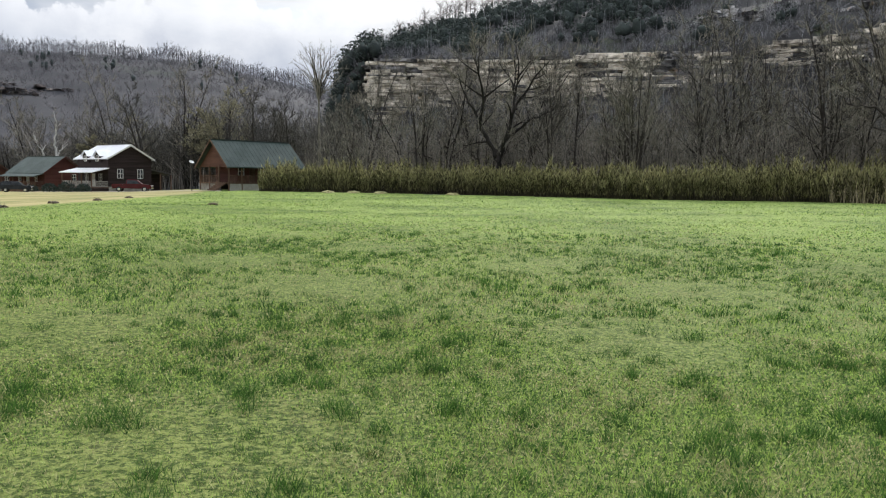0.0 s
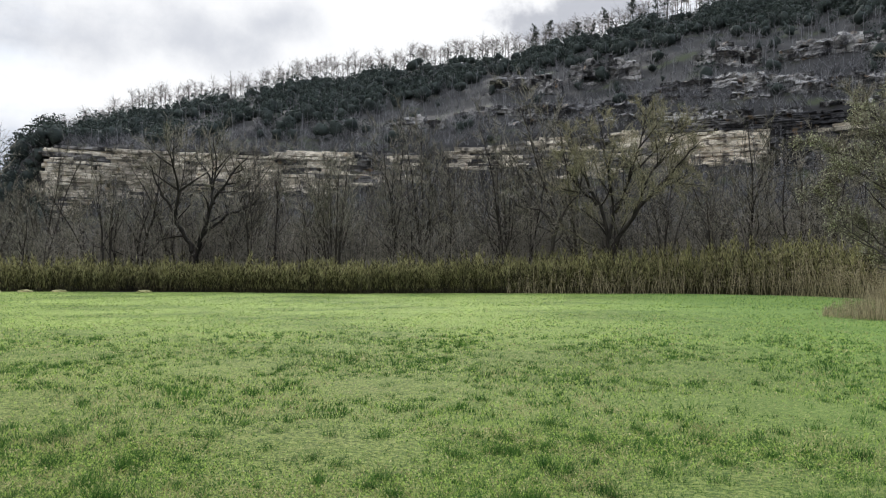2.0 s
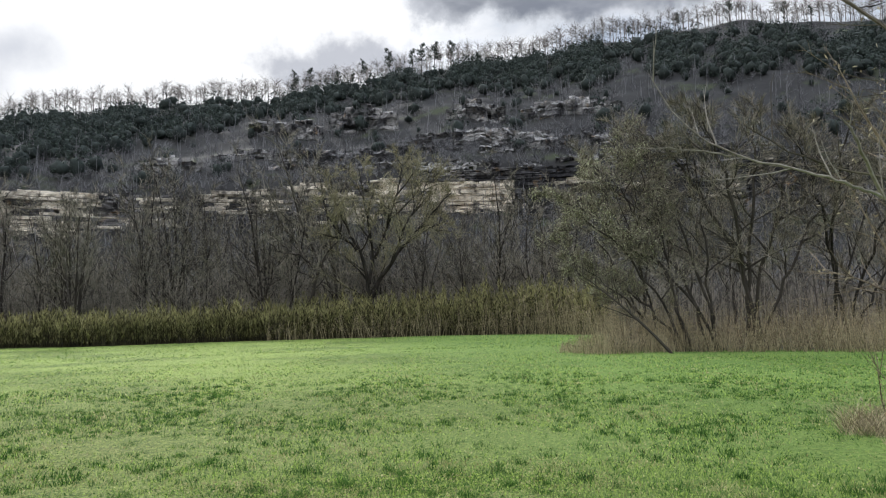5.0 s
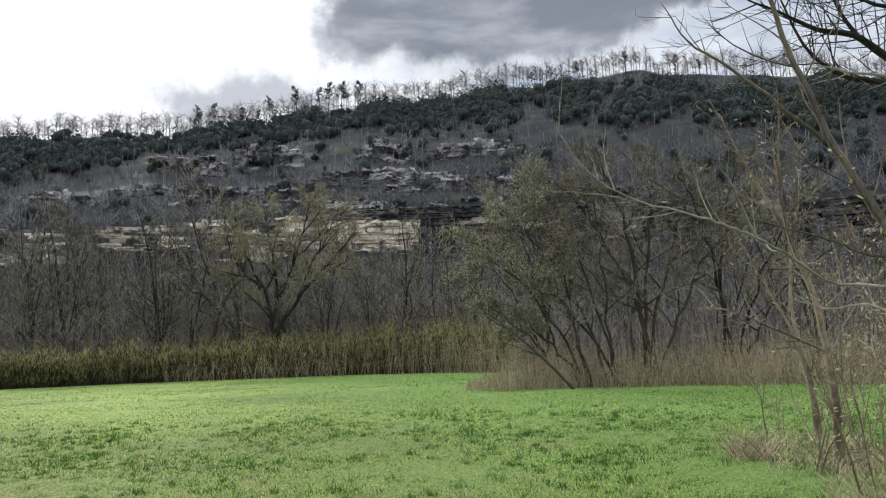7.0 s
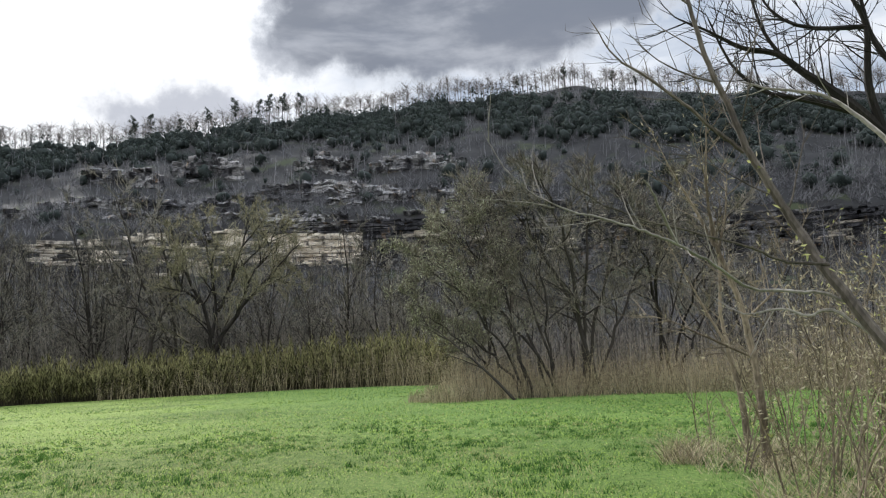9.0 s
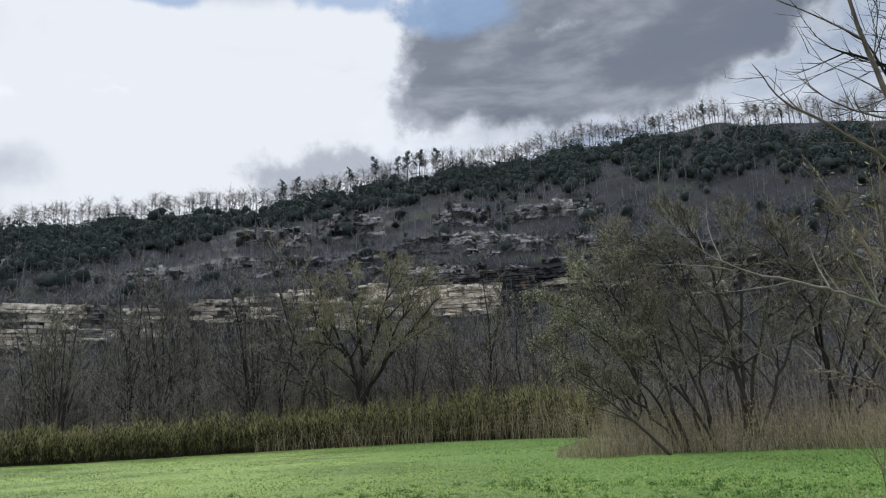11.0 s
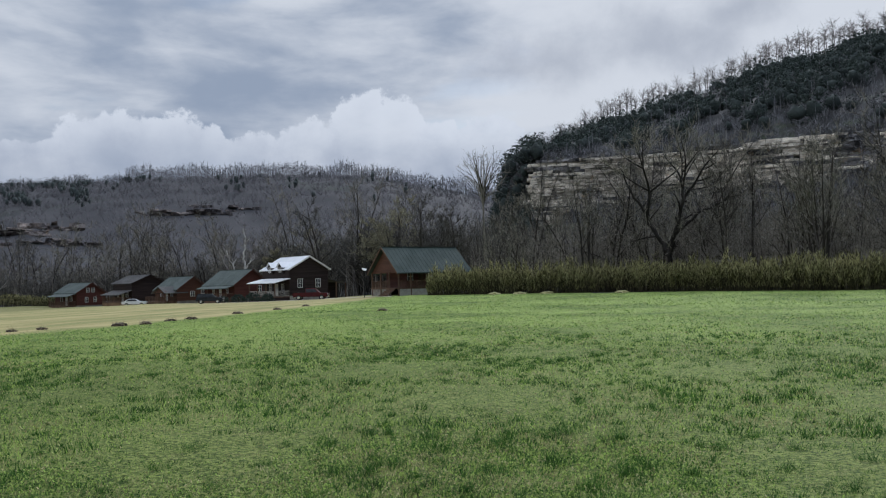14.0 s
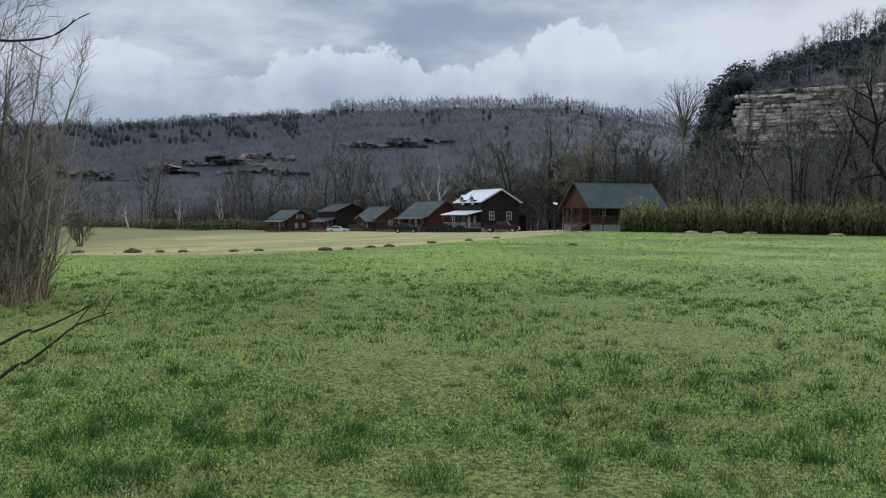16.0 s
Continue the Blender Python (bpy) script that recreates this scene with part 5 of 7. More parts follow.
def black_house():
    c = side_cabin("log_house", -23.05, 135.0, 7.5, 9.2, 5.3, 7.35, BLACK_LOG, WHITE_ROOF, "dark two-storey log house with bright metal roof",
                   [(1.5, 2.1, 1.0, 1.5), (5.0, 2.1, 1.0, 1.5)], 0.8, edge=WHITE_TRIM)
    # two dormers standing on the porch eave
    for y in (1.6, 5.2):
        d = part("dormer", gable_block(1.7, 1.9, 4.6, 5.75, 6.4, BLACK_LOG), BLACK_LOG, c)
        d.matrix_local = pose(-0.35, y + 1.7, 0, 0, 0, -90)
        for z0, z1, y0, y1 in ((5.62, 6.52, y - 0.22, y + 0.85), (6.52, 5.62, y + 0.85, y + 1.92)):
            slab("dormer_roof", c, WHITE_ROOF, [(-0.65, y0, z0), (-0.65, y1, z1), (2.3, y1, z1), (2.3, y0, z0)], 0.08)
        window(c, -0.36, y + 0.45, 4.75, 0.8, 0.95, "-x")
    # covered porch along the long side
    slab("porch_roof", c, WHITE_ROOF, [(-3.0, -0.3, 3.05), (0.0, -0.3, 3.75), (0.0, 9.5, 3.75), (-3.0, 9.5, 3.05)], 0.14)
    block("deck", c, WOOD, -2.8, 0.0, 0.0, 9.2, 0.55, 0.7)
    block("porch_skirting", c, BLACK_LOG, -2.8, -2.72, 0.0, 9.2, -0.3, 0.54)
    block("porch_skirting", c, BLACK_LOG, -2.7, 0.0, 0.0, 0.08, -0.3, 0.54)
    for y in (0.15, 3.1, 6.1, 9.05):
        block("post", c, WOOD, -2.78, -2.62, y - 0.08, y + 0.08, 0.7, 3.05)
    rail(c, -2.7, -2.7, 0.2, 9.0, 0.7, SKIRT)
    rail(c, -2.6, -0.1, 0.1, 0.1, 0.7, SKIRT)
    # lean-to on the far side
    slab("lean_to_roof", c, BROWN_ROOF, [(7.5, 0.4, 3.7), (11.9, 0.4, 2.85), (11.9, 7.5, 2.85), (7.5, 7.5, 3.7)], 0.12)
    for x, y in ((11.6, 0.6), (11.6, 4.0), (11.6, 7.2), (9.6, 0.6)):
        block("post", c, WOOD, x - 0.08, x + 0.08, y - 0.08, y + 0.08, 0.0, 3.0)
    block("lean_to_wall", c, BLACK_LOG, 7.55, 11.6, 7.3, 7.42, 0.0, 2.8)
    block("lean_to_wall", c, BLACK_LOG, 7.55, 11.5, 3.0, 3.12, 0.0, 2.9)


black_house()
side_cabin("log_cabin", -26.85, 154.0, 7.4, 11.5, 3.4, 6.1, RED_LOG, PALE_GREEN_ROOF, "red log cabin with green roof beside the dark house",
           [(4.9, 1.9, 0.9, 1.2)], 0.8, 1.6)
side_cabin("log_cabin", -30.65, 165.0, 6.8, 8.6, 3.05, 5.4, ORANGE_LOG, PALE_GREEN_ROOF, "orange-brown log cabin with green roof and small porch",
           [(2.8, 1.5, 1.0, 1.1), (5.2, 1.3, 0.9, 1.5)], 0.7, 2.4, wing=4.6)
side_cabin("log_cabin", -33.55, 176.0, 8.0, 7.5, 4.7, 6.35, BLACK_LOG, BROWN_ROOF, "tall dark brown cabin with faded roof and wooden porch",
           [], 0.9, 2.6, cover=3.3, lattice=LATTICE)
side_cabin("log_cabin", -36.95, 190.0, 6.6, 8.5, 3.3, 5.3, RED_LOG, PALE_GREEN_ROOF, "small red log cabin with paired gable windows",
           [(2.2, 3.3, 0.75, 1.0), (3.4, 3.3, 0.75, 1.0), (1.9, 1.1, 0.75, 1.2), (3.9, 1.1, 0.75, 1.2)], 0.5, 1.8)


def wheel(parent, x, y, r):
    bm = bmesh.new()
    bmesh.ops.create_cone(bm, cap_ends=True, segments=20, radius1=r, radius2=r, depth=0.22, matrix=Matrix.Rotation(radians(90), 4, "X"))
    bmesh.ops.bevel(bm, geom=[e for e in bm.edges if e.calc_length() < 0.2 and abs(e.verts[0].co.y - e.verts[1].co.y) < 0.01], offset=0.03, segments=2, affect="EDGES")
    bmesh.ops.translate(bm, vec=(x, y, r), verts=bm.verts)
    w = part("wheel", bm, RUBBER, parent)
    bm = bmesh.new()
    bmesh.ops.create_cone(bm, cap_ends=True, segments=14, radius1=r * 0.62, radius2=r * 0.55, depth=0.24, matrix=Matrix.Rotation(radians(90), 4, "X"))
    bmesh.ops.translate(bm, vec=(x, y, r), verts=bm.verts)
    part("rim", bm, CHROME, w)


def hull(name, parent, material, profile, half, tuck=0.0, z_tuck=0.9, bevel=0.05):
    """A body from its side outline: extruded across and drawn in towards the roof."""
    bm = bmesh.new()
    sides = []
    for s in (-1, 1):
        sides.append([bm.verts.new((x, s * (half - tuck * max(0.0, z - z_tuck)), z)) for x, z in profile])
    bm.faces.new(sides[0]), bm.faces.new(sides[1][::-1])
    n = len(profile)
    for i in range(n):
        j = (i + 1) % n
        bm.faces.new((sides[0][j], sides[0][i], sides[1][i], sides[1][j]))
    bmesh.ops.recalc_face_normals(bm, faces=bm.faces)
    if bevel:
        bmesh.ops.bevel(bm, geom=[e for e in bm.edges if len(e.link_faces) == 2 and e.calc_face_angle() > 0.9], offset=bevel, segments=2, affect="EDGES")
    return part(name, bm, material, parent)


def vehicle(name, az, r, turn, label, kind, paint):
    p = polar(az, r)
    v = thing(name, (p.x, p.y, float(field_height(p.x, p.y))), turn, label, "truck" if kind == "pickup" else "car", "parked vehicles")
    if kind == "pickup":
        body = [(-2.7, 0.5), (2.65, 0.45), (2.72, 0.75), (2.6, 1.02), (1.35, 1.12), (0.9, 1.14), (-0.75, 1.14), (-2.7, 1.12)]
        cab = [(-0.78, 1.12), (1.35, 1.12), (0.72, 1.72), (0.45, 1.80), (-0.55, 1.80), (-0.76, 1.70)]
        glass = [(-0.66, 1.16), (1.16, 1.16), (0.66, 1.66), (-0.62, 1.66)]
        half, wx, wr, front, back, lamp = 0.95, (-1.75, 1.75), 0.38, 2.66, -2.7, 0.85
    elif kind == "suv":
        body = [(-2.25, 0.45), (2.25, 0.42), (2.32, 0.75), (2.2, 1.0), (1.15, 1.08), (-2.2, 1.1), (-2.32, 0.8)]
        cab = [(-2.2, 1.08), (1.15, 1.08), (0.45, 1.66), (0.1, 1.74), (-1.8, 1.74), (-2.05, 1.60)]
        glass = [(-2.02, 1.13), (0.98, 1.13), (0.4, 1.6), (-1.88, 1.6)]
        half, wx, wr, front, back, lamp = 0.93, (-1.4, 1.4), 0.37, 2.27, -2.28, 0.82
    else:
        body = [(-2.3, 0.38), (2.3, 0.35), (2.36, 0.6), (2.2, 0.82), (1.0, 0.92), (-1.6, 0.96), (-2.3, 0.9)]
        cab = [(-1.75, 0.94), (1.0, 0.90), (0.25, 1.36), (-0.1, 1.42), (-0.95, 1.42), (-1.25, 1.34)]
        glass = [(-1.5, 0.97), (0.8, 0.96), (0.2, 1.32), (-1.1, 1.32)]
        half, wx, wr, front, back, lamp = 0.88, (-1.35, 1.4), 0.32, 2.30, -2.3, 0.66
    hull("body", v, paint, body, half)
    hull("cab", v, paint, cab, half - 0.06, 0.22, cab[0][1], 0.04)
    hull("side_windows", v, GLASS, glass, half - 0.045, 0.22, cab[0][1], 0.0)
    for x in wx:
        for y in (-half + 0.08, half - 0.08):
            wheel(v, x, y, wr)
    block("bumper", v, CHROME, front - 0.02, front + 0.12, -half + 0.05, half - 0.05, 0.40, 0.56, bevel=0.02)
    block("bumper", v, CHROME, back - 0.12, back + 0.02, -half + 0.05, half - 0.05, 0.42, 0.58, bevel=0.02)
    block("grille", v, RUBBER, front - 0.03, front + 0.04, -0.45, 0.45, lamp - 0.12, lamp + 0.10)
    for y in (-half + 0.08, half - 0.33):
        block("headlight", v, LAMP_GLASS, front - 0.06, front + 0.05, y, y + 0.25, lamp - 0.12, lamp + 0.14, bevel=0.02)
        block("tail_light", v, RED_LENS, back - 0.03, back + 0.05, y, y + 0.2, lamp - 0.05, lamp + 0.2, bevel=0.02)
    return v


vehicle("pickup_truck", -21.55, 124.0, 12, "dark red pickup parked before the dark house", "pickup", RED_PAINT)
vehicle("parked_car", -28.5, 144.0, 20, "charcoal estate car parked by the red cabin", "suv", DARK_PAINT)
vehicle("parked_car", -33.4, 168.0, 25, "white saloon car parked between two cabins", "saloon", WHITE_PAINT)


def gravel_drive():
    """The pale drive that runs past the cabins."""
    line = [(-15.8, 103), (-17.2, 112), (-19.5, 120), (-22.5, 128), (-26, 138), (-29.5, 150), (-33, 163), (-37, 178), (-41, 190)]
    verts, faces = [], []
    n = 60
    for i in range(n + 1):
        u = i / n * (len(line) - 1)
        k = min(int(u), len(line) - 2)
        az = line[k][0] + (line[k + 1][0] - line[k][0]) * (u - k)
        r = line[k][1] + (line[k + 1][1] - line[k][1]) * (u - k)
        for w in (-2.6, -1.3, 0, 1.3, 2.6):
            p = polar(az, r + w + 0.5 * noise.noise(Vector((i * 0.3, w, 3))))
            verts.append((p.x, p.y, float(field_height(p.x, p.y)) + (0.05 if abs(w) < 2 else 0.01)))
    for i in range(n):
        for k in range(4):
            faces.append((i * 5 + k, i * 5 + k + 1, (i + 1) * 5 + k + 1, (i + 1) * 5 + k))
    tagged(new("gravel_drive", mesh_of("gravel_drive", verts, faces, GRAVEL)), "pale gravel drive past the cabins", "drive", kind="structure")


gravel_drive()


def mound(rng, size, material, squash=0.45):
    bm = bmesh.new()
    bmesh.ops.create_icosphere(bm, subdivisions=3, radius=size)
    off = rng.uniform(0, 50)
    for v in bm.verts:
        v.co *= 1 + 0.35 * noise.noise(v.co * (2.2 / size) + Vector((off, 0, 0))) + 0.15 * noise.noise(v.co * (6 / size) + Vector((0, off, 0)))
        v.co.z = max(v.co.z * squash, -0.06)
    return bm


def field_litter():
    rng = random.Random(17)
    spots = [(-28.1, 23.6, 1.0), (-26.7, 25.2, 1.4), (-25.7, 25.8, 0.8), (-24.9, 26.3, 0.9), (-23.5, 27.9, 0.8), (-23.0, 29.0, 0.9), (-21.2, 31.6, 1.2), (-20.7, 32.8, 1.0),
             (-20.9, 35.2, 1.0), (-20.9, 37.1, 1.1), (-21.6, 43.5, 1.2), (-22.0, 50.0, 1.1), (-13.2, 45.0, 1.1), (-22.8, 57.0, 1.1)]
    for x, y, s in spots:
        m = thing("soil_mound", (x, y, 0.0), rng.uniform(0, 360), "dark crumbly mound of soil on the grass edge", "soil mound", "mounds along the hay")
        part("soil", mound(rng, 0.26 * s, SOIL), SOIL, m)
        t = Tubes()
        for k in range(30):
            a, d = rng.uniform(0, 6.28), rng.uniform(0.05, 0.3) * s
            p = Vector((math.cos(a) * d, math.sin(a) * d, 0.0))
            t.tube([p, p + Vector((rng.uniform(-0.1, 0.1), rng.uniform(-0.1, 0.1), rng.uniform(0.12, 0.3)))], [0.008, 0], 3)
        part("stalks", t.mesh("stalks", DRY_WEED), DRY_WEED, m)
    # pale heaps of cut cane along the foot of the thicket
    for az, r in ((-8.4, 94), (-6.6, 93), (-4.6, 92), (0.6, 88.5)):
        p = polar(az, r)
        h = thing("cane_heap", (p.x, p.y, 0.0), rng.uniform(0, 360), "pale heap of dead cut cane", "brush heap", "heaps by the cane")
        part("mound", mound(rng, 0.75, STRAW, 0.35), STRAW, h)


field_litter()

# ---------------------------------------------------------------- single trees that stand out


def plant(name, az, r, turn, label, built, **kw):
    p = polar(az, r)
    p.z = ground_z(p.x, p.y)
    return tree_thing(name, built, p, turn, label, **kw)


def landmark_trees():
    rng = random.Random(23)
    # forked dark tree behind the cane; x runs across the view
    plant("forked_tree", 3.8, 97, -3.8, "dark forked tree with wide bare limbs",
          bare_tree(rng, 18, 0.40, first=0.2, spread=1.0, limbs=8, boughs=6, twigs=7, twig=0.026, wander=0.2, lift=0.03, sides=8, lines=[
              (1.0, [(0, 0, -0.3), (0.1, 0, 2.2), (0, 0, 4.2), (-1.2, 0.4, 6.6), (-2.4, 0.8, 9.0), (-4.0, 1.0, 12.0), (-5.2, 1.2, 15.0)]),
              (0.8, [(0, 0, 4.0), (1.0, -0.3, 6.9), (2.1, -0.6, 10.6), (4.0, -1.0, 13.6), (6.4, -1.2, 16.4)]),
              (0.5, [(1.0, -0.3, 6.7), (3.6, 0.6, 8.9), (6.2, 1.2, 10.2), (8.0, 1.5, 11.5)]),
              (0.5, [(-2.2, 0.8, 8.8), (-1.9, 0, 12.0), (-2.6, -0.6, 15.5), (-2.2, -0.8, 18.0)]),
              (0.45, [(2.1, -0.6, 10.4), (1.8, 0.5, 13.6), (2.6, 1.2, 17.0)])]))
    plant("spreading_tree", 33.3, 91, -33.3, "broad bare tree with pale green opening leaves",
          bare_tree(rng, 21, 0.34, first=0.22, spread=1.0, limbs=11, boughs=8, twigs=9, twig=0.019, wander=0.22, lift=0.05, sides=8, leaf=0.15, leaves=2, reach=0.8, lines=[
              (1.0, [(0, 0, -0.3), (0.1, 0, 2.4), (0, 0, 4.6), (-0.6, 0.5, 9.0), (-2.6, 0.9, 13.0), (-4.0, 1.2, 16.4), (-4.4, 1.2, 19.6)]),
              (0.85, [(0.1, 0, 4.4), (2.0, -0.6, 7.6), (4.6, -0.9, 11.0), (7.6, -1.2, 14.2), (9.8, -1.3, 16.8)]),
              (0.6, [(0.0, 0.2, 6.0), (0.4, 0.8, 10.5), (-0.4, 1.0, 15.6), (-1.2, 1.2, 20.4)]),
              (0.5, [(2.6, -0.6, 8.2), (4.2, 0.8, 12.6), (6.4, 1.2, 16.6), (7.2, 1.2, 19.4)]),
              (0.5, [(0.8, 0.4, 9.0), (2.4, -0.8, 13.4), (3.6, -1.2, 17.4), (4.0, -1.2, 20.4)]),
              (0.4, [(4.6, -0.9, 11.0), (7.0, 0.8, 12.4), (9.4, 1.6, 13.6)]),
              (0.5, [(-1.2, 0.5, 10.0), (-3.6, -0.3, 12.4), (-5.6, -0.8, 15.4)])]), twig_mat=OLIVE_TWIG)
    plant("crooked_tree", 29.0, 90, -29.0, "leaning bare tree with crooked limbs",
          bare_tree(rng, 12, 0.30, first=0.3, spread=1.1, limbs=7, boughs=5, twigs=6, twig=0.022, wander=0.28, lift=0.0, sides=7, lines=[
              (1.0, [(-0.6, 0, -0.3), (-0.3, 0, 3.0), (0.6, 0, 5.6), (1.2, 0, 8.2), (2.6, 0.2, 10.4), (4.4, 0.4, 11.2)]),
              (0.6, [(1.0, 0, 7.2), (-1.0, 0.3, 9.4), (-3.2, 0.4, 9.8), (-4.6, 0.4, 11.0)])]))
    plant("slender_tree", 13.4, 90, 0, "dark upright many-stemmed tree", bare_tree(rng, 17, 0.17, 6, 0.0, 0.25, 0.4, 9, 6, 6, 0.02, 0.08, 0.10, 6))
    for az, r, h, g in ((21.8, 96, 19, 0.22), (25.6, 97, 19, 0.22), (7.6, 98, 17, 0.2), (9.3, 99, 18, 0.2), (17.4, 95, 16, 0.16), (27.2, 95, 16, 0.17), (40.6, 97, 14, 0.16), (-1.8, 104, 17, 0.2)):
        plant("slender_tree", az, r, az * 7, "tall slender bare tree above the wood", bare_tree(rng, h, g, 1 if h > 17 else 2, 0.03, 0.3, 0.6, 11, 6, 6, 0.022, 0.12, 0.05, 6))
    # pale tree on the skyline between the two hills
    wood, fine = Tubes(), Tubes()
    wood.tube(rounded([(0, 0, -0.3), (0.15, 0, 6), (0, 0.1, 12), (0.1, 0, 16.5)], 4), [0.26 - 0.016 * i for i in range(13)], 7)
    heart = Vector((0, 0, 18.6))
    for i in range(40):
        turn, rise = i * 2.4, radians(rng.uniform(-28, 80))
        start = Vector((0.05, 0, rng.uniform(13.0, 16.4)))
        tip = heart + Vector((math.cos(turn) * math.cos(rise), math.sin(turn) * math.cos(rise), math.sin(rise))) * rng.uniform(4.0, 5.0)
        line = rounded([start, start.lerp(tip, 0.5) + Vector((0, 0, 0.5)) + 0.7 * unit(rng), tip], 3)
        wood.tube(line, [0.075 - 0.0105 * k for k in range(len(line))], 4)
        for k in range(13):
            q, d = along(line, 0.3 + 0.68 * rng.random())
            tp, tr = limb(rng, q, d + 1.0 * unit(rng), rng.uniform(0.7, 1.7), 0.020, 3, 0.15, 0.04, 0.4)
            fine.tube(tp, tr, 3)
    plant("pale_tree", -9.05, 128, 0, "grey bare tree with a rounded crown against the sky", (wood, fine, Tubes()), bark=TWIG, twig_mat=TWIG)
    # behind the cabins
    plant("sycamore", -26.45, 168, 26.45, "white-limbed bare sycamore behind the cabins",
          bare_tree(rng, 15, 0.36, first=0.4, spread=0.7, limbs=8, boughs=5, twigs=5, twig=0.03, wander=0.2, lift=0.05, sides=6, reach=0.55, lines=[
              (1.0, [(0, 0, -0.3), (0.2, 0, 3.0), (0.9, 0.3, 6.5), (0.7, 0.2, 9.5), (1.1, 0, 12.5), (0.6, 0, 15.5)]),
              (0.8, [(0.1, 0, 1.8), (-0.8, 0.3, 4.6), (-1.5, 0.2, 7.4), (-2.4, 0, 9.6), (-2.9, 0, 10.8)]),
              (0.55, [(0.8, 0.3, 6.3), (1.9, 0.1, 8.2), (2.8, -0.2, 9.6)])]), bark=WHITE_BARK, twig_mat=GREY_TWIG)
    plant("willow", -23.4, 172, 0, "rounded willow just coming into leaf", bare_tree(rng, 11.5, 0.25, 3, 0.1, 0.2, 0.9, 10, 7, 8, 0.03, 0.15, 0.04, 5, 0.32, 4))
    for az, r, h, stems in ((-20.5, 156, 20, 2), (-15.4, 148, 19, 3), (-18.1, 160, 18, 2), (-13.0, 142, 18, 2), (-11.6, 138, 16, 3), (-22.2, 168, 17, 2), (-24.6, 176, 14, 2), (-17.0, 152, 15, 2), (-28.6, 186, 12, 2)):
        plant("dark_tree", az, r, az * 11, "tall dark spreading tree behind the cabins",
              bare_tree(rng, h, 0.02 * h, stems, 0.09, 0.24, 0.95, 10, 6, 8, 0.030, 0.2, 0.04, 6, 0.30, 1 if az in (-15.4, -17.0) else 0), twig_mat=OLIVE_TWIG if az in (-15.4, -17.0, -22.2) else DARK_TWIG, group="dark trees behind the cabins")
    plant("dark_tree", -32.3, 186, 30, "dark spreading tree between two cabins", bare_tree(rng, 12, 0.32, 2, 0.10, 0.28, 1.0, 9, 5, 6, 0.035, 0.2, 0.03, 6))
    for az, r, h in ((-44.5, 205, 9), (-41.5, 212, 11), (-47.5, 200, 7)):
        plant("sycamore", az, r, az, "white-limbed bare sycamore at the field's end", bare_tree(rng, h, 0.16, 2, 0.05, 0.3, 0.6, 7, 4, 4, 0.04, 0.2, 0.05, 5), bark=WHITE_BARK, twig_mat=GREY_TWIG)
    # the big clump at the corner of the pasture
    clump = [(60.5, 39.5, 0, 0.15, [(-5.2, 10.8), (-2.2, 11.7), (1.0, 11.4), (3.2, 10.4), (5.0, 8.4)]), (58.2, 38.5, 0, 0.10, [(-7.4, 7.4), (-6.4, 9.8), (-4.0, 11.3), (-0.8, 11.2)]),
             (56.4, 38.0, 1, 0.085, [(-6.6, 5.4), (-6.2, 7.6), (-4.8, 9.6), (-2.8, 10.9)]), (65.4, 42.0, 0, 0.11, [(-2.0, 10.4), (1.5, 11.0), (4.5, 9.5), (6.0, 7.0)]),
             (53.6, 41.0, 1, 0.07, [(-4.4, 4.4), (-4.0, 7.0), (-2.4, 9.0), (-0.4, 9.8)])]
    for az, r, leafy, girth, tips in clump:
        lines = []
        for i, (tx, tz) in enumerate(tips):
            dy, bx = rng.uniform(-2.8, 2.8), rng.uniform(-0.5, 0.5)
            lines.append((1.0 - 0.08 * i, [(bx, 0.1 * i, -0.2), (bx + tx * 0.16, dy * 0.12, tz * 0.28), (bx + tx * 0.42, dy * 0.5, tz * 0.62), (bx + tx * 0.72, dy * 0.8, tz * 0.86), (bx + tx, dy, tz)]))
        plant("clump_tree", az, r, -az, "broad arching many-stemmed tree" + (" with pale young leaves" if leafy else " with dark crooked stems" if girth > 0.1 else " with fine brown twigs"),
              bare_tree(rng, 11, girth, first=0.26, spread=1.1, limbs=13, boughs=9, twigs=12, twig=0.0105, wander=0.24, lift=0.03, sides=6, leaf=0.09, leaves=leafy, lines=lines, reach=0.78),
              bark=BARK if girth > 0.1 else STEM_BARK, twig_mat=CLUMP_TWIG, bud_mat=PALE_BUD, group="trees at the pasture corner")
    # the stem that leans out over the weeds
    t = thing("leaning_tree", tuple(polar(55.2, 35.5)), 0, "dark stem leaning out over dry weeds", "tree")
    w, f = Tubes(), Tubes()
    pts, rad = limb(rng, Vector((0, 0, -0.2)), Vector((-0.42, 0.60, 1.0)), 6.4, 0.085, 9, 0.12, 0.02, 0.15)
    w.tube(pts, rad, 6)
    for i in range(12):
        p, d = along(pts, 0.3 + 0.68 * i / 12)
        lp, lr = limb(rng, p, d + 0.9 * unit(rng), rng.uniform(1.0, 2.2), 0.03, 4, 0.2, 0.05, 0.3)
        w.tube(lp, lr, 4)
        for k in range(9):
            q, a = along(lp, 0.2 + 0.79 * rng.random())
            tp, tr = limb(rng, q, a + unit(rng), rng.uniform(0.4, 0.9), 0.010, 2, 0.2, 0.05, 0.4)
            f.tube(tp, tr, 3)
    part("trunk", w.mesh("trunk", BARK), BARK, t)
    part("crown", f.mesh("crown", BRUSH), BRUSH, t)


landmark_trees()


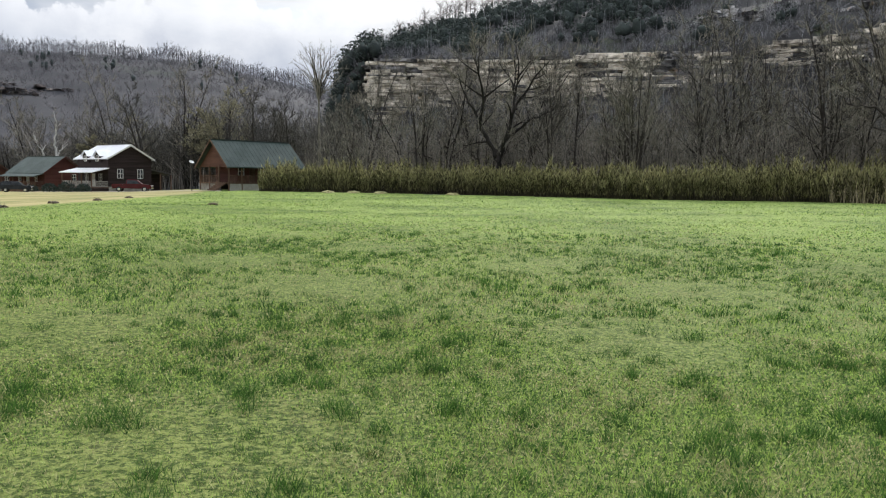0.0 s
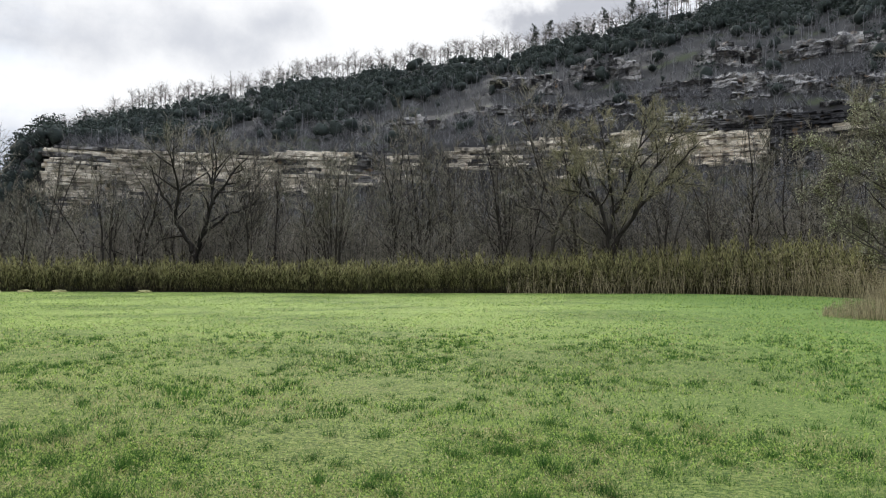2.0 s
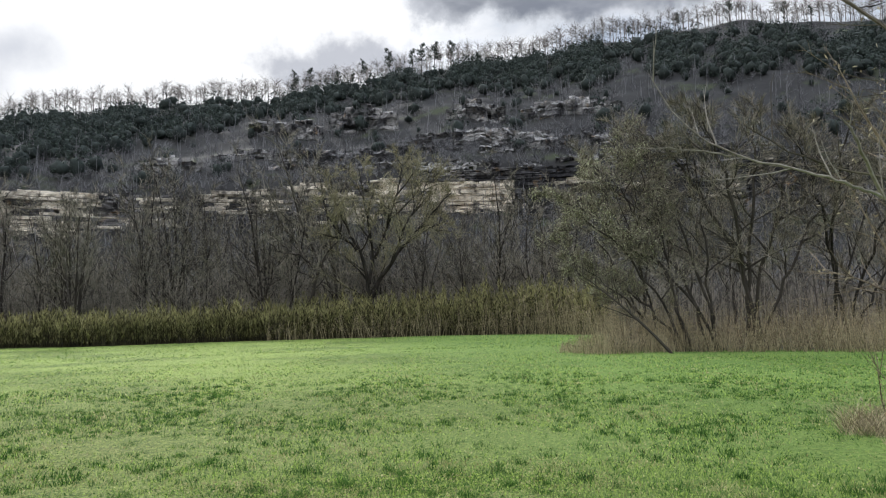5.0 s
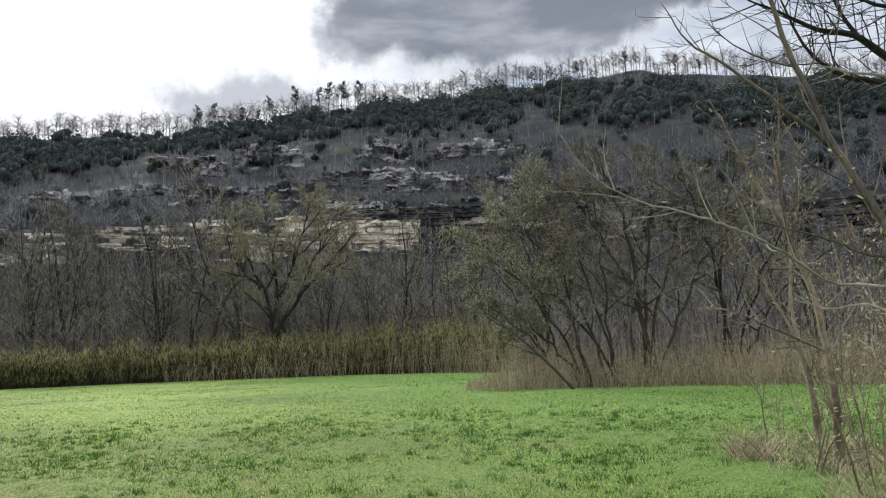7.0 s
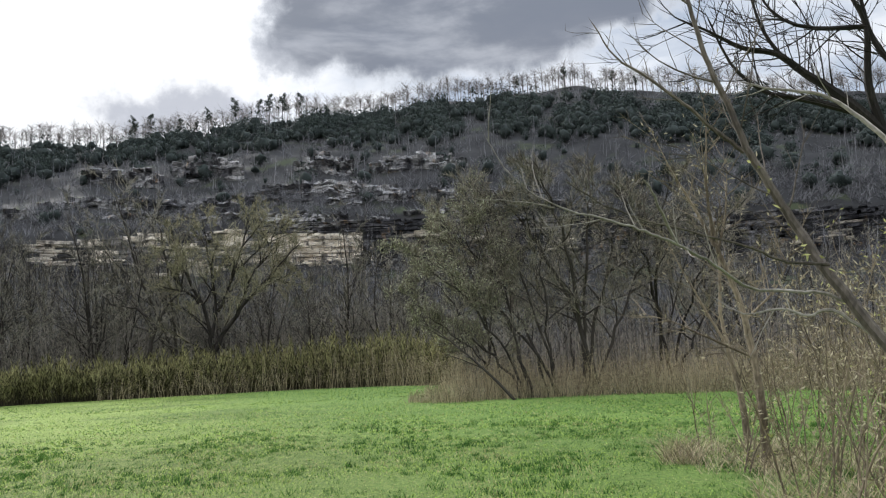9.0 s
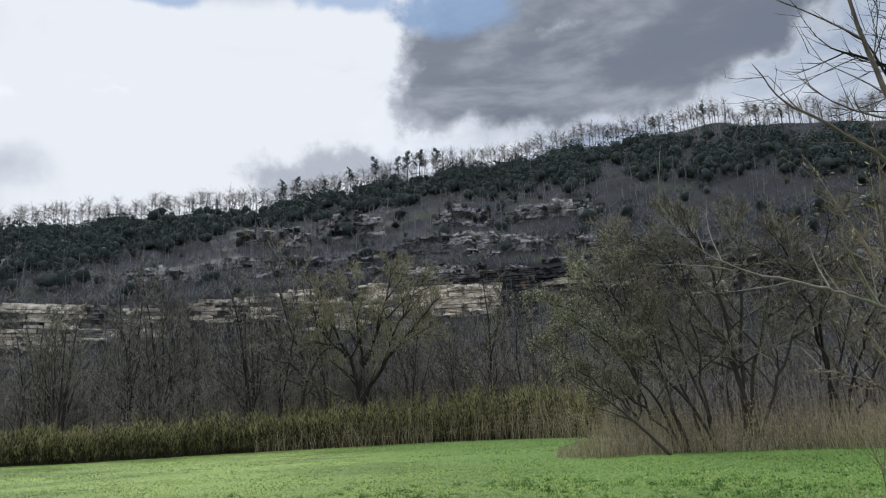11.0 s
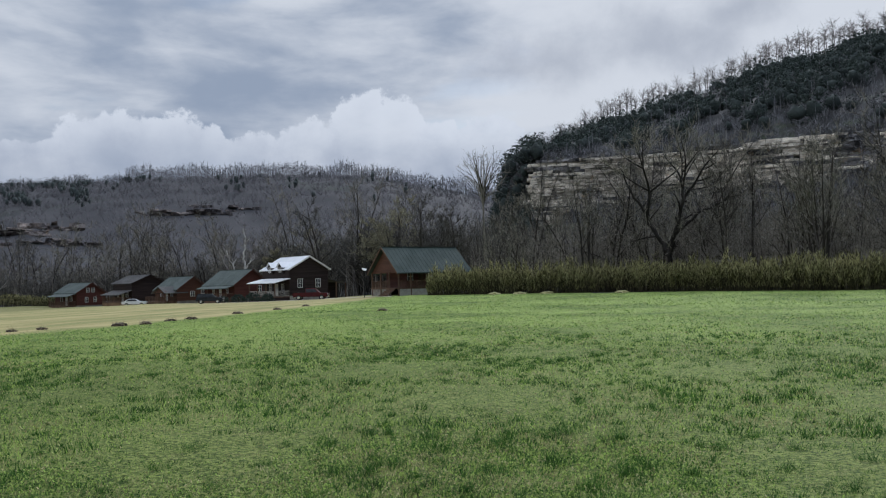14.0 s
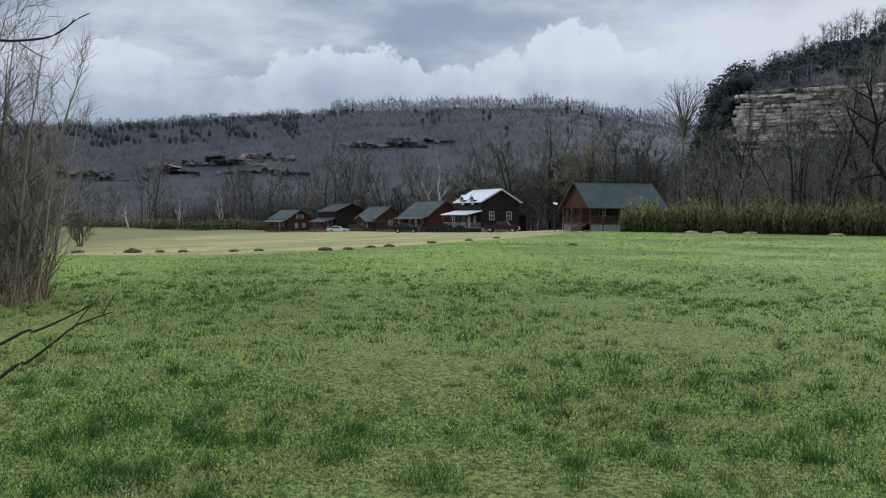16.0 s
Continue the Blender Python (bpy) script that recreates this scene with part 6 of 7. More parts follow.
def weeds():
    """Dry stalks and briars round the clump, by the far shrub and at the pasture's edges."""
    rng = random.Random(29)
    t, g = Tubes(), Tubes()

    def stalk(p, h, w, branches):
        d = Vector((rng.uniform(-0.35, 0.35), rng.uniform(-0.35, 0.35), 1)).normalized()
        e = p + d * h
        t.tube([p, p.lerp(e, 0.55) + Vector((rng.uniform(-0.08, 0.08), rng.uniform(-0.08, 0.08), 0)), e], [w, w * 0.7, 0], 3)
        for i in range(branches):
            q = p.lerp(e, rng.uniform(0.3, 0.95))
            v = unit(rng)
            v.z = abs(v.z) * 0.8
            t.tube([q, q + v * h * rng.uniform(0.12, 0.3)], [w * 0.6, 0], 3)

    for i in range(5200):
        az = rng.uniform(47.2, 86)
        front = interp(az, [(47.2, 37.5), (49.4, 35.2), (55.5, 36.8), (68, 36.2), (86, 33)])
        back = rng.random() ** 1.5
        p = polar(az, front + 6.5 * back + 0.6 * noise.noise(Vector((az * 0.9, 0, 0))))
        low = (0.5 + 0.9 * min(1, back * 4)) * interp(az, [(47.2, 0.2), (51.5, 1.0), (90, 1.0)])
        h = (1.2 + 0.6 * noise.noise(Vector((az * 0.7, 4, 0))) + 0.7 * noise.noise(Vector((az * 2.7, 4, 3)))) * low * rng.uniform(0.55, 1.45)
        p.z = -0.05
        stalk(p, max(0.3, h), rng.uniform(0.006, 0.012), 5)
        if rng.random() < 0.10:
            for k in range(6):
                g.leaf(p + Vector((rng.uniform(-0.4, 0.4), rng.uniform(-0.4, 0.4), h * rng.uniform(0.3, 0.9))), unit(rng), 0.12, 0.07, unit(rng))
    # the taller brush that closes the cane's far end
    for i in range(2300):
        az = 53 - 27 * rng.random() ** 1.5
        p = polar(az, interp(az, [(26, 82.5), (32, 84), (39, 87), (44, 84), (50, 73), (53, 66)]) + rng.uniform(-1.5, 9))
        p.z = -0.05
        stalk(p, rng.uniform(1.2, 4.2) * (0.6 + 0.5 * rng.random()) * interp(az, [(26, 0.8), (46, 1.25), (53, 1.0)]), 0.020, 8)
    tagged(new("dry_weeds", t.mesh("dry_weeds", DRY_WEED)), "tangle of dry tan weeds and briars", "weeds", kind="stuff")
    tagged(new("weed_leaves", g.mesh("weed_leaves", BUD)), "scattered young green leaves among briars", "weeds", kind="stuff")


weeds()


def far_hedge():
    rng = random.Random(31)
    t, leaves = Tubes(), Tubes()
    for i in range(1500):
        az = rng.uniform(-62, -37)
        p = polar(az, 203 + rng.uniform(0, 6))
        p.z = float(field_height(p.x, p.y)) - 0.05
        h = 2.0 + 0.5 * noise.noise(Vector((az * 0.5, 2, 2))) + max(0, az + 46) * 0.12 + rng.uniform(-0.4, 0.4)
        t.tube([p, p + Vector((rng.uniform(-0.2, 0.2), 0, h))], [0.04, 0], 3)
        for k in range(10):
            d = unit(rng)
            d.z = abs(d.z)
            leaves.leaf(p + Vector((rng.uniform(-0.3, 0.3), rng.uniform(-0.3, 0.3), h * rng.uniform(0.25, 1.0))), d, 0.6, 0.2, unit(rng))
    h = thing("far_cane", (0, 0, 0), 0, "low olive strip of cane beyond the hayfield", "cane thicket", kind="stuff")
    part("stems", t.mesh("stems", CANE_STEM), CANE_STEM, h)
    part("leaves", leaves.mesh("leaves", CANE_LEAF), CANE_LEAF, h)
    # small brown shrub on the hay strip
    plant("small_shrub", -50.0, 44, 0, "small upright brown leafless shrub", bare_tree(rng, 2.3, 0.035, 5, 0.05, 0.12, 0.7, 8, 5, 4, 0.008, 0.15, 0.08, 5), twig_mat=BRUSH, category="shrub")
    # evergreen bushes by the dark house
    for az, r, s in ((-25.6, 131, 1.3), (-26.6, 135, 1.1), (-24.6, 130, 1.0), (-27.6, 147, 0.9)):
        p = polar(az, r)
        b = thing("yard_bush", (p.x, p.y, float(field_height(p.x, p.y))), rng.uniform(0, 360), "dark clipped evergreen bush beside the porch", "bush", "yard bushes")
        q = Tubes()
        for k in range(420):
            d = unit(rng)
            d.z = abs(d.z)
            q.leaf(Vector((0, 0, 0.2)) + d * s * rng.uniform(0.6, 1.0), (d + unit(rng)).normalized(), 0.3, 0.2, unit(rng))
        part("foliage", q.mesh("foliage", CEDAR), CEDAR, b)
        st = Tubes()
        st.tube([Vector((0, 0, -0.1)), Vector((0, 0, 0.6))], [0.08, 0.05], 6, True)
        part("stem", st.mesh("stem", BARK), BARK, b)


far_hedge()

# ---------------------------------------------------------------- growth close to the viewer
TAN_BARK = surface("smooth_tan_bark", (0.085, 0.066, 0.046), (0.30, 0.245, 0.175), 2.5, 30.0, bump=0.3, stretch=(1, 1, 0.4))
GREY_BARK = surface("smooth_grey_bark", (0.055, 0.046, 0.038), (0.17, 0.145, 0.12), 2.5, 30.0, bump=0.3, stretch=(1, 1, 0.4))
PALE_BARK = surface("sunlit_grey_bark", (0.15, 0.135, 0.115), (0.36, 0.335, 0.30), 2.5, 30.0, bump=0.3)
PALE_STEM = surface("pale_brown_shoots", (0.12, 0.10, 0.076), (0.36, 0.31, 0.245), 0.8, 9.0, bump=0, island=0.5)
DRY_LEAF = surface("clinging_dry_leaves", (0.22, 0.185, 0.115), (0.47, 0.42, 0.29), 1.0, 8.0, bump=0, island=0.5, through=0.35)
NEW_LEAF = surface("fresh_yellow_green_leaves", (0.30, 0.31, 0.10), (0.55, 0.55, 0.24), 1.0, 8.0, bump=0, island=0.5, through=0.4)


def bough(rng, wood, fine, points, r0, r1, sides, shoots, reach, thick, up=0.15, start=0.1, twigs=3):
    """A main bough with side shoots that fork once more."""
    pts = rounded(points, 5)
    n = len(pts)
    pts = [p + (0.006 * unit(rng) if 0 < i < n - 1 else Vector()) for i, p in enumerate(pts)]
    wood.tube(pts, [r0 + (r1 - r0) * i / (n - 1) for i in range(n)], sides)
    for i in range(shoots):
        p, d = along(pts, start + (0.99 - start) * (i + rng.random()) / shoots)
        side = d.cross(unit(rng)).normalized()
        ln = reach * rng.uniform(0.35, 1.0)
        lp, lr = limb(rng, p, d * 0.8 + side + Vector((0, 0, up)), ln, thick * rng.uniform(0.6, 1.1), 5, 0.12, up * 0.3, 0.3)
        fine.tube(lp, lr, 4)
        for k in range(twigs):
            q, a = along(lp, 0.2 + 0.75 * rng.random())
            tp, tr = limb(rng, q, a + 0.7 * unit(rng), ln * rng.uniform(0.2, 0.5), thick * 0.45, 3, 0.15, up * 0.3, 0.3)
            fine.tube(tp, tr, 3)
    return pts


def dangling(rng, t, pts, n, size):
    for i in range(n):
        p, d = along(pts, rng.random() * 0.99)
        t.leaf(p + 0.03 * unit(rng), (unit(rng) + Vector((0, 0, -0.2))).normalized(), size * rng.uniform(0.6, 1.3), size * 0.32, unit(rng))


def near_thicket():
    rng = random.Random(37)
    # two tan saplings at the pasture's edge; the second coordinate below runs to the viewer's left
    for base, r, label, lines in (
            ((14.2, 4.75, 0), 0.070, "slim tan-barked sapling leaning among dry shoots",
             [(1.0, [(0, 0, -0.15), (0, 0.05, 0.8), (0, 0.2, 1.7), (0, 0.28, 2.5)], 0.35), (0.45, [(0, 0.26, 2.3), (0.1, 0.2, 3.4), (0.1, 0.3, 4.6), (0, 0.3, 5.8)], 0.1),
              (0.4, [(0, 0.2, 1.7), (-0.1, 0.7, 2.8), (-0.2, 1.2, 4.0)], 0.1)]),
            ((11.1, 3.4, 0), 0.062, "slim tan-barked sapling with clinging dry leaves",
             [(1.0, [(0, 0, -0.15), (0, -0.02, 0.9), (0, 0.06, 1.8), (0, 0.16, 2.4), (0, 0.40, 3.2)], 0.5), (0.5, [(0, 0.38, 3.1), (0.1, 0.62, 3.7), (0, 0.9, 4.3), (0, 1.15, 5.0)], 0.1),
              (0.42, [(0, 0.40, 3.2), (-0.1, 0.42, 4.0), (-0.1, 0.34, 4.9), (0, 0.4, 5.7)], 0.1), (0.36, [(0, 0.36, 3.0), (0.1, 0.2, 3.6), (0.1, 0.1, 4.4)], 0.1),
              (0.36, [(0, 0.02, 1.5), (-0.2, 0.5, 1.75), (-0.3, 1.05, 2.05), (-0.3, 1.5, 2.2)], 0.1), (0.3, [(0, 0.1, 2.0), (0.1, -0.4, 2.5), (0.1, -0.7, 3.2)], 0.1)])):
        t = thing("sapling", base, 19, label, "tree", "saplings at the pasture edge")
        w, f, l = Tubes(), Tubes(), Tubes()
        for share, line, taper in lines:
            main = share == 1.0
            pts = bough(rng, w, f, line, r * share, r * share * taper, 8, 9 if main else 12, 1.3 if main else 0.9, 0.009, 0.18, 0.3 if main else 0.1, 5)
            dangling(rng, l, pts[-8:], 12, 0.08)
            for k in range(26):
                p, d = along(pts, 0.3 + 0.69 * rng.random())
                l.leaf(p + unit(rng) * rng.uniform(0.15, 0.9), (unit(rng) + Vector((0, 0, -0.3))).normalized(), rng.uniform(0.06, 0.11), 0.026, unit(rng))
        part("trunk", w.mesh("trunk", TAN_BARK), TAN_BARK, t)
        part("branchwork", f.mesh("branchwork", TAN_BARK), TAN_BARK, t)
        part("foliage", l.mesh("foliage", DRY_LEAF), DRY_LEAF, t, "sparse dry tan leaves")
    # the leaning stem and the arching bough of a tree that roots out of view
    o = Vector((5.9, -0.3, 0.0))
    t = thing("leaning_tree", o, 0, "grey leaning tree with one long arching bough", "tree")
    rel = lambda pts: [Vector(p) - o for p in pts]
    w, a, l = Tubes(), Tubes(), Tubes()
    lean = bough(rng, w, w, rel([(5.9, -0.3, -0.2), (5.88, 0.2, 0.7), (5.91, 0.63, 1.43), (5.93, 1.0, 2.05), (5.98, 1.21, 2.44), (5.94, 1.36, 2.79), (5.9, 1.49, 3.11), (5.87, 1.59, 3.48), (5.83, 1.69, 3.82),
                                 (5.8, 1.77, 4.25), (5.78, 1.83, 4.68), (5.7, 1.95, 5.6)]), 0.050, 0.010, 8, 12, 1.1, 0.009, 0.2, 0.35, 4)
    bough(rng, w, w, rel([(5.89, 1.51, 3.08), (5.73, 1.68, 3.28), (5.57, 1.81, 3.47), (5.35, 2.08, 3.76), (5.28, 2.22, 3.9), (5.2, 2.38, 4.25)]), 0.020, 0.004, 6, 8, 0.5, 0.005, 0.1, 0.3, 2)
    bough(rng, w, w, rel([(5.93, 1.01, 2.15), (5.67, 1.22, 2.18), (5.3, 1.38, 2.28), (4.91, 1.59, 2.37), (4.5, 1.77, 2.45), (4.22, 1.89, 2.54), (3.95, 1.96, 2.66)]), 0.012, 0.003, 5, 5, 0.4, 0.004, 0.1, 0.3, 1)
    bough(rng, a, a, rel([(5.9, 0.5, 1.2), (5.98, 0.8, 1.73), (5.93, 1.01, 1.92), (5.87, 1.23, 1.98), (5.69, 1.5, 2.02), (4.96, 1.47, 2.14), (4.14, 1.35, 2.18), (3.82, 1.35, 2.21), (3.6, 1.45, 2.27), (3.41, 1.69, 2.37),
                          (3.29, 1.88, 2.56), (3.21, 1.99, 2.81)]), 0.0155, 0.0022, 7, 9, 0.5, 0.005, 0.3, 0.4, 1)
    bough(rng, a, a, rel([(3.41, 1.69, 2.36), (3.32, 1.83, 2.4), (3.15, 2.08, 2.45)]), 0.005, 0.002, 5, 0, 0.1, 0.002)
    bough(rng, a, a, rel([(4.14, 1.35, 2.18), (3.83, 1.32, 2.41), (3.71, 1.33, 2.51)]), 0.011, 0.004, 5, 1, 0.15, 0.003)
    bough(rng, a, a, rel([(5.95, 0.75, 1.6), (5.93, 1.02, 1.82), (5.89, 1.18, 1.8), (5.84, 1.34, 1.86), (5.76, 1.59, 1.84), (5.69, 1.79, 1.99)]), 0.015, 0.004, 5, 5, 0.5, 0.005, 0.1, 0.4, 2)
    bough(rng, a, a, rel([(5.9, 0.0, 0.3), (6.1, 0.2, 2.0), (6.18, 0.36, 2.7), (6.16, 0.52, 2.91), (6.12, 0.73, 3.21), (6.07, 0.97, 3.44), (5.99, 1.28, 3.55), (5.92, 1.51, 3.66)]), 0.03, 0.006, 6, 5, 0.6, 0.006, 0.2, 0.55, 2)
    dangling(rng, l, lean[14:30], 26, 0.07)
    part("trunk", w.mesh("trunk", GREY_BARK), GREY_BARK, t)
    part("bough", a.mesh("bough", PALE_BARK), PALE_BARK, t, "pale arching bough")
    part("foliage", l.mesh("foliage", NEW_LEAF), NEW_LEAF, t, "small fresh yellow-green leaves")
    # the big dark tree behind, whose limbs cross the sky
    o = Vector((15.9, 0.2, 0.0))
    t = thing("overhanging_tree", o, 0, "dark tree with long limbs across the sky", "tree")
    w, f = Tubes(), Tubes()
    bough(rng, w, f, rel([(15.9, 0.2, -0.3), (15.85, 0.6, 1.8), (15.7, 1.2, 3.6), (15.58, 1.77, 4.67)]), 0.24, 0.15, 8, 4, 2.0, 0.02)
    for line, r in (([(15.58, 1.77, 4.67), (15.45, 2.53, 5.77), (15.34, 3.02, 6.37), (15.26, 3.37, 6.73), (15.15, 3.81, 7.22), (14.97, 4.38, 7.47), (14.78, 4.95, 7.94), (14.55, 5.54, 8.37)], 0.12),
                    ([(15.45, 2.53, 5.77), (15.25, 3.42, 6.23), (15.07, 4.08, 6.52), (14.9, 4.61, 7.21), (14.77, 4.97, 8.37)], 0.07),
                    ([(15.5, 2.23, 5.28), (15.48, 2.38, 6.29), (15.49, 2.3, 7.38), (15.45, 2.53, 8.24), (15.41, 2.7, 9.6)], 0.09), ([(15.7, 1.2, 3.6), (15.63, 1.35, 5.31), (15.56, 1.9, 6.45), (15.5, 2.26, 7.31), (15.47, 2.43, 9.4)], 0.12),
                    ([(15.34, 3.02, 6.37), (15.19, 3.63, 7.01), (15.08, 4.04, 7.92), (15.02, 4.24, 9.4)], 0.06), ([(15.49, 2.3, 7.38), (15.29, 3.27, 7.63), (15.14, 3.82, 8.11), (15.04, 4.16, 9.0)], 0.05)):
        bough(rng, w, f, rel(line), r, 0.015, 7, 20, 2.0, 0.016, 0.10, 0.12, 6)
    part("trunk", w.mesh("trunk", BARK), BARK, t)
    part("crown", f.mesh("crown", BARK), BARK, t)
    # shrubby growth along the pasture's edge, thick with dry shoots
    spots = [(74.5, 9.3, 2.6), (76, 10.5, 3.2), (75.2, 12.2, 3.0), (77.5, 8.8, 2.4), (78.5, 11.5, 3.4), (73.4, 13.5, 2.6), (76.6, 13.8, 3.2), (80, 10, 3.0), (72.6, 15.5, 2.8), (82, 12, 3.2), (79, 14.5, 3.4),
             (68.4, 13.6, 1.2), (69.4, 12.4, 1.5), (71.8, 11.2, 1.0), (84, 10.5, 2.8), (75.5, 16.5, 3.4), (86, 13, 3.0), (78, 17, 3.0)]
    for i, (az, r, tall) in enumerate(spots):
        p = polar(az, r)
        s = thing("shrub", (p.x - 0.1, p.y - 0.4, 0), rng.uniform(0, 360), "thin straggling shrub with dry clinging leaves" if tall > 2 else "low wispy shrub with few dry leaves", "shrub", "shrubs at the pasture edge")
        w, l = Tubes(), Tubes()
        for k in range(6 if tall > 2 else 3):
            lp, lr = limb(rng, Vector((rng.uniform(-0.3, 0.3), rng.uniform(-0.3, 0.3), -0.05)), Vector((rng.uniform(-0.4, 0.4), rng.uniform(-0.4, 0.4), 1)), tall * rng.uniform(0.6, 1.1), rng.uniform(0.008, 0.016), 7, 0.14, 0.03, 0.3)
            w.tube(lp, lr, 5)
            for m in range(11):
                q, d = along(lp, 0.15 + 0.83 * rng.random())
                tp, tr = limb(rng, q, d + 0.9 * unit(rng), rng.uniform(0.25, 0.8), 0.0048, 3, 0.15, 0.02, 0.3)
                w.tube(tp, tr, 3)
                dangling(rng, l, tp, 4 if tall > 2 else 1, 0.075)
        leafy = NEW_LEAF if i % 9 == 4 else DRY_LEAF
        part("branchwork", w.mesh("branchwork", TAN_BARK), TAN_BARK, s)
        part("foliage", l.mesh("foliage", leafy), leafy, s, "young yellow-green leaves" if i % 9 == 4 else "dry clinging leaves")


near_thicket()


def left_thicket():
    rng = random.Random(41)
    for i, (x, y, h, stems) in enumerate(((-12.7, 9.6, 5.4, 3), (-13.3, 9.2, 7.6, 4), (-13.2, 10.5, 4.2, 3), (-14.6, 9.6, 7.2, 4), (-13.9, 8.2, 6.4, 3), (-12.8, 10.0, 3.0, 5), (-14.0, 10.2, 3.4, 5), (-12.9, 9.0, 2.4, 5))):
        b = bare_tree(rng, h, 0.042, stems + 1, 0.12, 0.06, 0.75, 12, 5, 3, 0.0042, 0.12, 0.07, 5, reach=0.85)
        tree_thing("tall_shrub", b, Vector((x, y, 0)), rng.uniform(0, 360), "tall many-stemmed bare shrub by the pasture", bark=PALE_STEM, twig_mat=PALE_STEM, group="tall shrubs", category="shrub")
    # near twigs reaching in from a shrub out of view
    t = thing("twiggy_shrub", (-2.6, 1.5, 0), 0, "dark budding twigs of a close shrub", "shrub")
    o = Vector((-2.6, 1.5, 0))
    rel = lambda pts: [Vector(p) - o for p in pts]
    w, f = Tubes(), Tubes()

    def twig(into, points, r0, r1):
        pts = rounded(rel(points), 4)
        into.tube(pts, [r0 + (r1 - r0) * i / (len(pts) - 1) for i in range(len(pts))], 6)

    twig(w, [(-2.6, 1.5, -0.1), (-2.42, 1.8, 0.65), (-2.18, 2.22, 1.06), (-2.14, 2.28, 1.1), (-2.09, 2.34, 1.16), (-2.06, 2.38, 1.2), (-2.01, 2.44, 1.23), (-1.99, 2.47, 1.24)], 0.0078, 0.0011)
    twig(w, [(-2.6, 1.5, -0.1), (-2.5, 1.75, 0.8), (-2.18, 2.23, 1.16), (-2.13, 2.3, 1.19), (-2.09, 2.36, 1.22), (-2.04, 2.42, 1.26), (-2.02, 2.44, 1.29)], 0.0068, 0.0010)
    twig(f, [(-2.07, 2.38, 1.19), (-2.05, 2.41, 1.24), (-2.03, 2.42, 1.26)], 0.0022, 0.001)
    twig(f, [(-2.01, 2.44, 1.23), (-2.0, 2.46, 1.27), (-1.98, 2.48, 1.31)], 0.0020, 0.001)
    twig(w, [(-2.6, 1.5, -0.1), (-2.7, 1.7, 1.3), (-2.5, 2.0, 1.95), (-2.22, 2.17, 2.04), (-2.17, 2.24, 2.03), (-2.11, 2.33, 2.05), (-2.08, 2.37, 2.08), (-2.05, 2.39, 2.11), (-2.03, 2.43, 2.14)], 0.0062, 0.0014)
    twig(f, [(-2.15, 2.28, 2.03), (-2.12, 2.32, 2.0), (-2.10, 2.35, 1.99)], 0.0016, 0.0008)
    twig(f, [(-2.06, 2.38, 2.095), (-2.055, 2.39, 2.12)], 0.0016, 0.001)
    part("branchwork", w.mesh("branchwork", BARK), BARK, t)
    part("twig_spray", f.mesh("twig_spray", BARK), BARK, t)
    d = Tubes()
    for i in range(2600):
        a, r = rng.uniform(0, 6.283), 1.75 * math.sqrt(rng.random())
        p = Vector((-14.0 + math.cos(a) * r, 9.3 + math.sin(a) * r, -0.03))
        h = rng.uniform(0.2, 0.9) * (1.5 if rng.random() < 0.25 else 1.0)
        e = p + Vector((rng.uniform(-0.4, 0.4), rng.uniform(-0.4, 0.4), 1)).normalized() * h
        d.tube([p, p.lerp(e, 0.5) + 0.04 * unit(rng), e], [0.005, 0.004, 0], 3)
        d.tube([p.lerp(e, 0.6), p.lerp(e, 0.6) + unit(rng) * 0.2], [0.003, 0], 3)
    tagged(new("dry_grass", d.mesh("dry_grass", DRY_WEED)), "dry brown grass round the tall shrubs", "weeds", kind="stuff")


left_thicket()

# ---------------------------------------------------------------- grass


def blade_mesh(name, px, py, height, width, lean, material, rng):
    """Grass blades as bent slips, two triangles each below and a tip."""
    n = len(px)
    a, b = rng.uniform(0, 2 * np.pi, n), rng.uniform(0, 2 * np.pi, n)
    ux, uy = np.cos(a) * width, np.sin(a) * width
    lx, ly = np.cos(b) * lean * height, np.sin(b) * lean * height
    z0 = np.full(n, -0.01)
    v = np.zeros((n, 5, 3))
    v[:, 0] = np.stack([px - ux, py - uy, z0], -1)
    v[:, 1] = np.stack([px + ux, py + uy, z0], -1)
    v[:, 2] = np.stack([px + ux * 0.7 + lx * 0.35, py + uy * 0.7 + ly * 0.35, height * 0.6], -1)
    v[:, 3] = np.stack([px - ux * 0.7 + lx * 0.35, py - uy * 0.7 + ly * 0.35, height * 0.6], -1)
    v[:, 4] = np.stack([px + lx, py + ly, height], -1)
    base = (np.arange(n) * 5)[:, None]
    quads, tris = base + np.array([[0, 1, 2, 3]]), base + np.array([[3, 2, 4]])
    me = bpy.data.meshes.new(name)
    me.vertices.add(n * 5)
    me.vertices.foreach_set("co", v.ravel())
    loops = np.concatenate([quads, tris], 1).ravel()
    me.loops.add(n * 7)
    me.loops.foreach_set("vertex_index", loops.astype(np.int32))
    starts = (np.arange(n) * 7)[:, None] + np.array([[0, 4]])
    me.polygons.add(n * 2)
    me.polygons.foreach_set("loop_start", starts.ravel().astype(np.int32))
    me.materials.append(material)
    me.update(calc_edges=True)
    me.validate()
    return me


def scatter(rng, n, r0, r1, a0=-60.0, a1=84.0):
    az = np.radians(rng.uniform(a0, a1, n))
    r = np.sqrt(rng.uniform(r0 * r0, r1 * r1, n))
    return r * np.sin(az), r * np.cos(az)


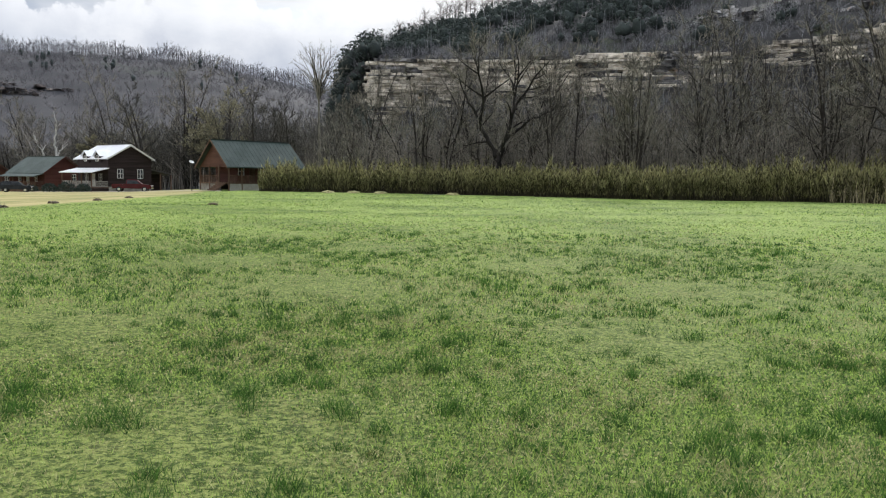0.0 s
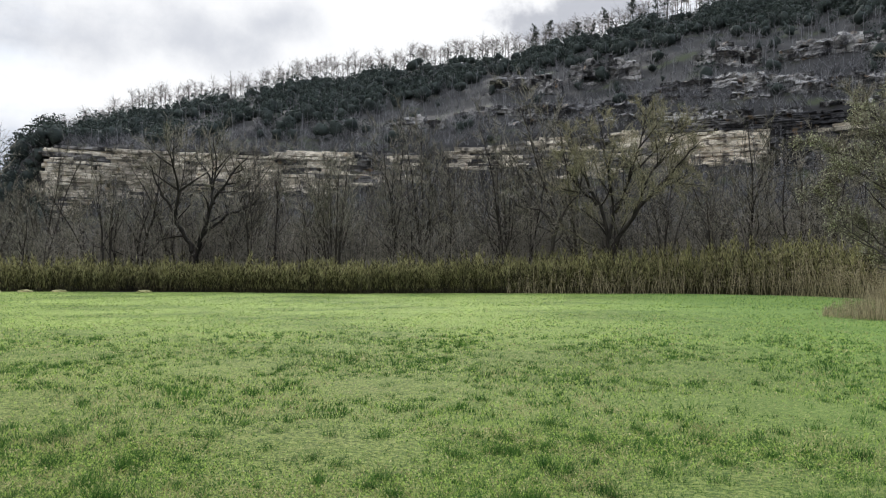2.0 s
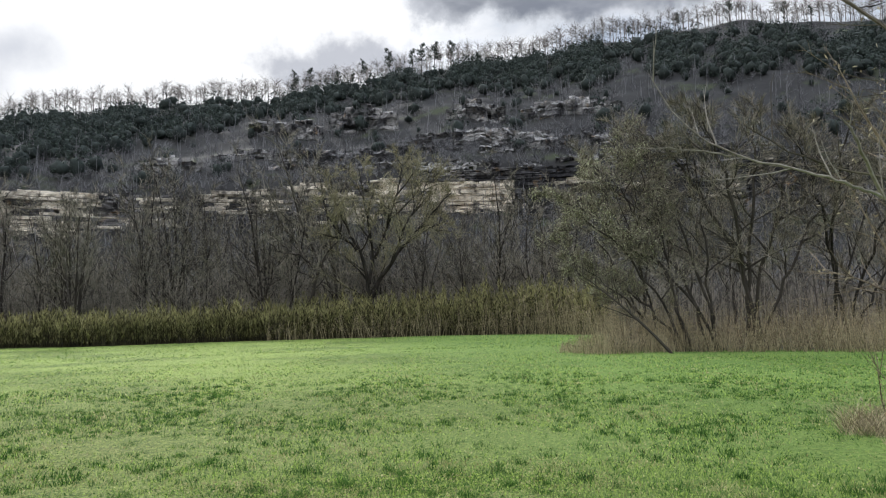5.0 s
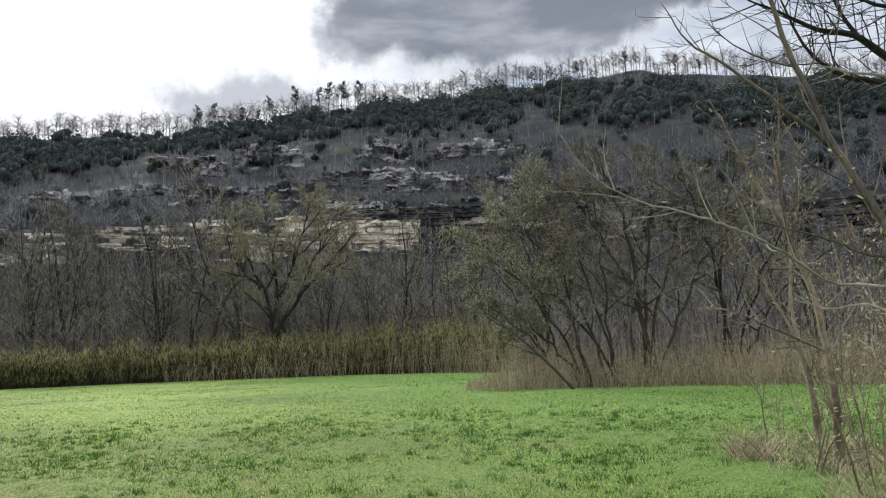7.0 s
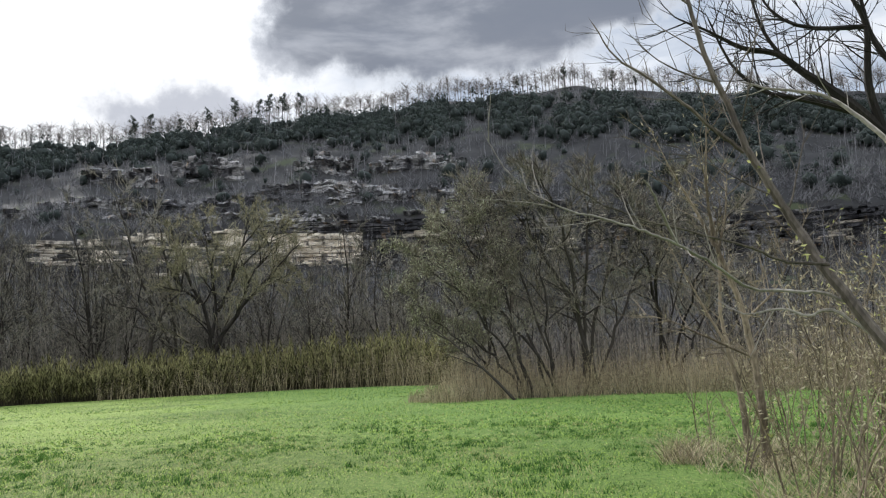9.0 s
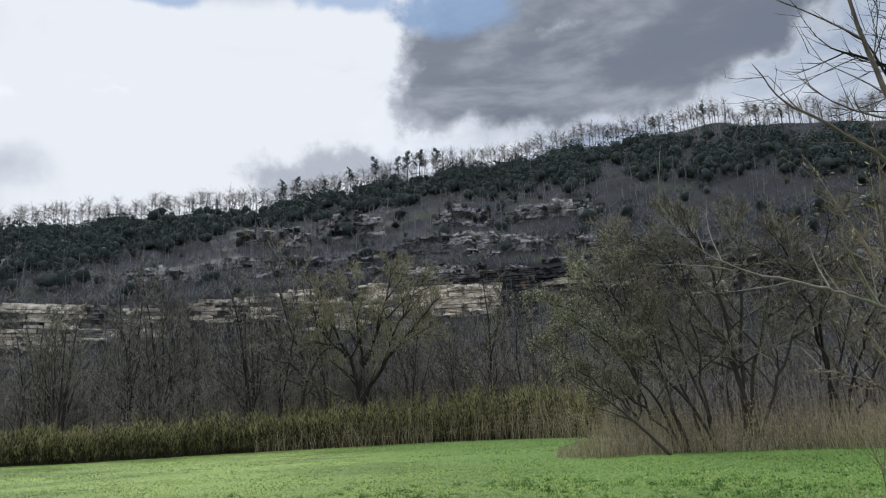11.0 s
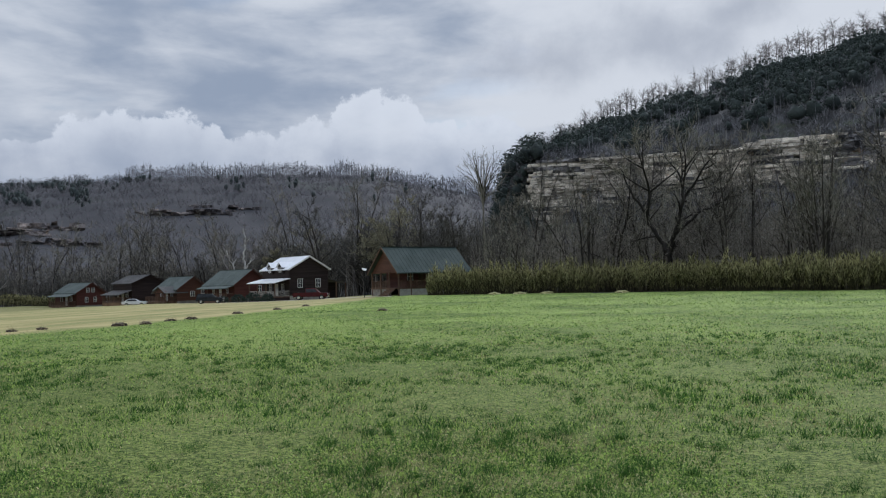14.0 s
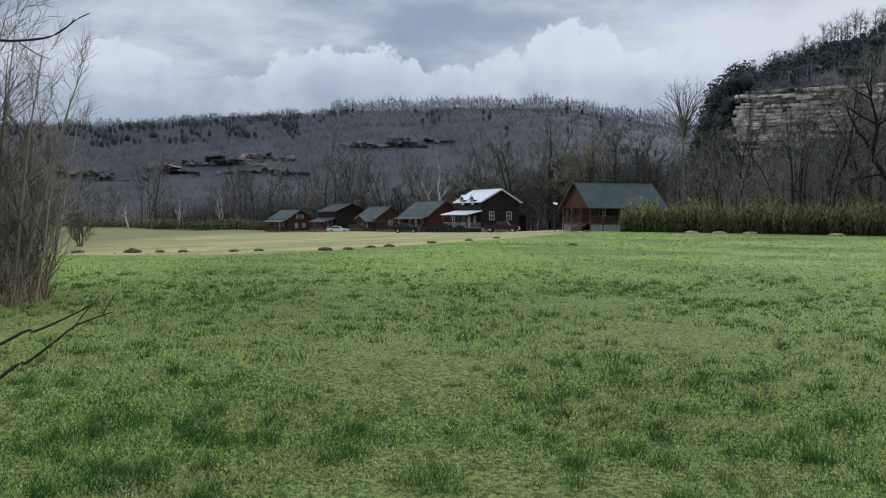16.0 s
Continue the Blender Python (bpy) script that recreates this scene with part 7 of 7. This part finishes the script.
def turf(name, px, py, height, width, lean, material, rng):
    """Single upright blades, each a slim three-cornered slip."""
    n = len(px)
    a, b = rng.uniform(0, 2 * np.pi, n), rng.uniform(0, 2 * np.pi, n)
    ln = lean * height * rng.uniform(0.3, 1.3, n)
    v = np.zeros((n, 3, 3))
    v[:, 0] = np.stack([px - np.cos(a) * width, py - np.sin(a) * width, np.full(n, -0.005)], -1)
    v[:, 1] = np.stack([px + np.cos(a) * width, py + np.sin(a) * width, np.full(n, -0.005)], -1)
    v[:, 2] = np.stack([px + np.cos(b) * ln, py + np.sin(b) * ln, height], -1)
    me = bpy.data.meshes.new(name)
    me.vertices.add(n * 3)
    me.vertices.foreach_set("co", v.ravel())
    me.loops.add(n * 3)
    me.loops.foreach_set("vertex_index", np.arange(n * 3, dtype=np.int32))
    me.polygons.add(n)
    me.polygons.foreach_set("loop_start", (np.arange(n) * 3).astype(np.int32))
    me.materials.append(material)
    me.update(calc_edges=True)
    me.validate()
    return me


def leaf_carpet(name, px, py, size, material, rng, plump=0.2):
    """Small clover-like leaves lying at all angles, as four-cornered flecks a little above the soil."""
    n = len(px)
    a = rng.uniform(0, 2 * np.pi, n)
    tilt, roll = rng.uniform(0.0, 1.5, n), rng.uniform(-0.9, 0.9, n)
    z = rng.uniform(0.002, 0.9, n) * size * 0.7
    dx, dy, dz = np.cos(a) * size, np.sin(a) * size, tilt * size * 0.7
    sx, sy, sz = -np.sin(a) * size * plump, np.cos(a) * size * plump, roll * size * plump
    v = np.zeros((n, 4, 3))
    v[:, 0] = np.stack([px, py, z], -1)
    v[:, 1] = np.stack([px + 0.55 * dx + sx, py + 0.55 * dy + sy, z + 0.55 * dz + sz], -1)
    v[:, 2] = np.stack([px + dx, py + dy, z + dz], -1)
    v[:, 3] = np.stack([px + 0.55 * dx - sx, py + 0.55 * dy - sy, z + 0.55 * dz - sz], -1)
    me = bpy.data.meshes.new(name)
    me.vertices.add(n * 4)
    me.vertices.foreach_set("co", v.ravel())
    me.loops.add(n * 4)
    me.loops.foreach_set("vertex_index", np.arange(n * 4, dtype=np.int32))
    me.polygons.add(n)
    me.polygons.foreach_set("loop_start", (np.arange(n) * 4).astype(np.int32))
    me.materials.append(material)
    me.update(calc_edges=True)
    me.validate()
    return me


def near_sector(rng, n, r0, r1, power, a0=-60.0, a1=84.0):
    az, r = np.radians(rng.uniform(a0, a1, n)), r0 + (r1 - r0) * rng.random(n) ** power
    return r * np.sin(az), r * np.cos(az), r


def patchiness(x, y, scale, seed):
    return np.array([noise.noise(Vector((a * scale, b * scale, seed))) for a, b in zip(x.tolist(), y.tolist())])


def grass():
    rng = np.random.default_rng(6)
    # broad low leaves: clover, plantain and young weeds, in green, dark and bleached sorts
    spread = [near_sector(rng, 140000, 3.2, 8.5, 0.85, -58.0, 50.0), near_sector(rng, 110000, 7.6, 36.0, 1.5)]
    x, y, r = (np.concatenate(c) for c in zip(*spread))
    size = (0.009 + 0.0014 * np.minimum(r, 20)) * rng.uniform(0.45, 1.4, len(x))
    sort = patchiness(x, y, 2.6, 1.5) * 0.5 + patchiness(x, y, 9.0, 3.5) * 0.5 + rng.uniform(-0.5, 0.5, len(x))
    for name, label, mat, pick in (("clover", "low clover leaves in the turf", BLADE, (sort > -0.42) & (sort < 0.36)), ("weed_rosettes", "dark low weeds in the turf", TUFT, sort <= -0.42),
                                   ("dead_leaves", "bleached dead leaves in the turf", STRAW, sort >= 0.36)):
        tagged(new(name, leaf_carpet(name, x[pick], y[pick], size[pick], mat, rng, 0.28)), label, "turf", kind="stuff")
    parts = []
    for n, r0, r1, h, w, fade in ((115000, 3.0, 9.0, 0.042, 0.0026, 0.95), (95000, 9.0, 20.0, 0.038, 0.0055, 1.0), (72000, 20.0, 46.0, 0.036, 0.014, 1.3), (62000, 46.0, 96.0, 0.045, 0.028, 1.2)):
        x, y, r = near_sector(rng, n, r0, r1, fade)
        parts.append((x, y, h * rng.uniform(0.45, 1.5, n), w * rng.uniform(0.7, 1.3, n)))
    x, y, h, w = (np.concatenate(c) for c in zip(*parts))
    r, az = np.hypot(x, y), np.degrees(np.arctan2(x, y))
    keep = (x > -20.5 - 0.0022 * np.maximum(y - 35, 0) ** 2) & (r < 30 + 66 * np.clip((52 - az) / 6, 0.05, 1)) & (r < np.interp(az, [-13, 0, 15, 23, 39, 50], [95, 90, 78, 82, 87, 74]))
    x, y, h, w = x[keep], y[keep], h[keep], w[keep]
    dry = patchiness(x, y, 1.6, 1.5) * 1.1 + rng.uniform(-0.5, 0.5, len(x)) > 0.13 + 0.016 * np.hypot(x, y)
    tagged(new("pasture_grass", turf("pasture_grass", x[~dry], y[~dry], h[~dry], w[~dry], 0.8, BLADE, rng)), "short spring grass of the pasture", "grass", kind="stuff")
    tagged(new("thatch", turf("thatch", x[dry], y[dry], h[dry], w[dry], 1.3, STRAW, rng)), "bleached dead blades among the green", "grass", kind="stuff")
    # darker, taller tufts: many small ones, and a few coarse clumps
    parts = []
    for n, r0, r1, blades, size, hh, ww, many in ((2300, 3.2, 8.0, 30, 0.032, 0.075, 0.0024, -0.02), (520, 3.4, 9.0, 90, 0.062, 0.135, 0.0028, 0.03), (8500, 8.0, 20.0, 14, 0.042, 0.075, 0.0050, -0.02),
                                                  (1900, 9.0, 24.0, 34, 0.085, 0.13, 0.0058, 0.03), (5500, 20.0, 48.0, 6, 0.08, 0.06, 0.011, 0.05)):
        cx, cy = scatter(rng, n, r0, r1)
        # tufts keep company: more of them in some patches than in others
        m = 0.25 * patchiness(cx, cy, 0.4, 4.0) + 0.6 * patchiness(cx, cy, 3.1, 8.0) > many
        cx, cy = cx[m], cy[m]
        s = rng.uniform(0.35, 1.2, len(cx))
        cx, cy, s = np.repeat(cx, blades), np.repeat(cy, blades), np.repeat(s, blades)
        m = len(cx)
        parts.append((cx + rng.normal(0, size, m) * s, cy + rng.normal(0, size, m) * s, hh * s * rng.uniform(0.4, 1.25, m), np.full(m, ww)))
    x, y, h, w = (np.concatenate(c) for c in zip(*parts))
    keep = (x > -20.5) & (np.degrees(np.arctan2(x, y)) < 84)
    tagged(new("grass_tufts", turf("grass_tufts", x[keep], y[keep], h[keep], w[keep], 0.75, TUFT, rng)), "dark coarse tufts in the pasture", "grass", kind="stuff")
    # tangles of dead grass below the saplings
    parts = []
    for n, a0, a1, r0, r1, h0, h1 in ((2600, 70.5, 84, 8.0, 14.0, 0.08, 0.36), (420, 64.6, 67.2, 12.0, 13.4, 0.15, 0.55), (900, 67, 73, 11.0, 15.0, 0.06, 0.3)):
        x, y, r = near_sector(rng, n, r0, r1, 1.0, a0, a1)
        parts.append((x, y, rng.uniform(h0, h1, n), np.full(n, 0.004)))
    x, y, h, w = (np.concatenate(c) for c in zip(*parts))
    tagged(new("dead_grass", blade_mesh("dead_grass", x - 0.1, y - 0.4, h, w, 1.6, DRY_WEED, rng)), "tangled bleached grass below the saplings", "grass", kind="stuff")


grass()
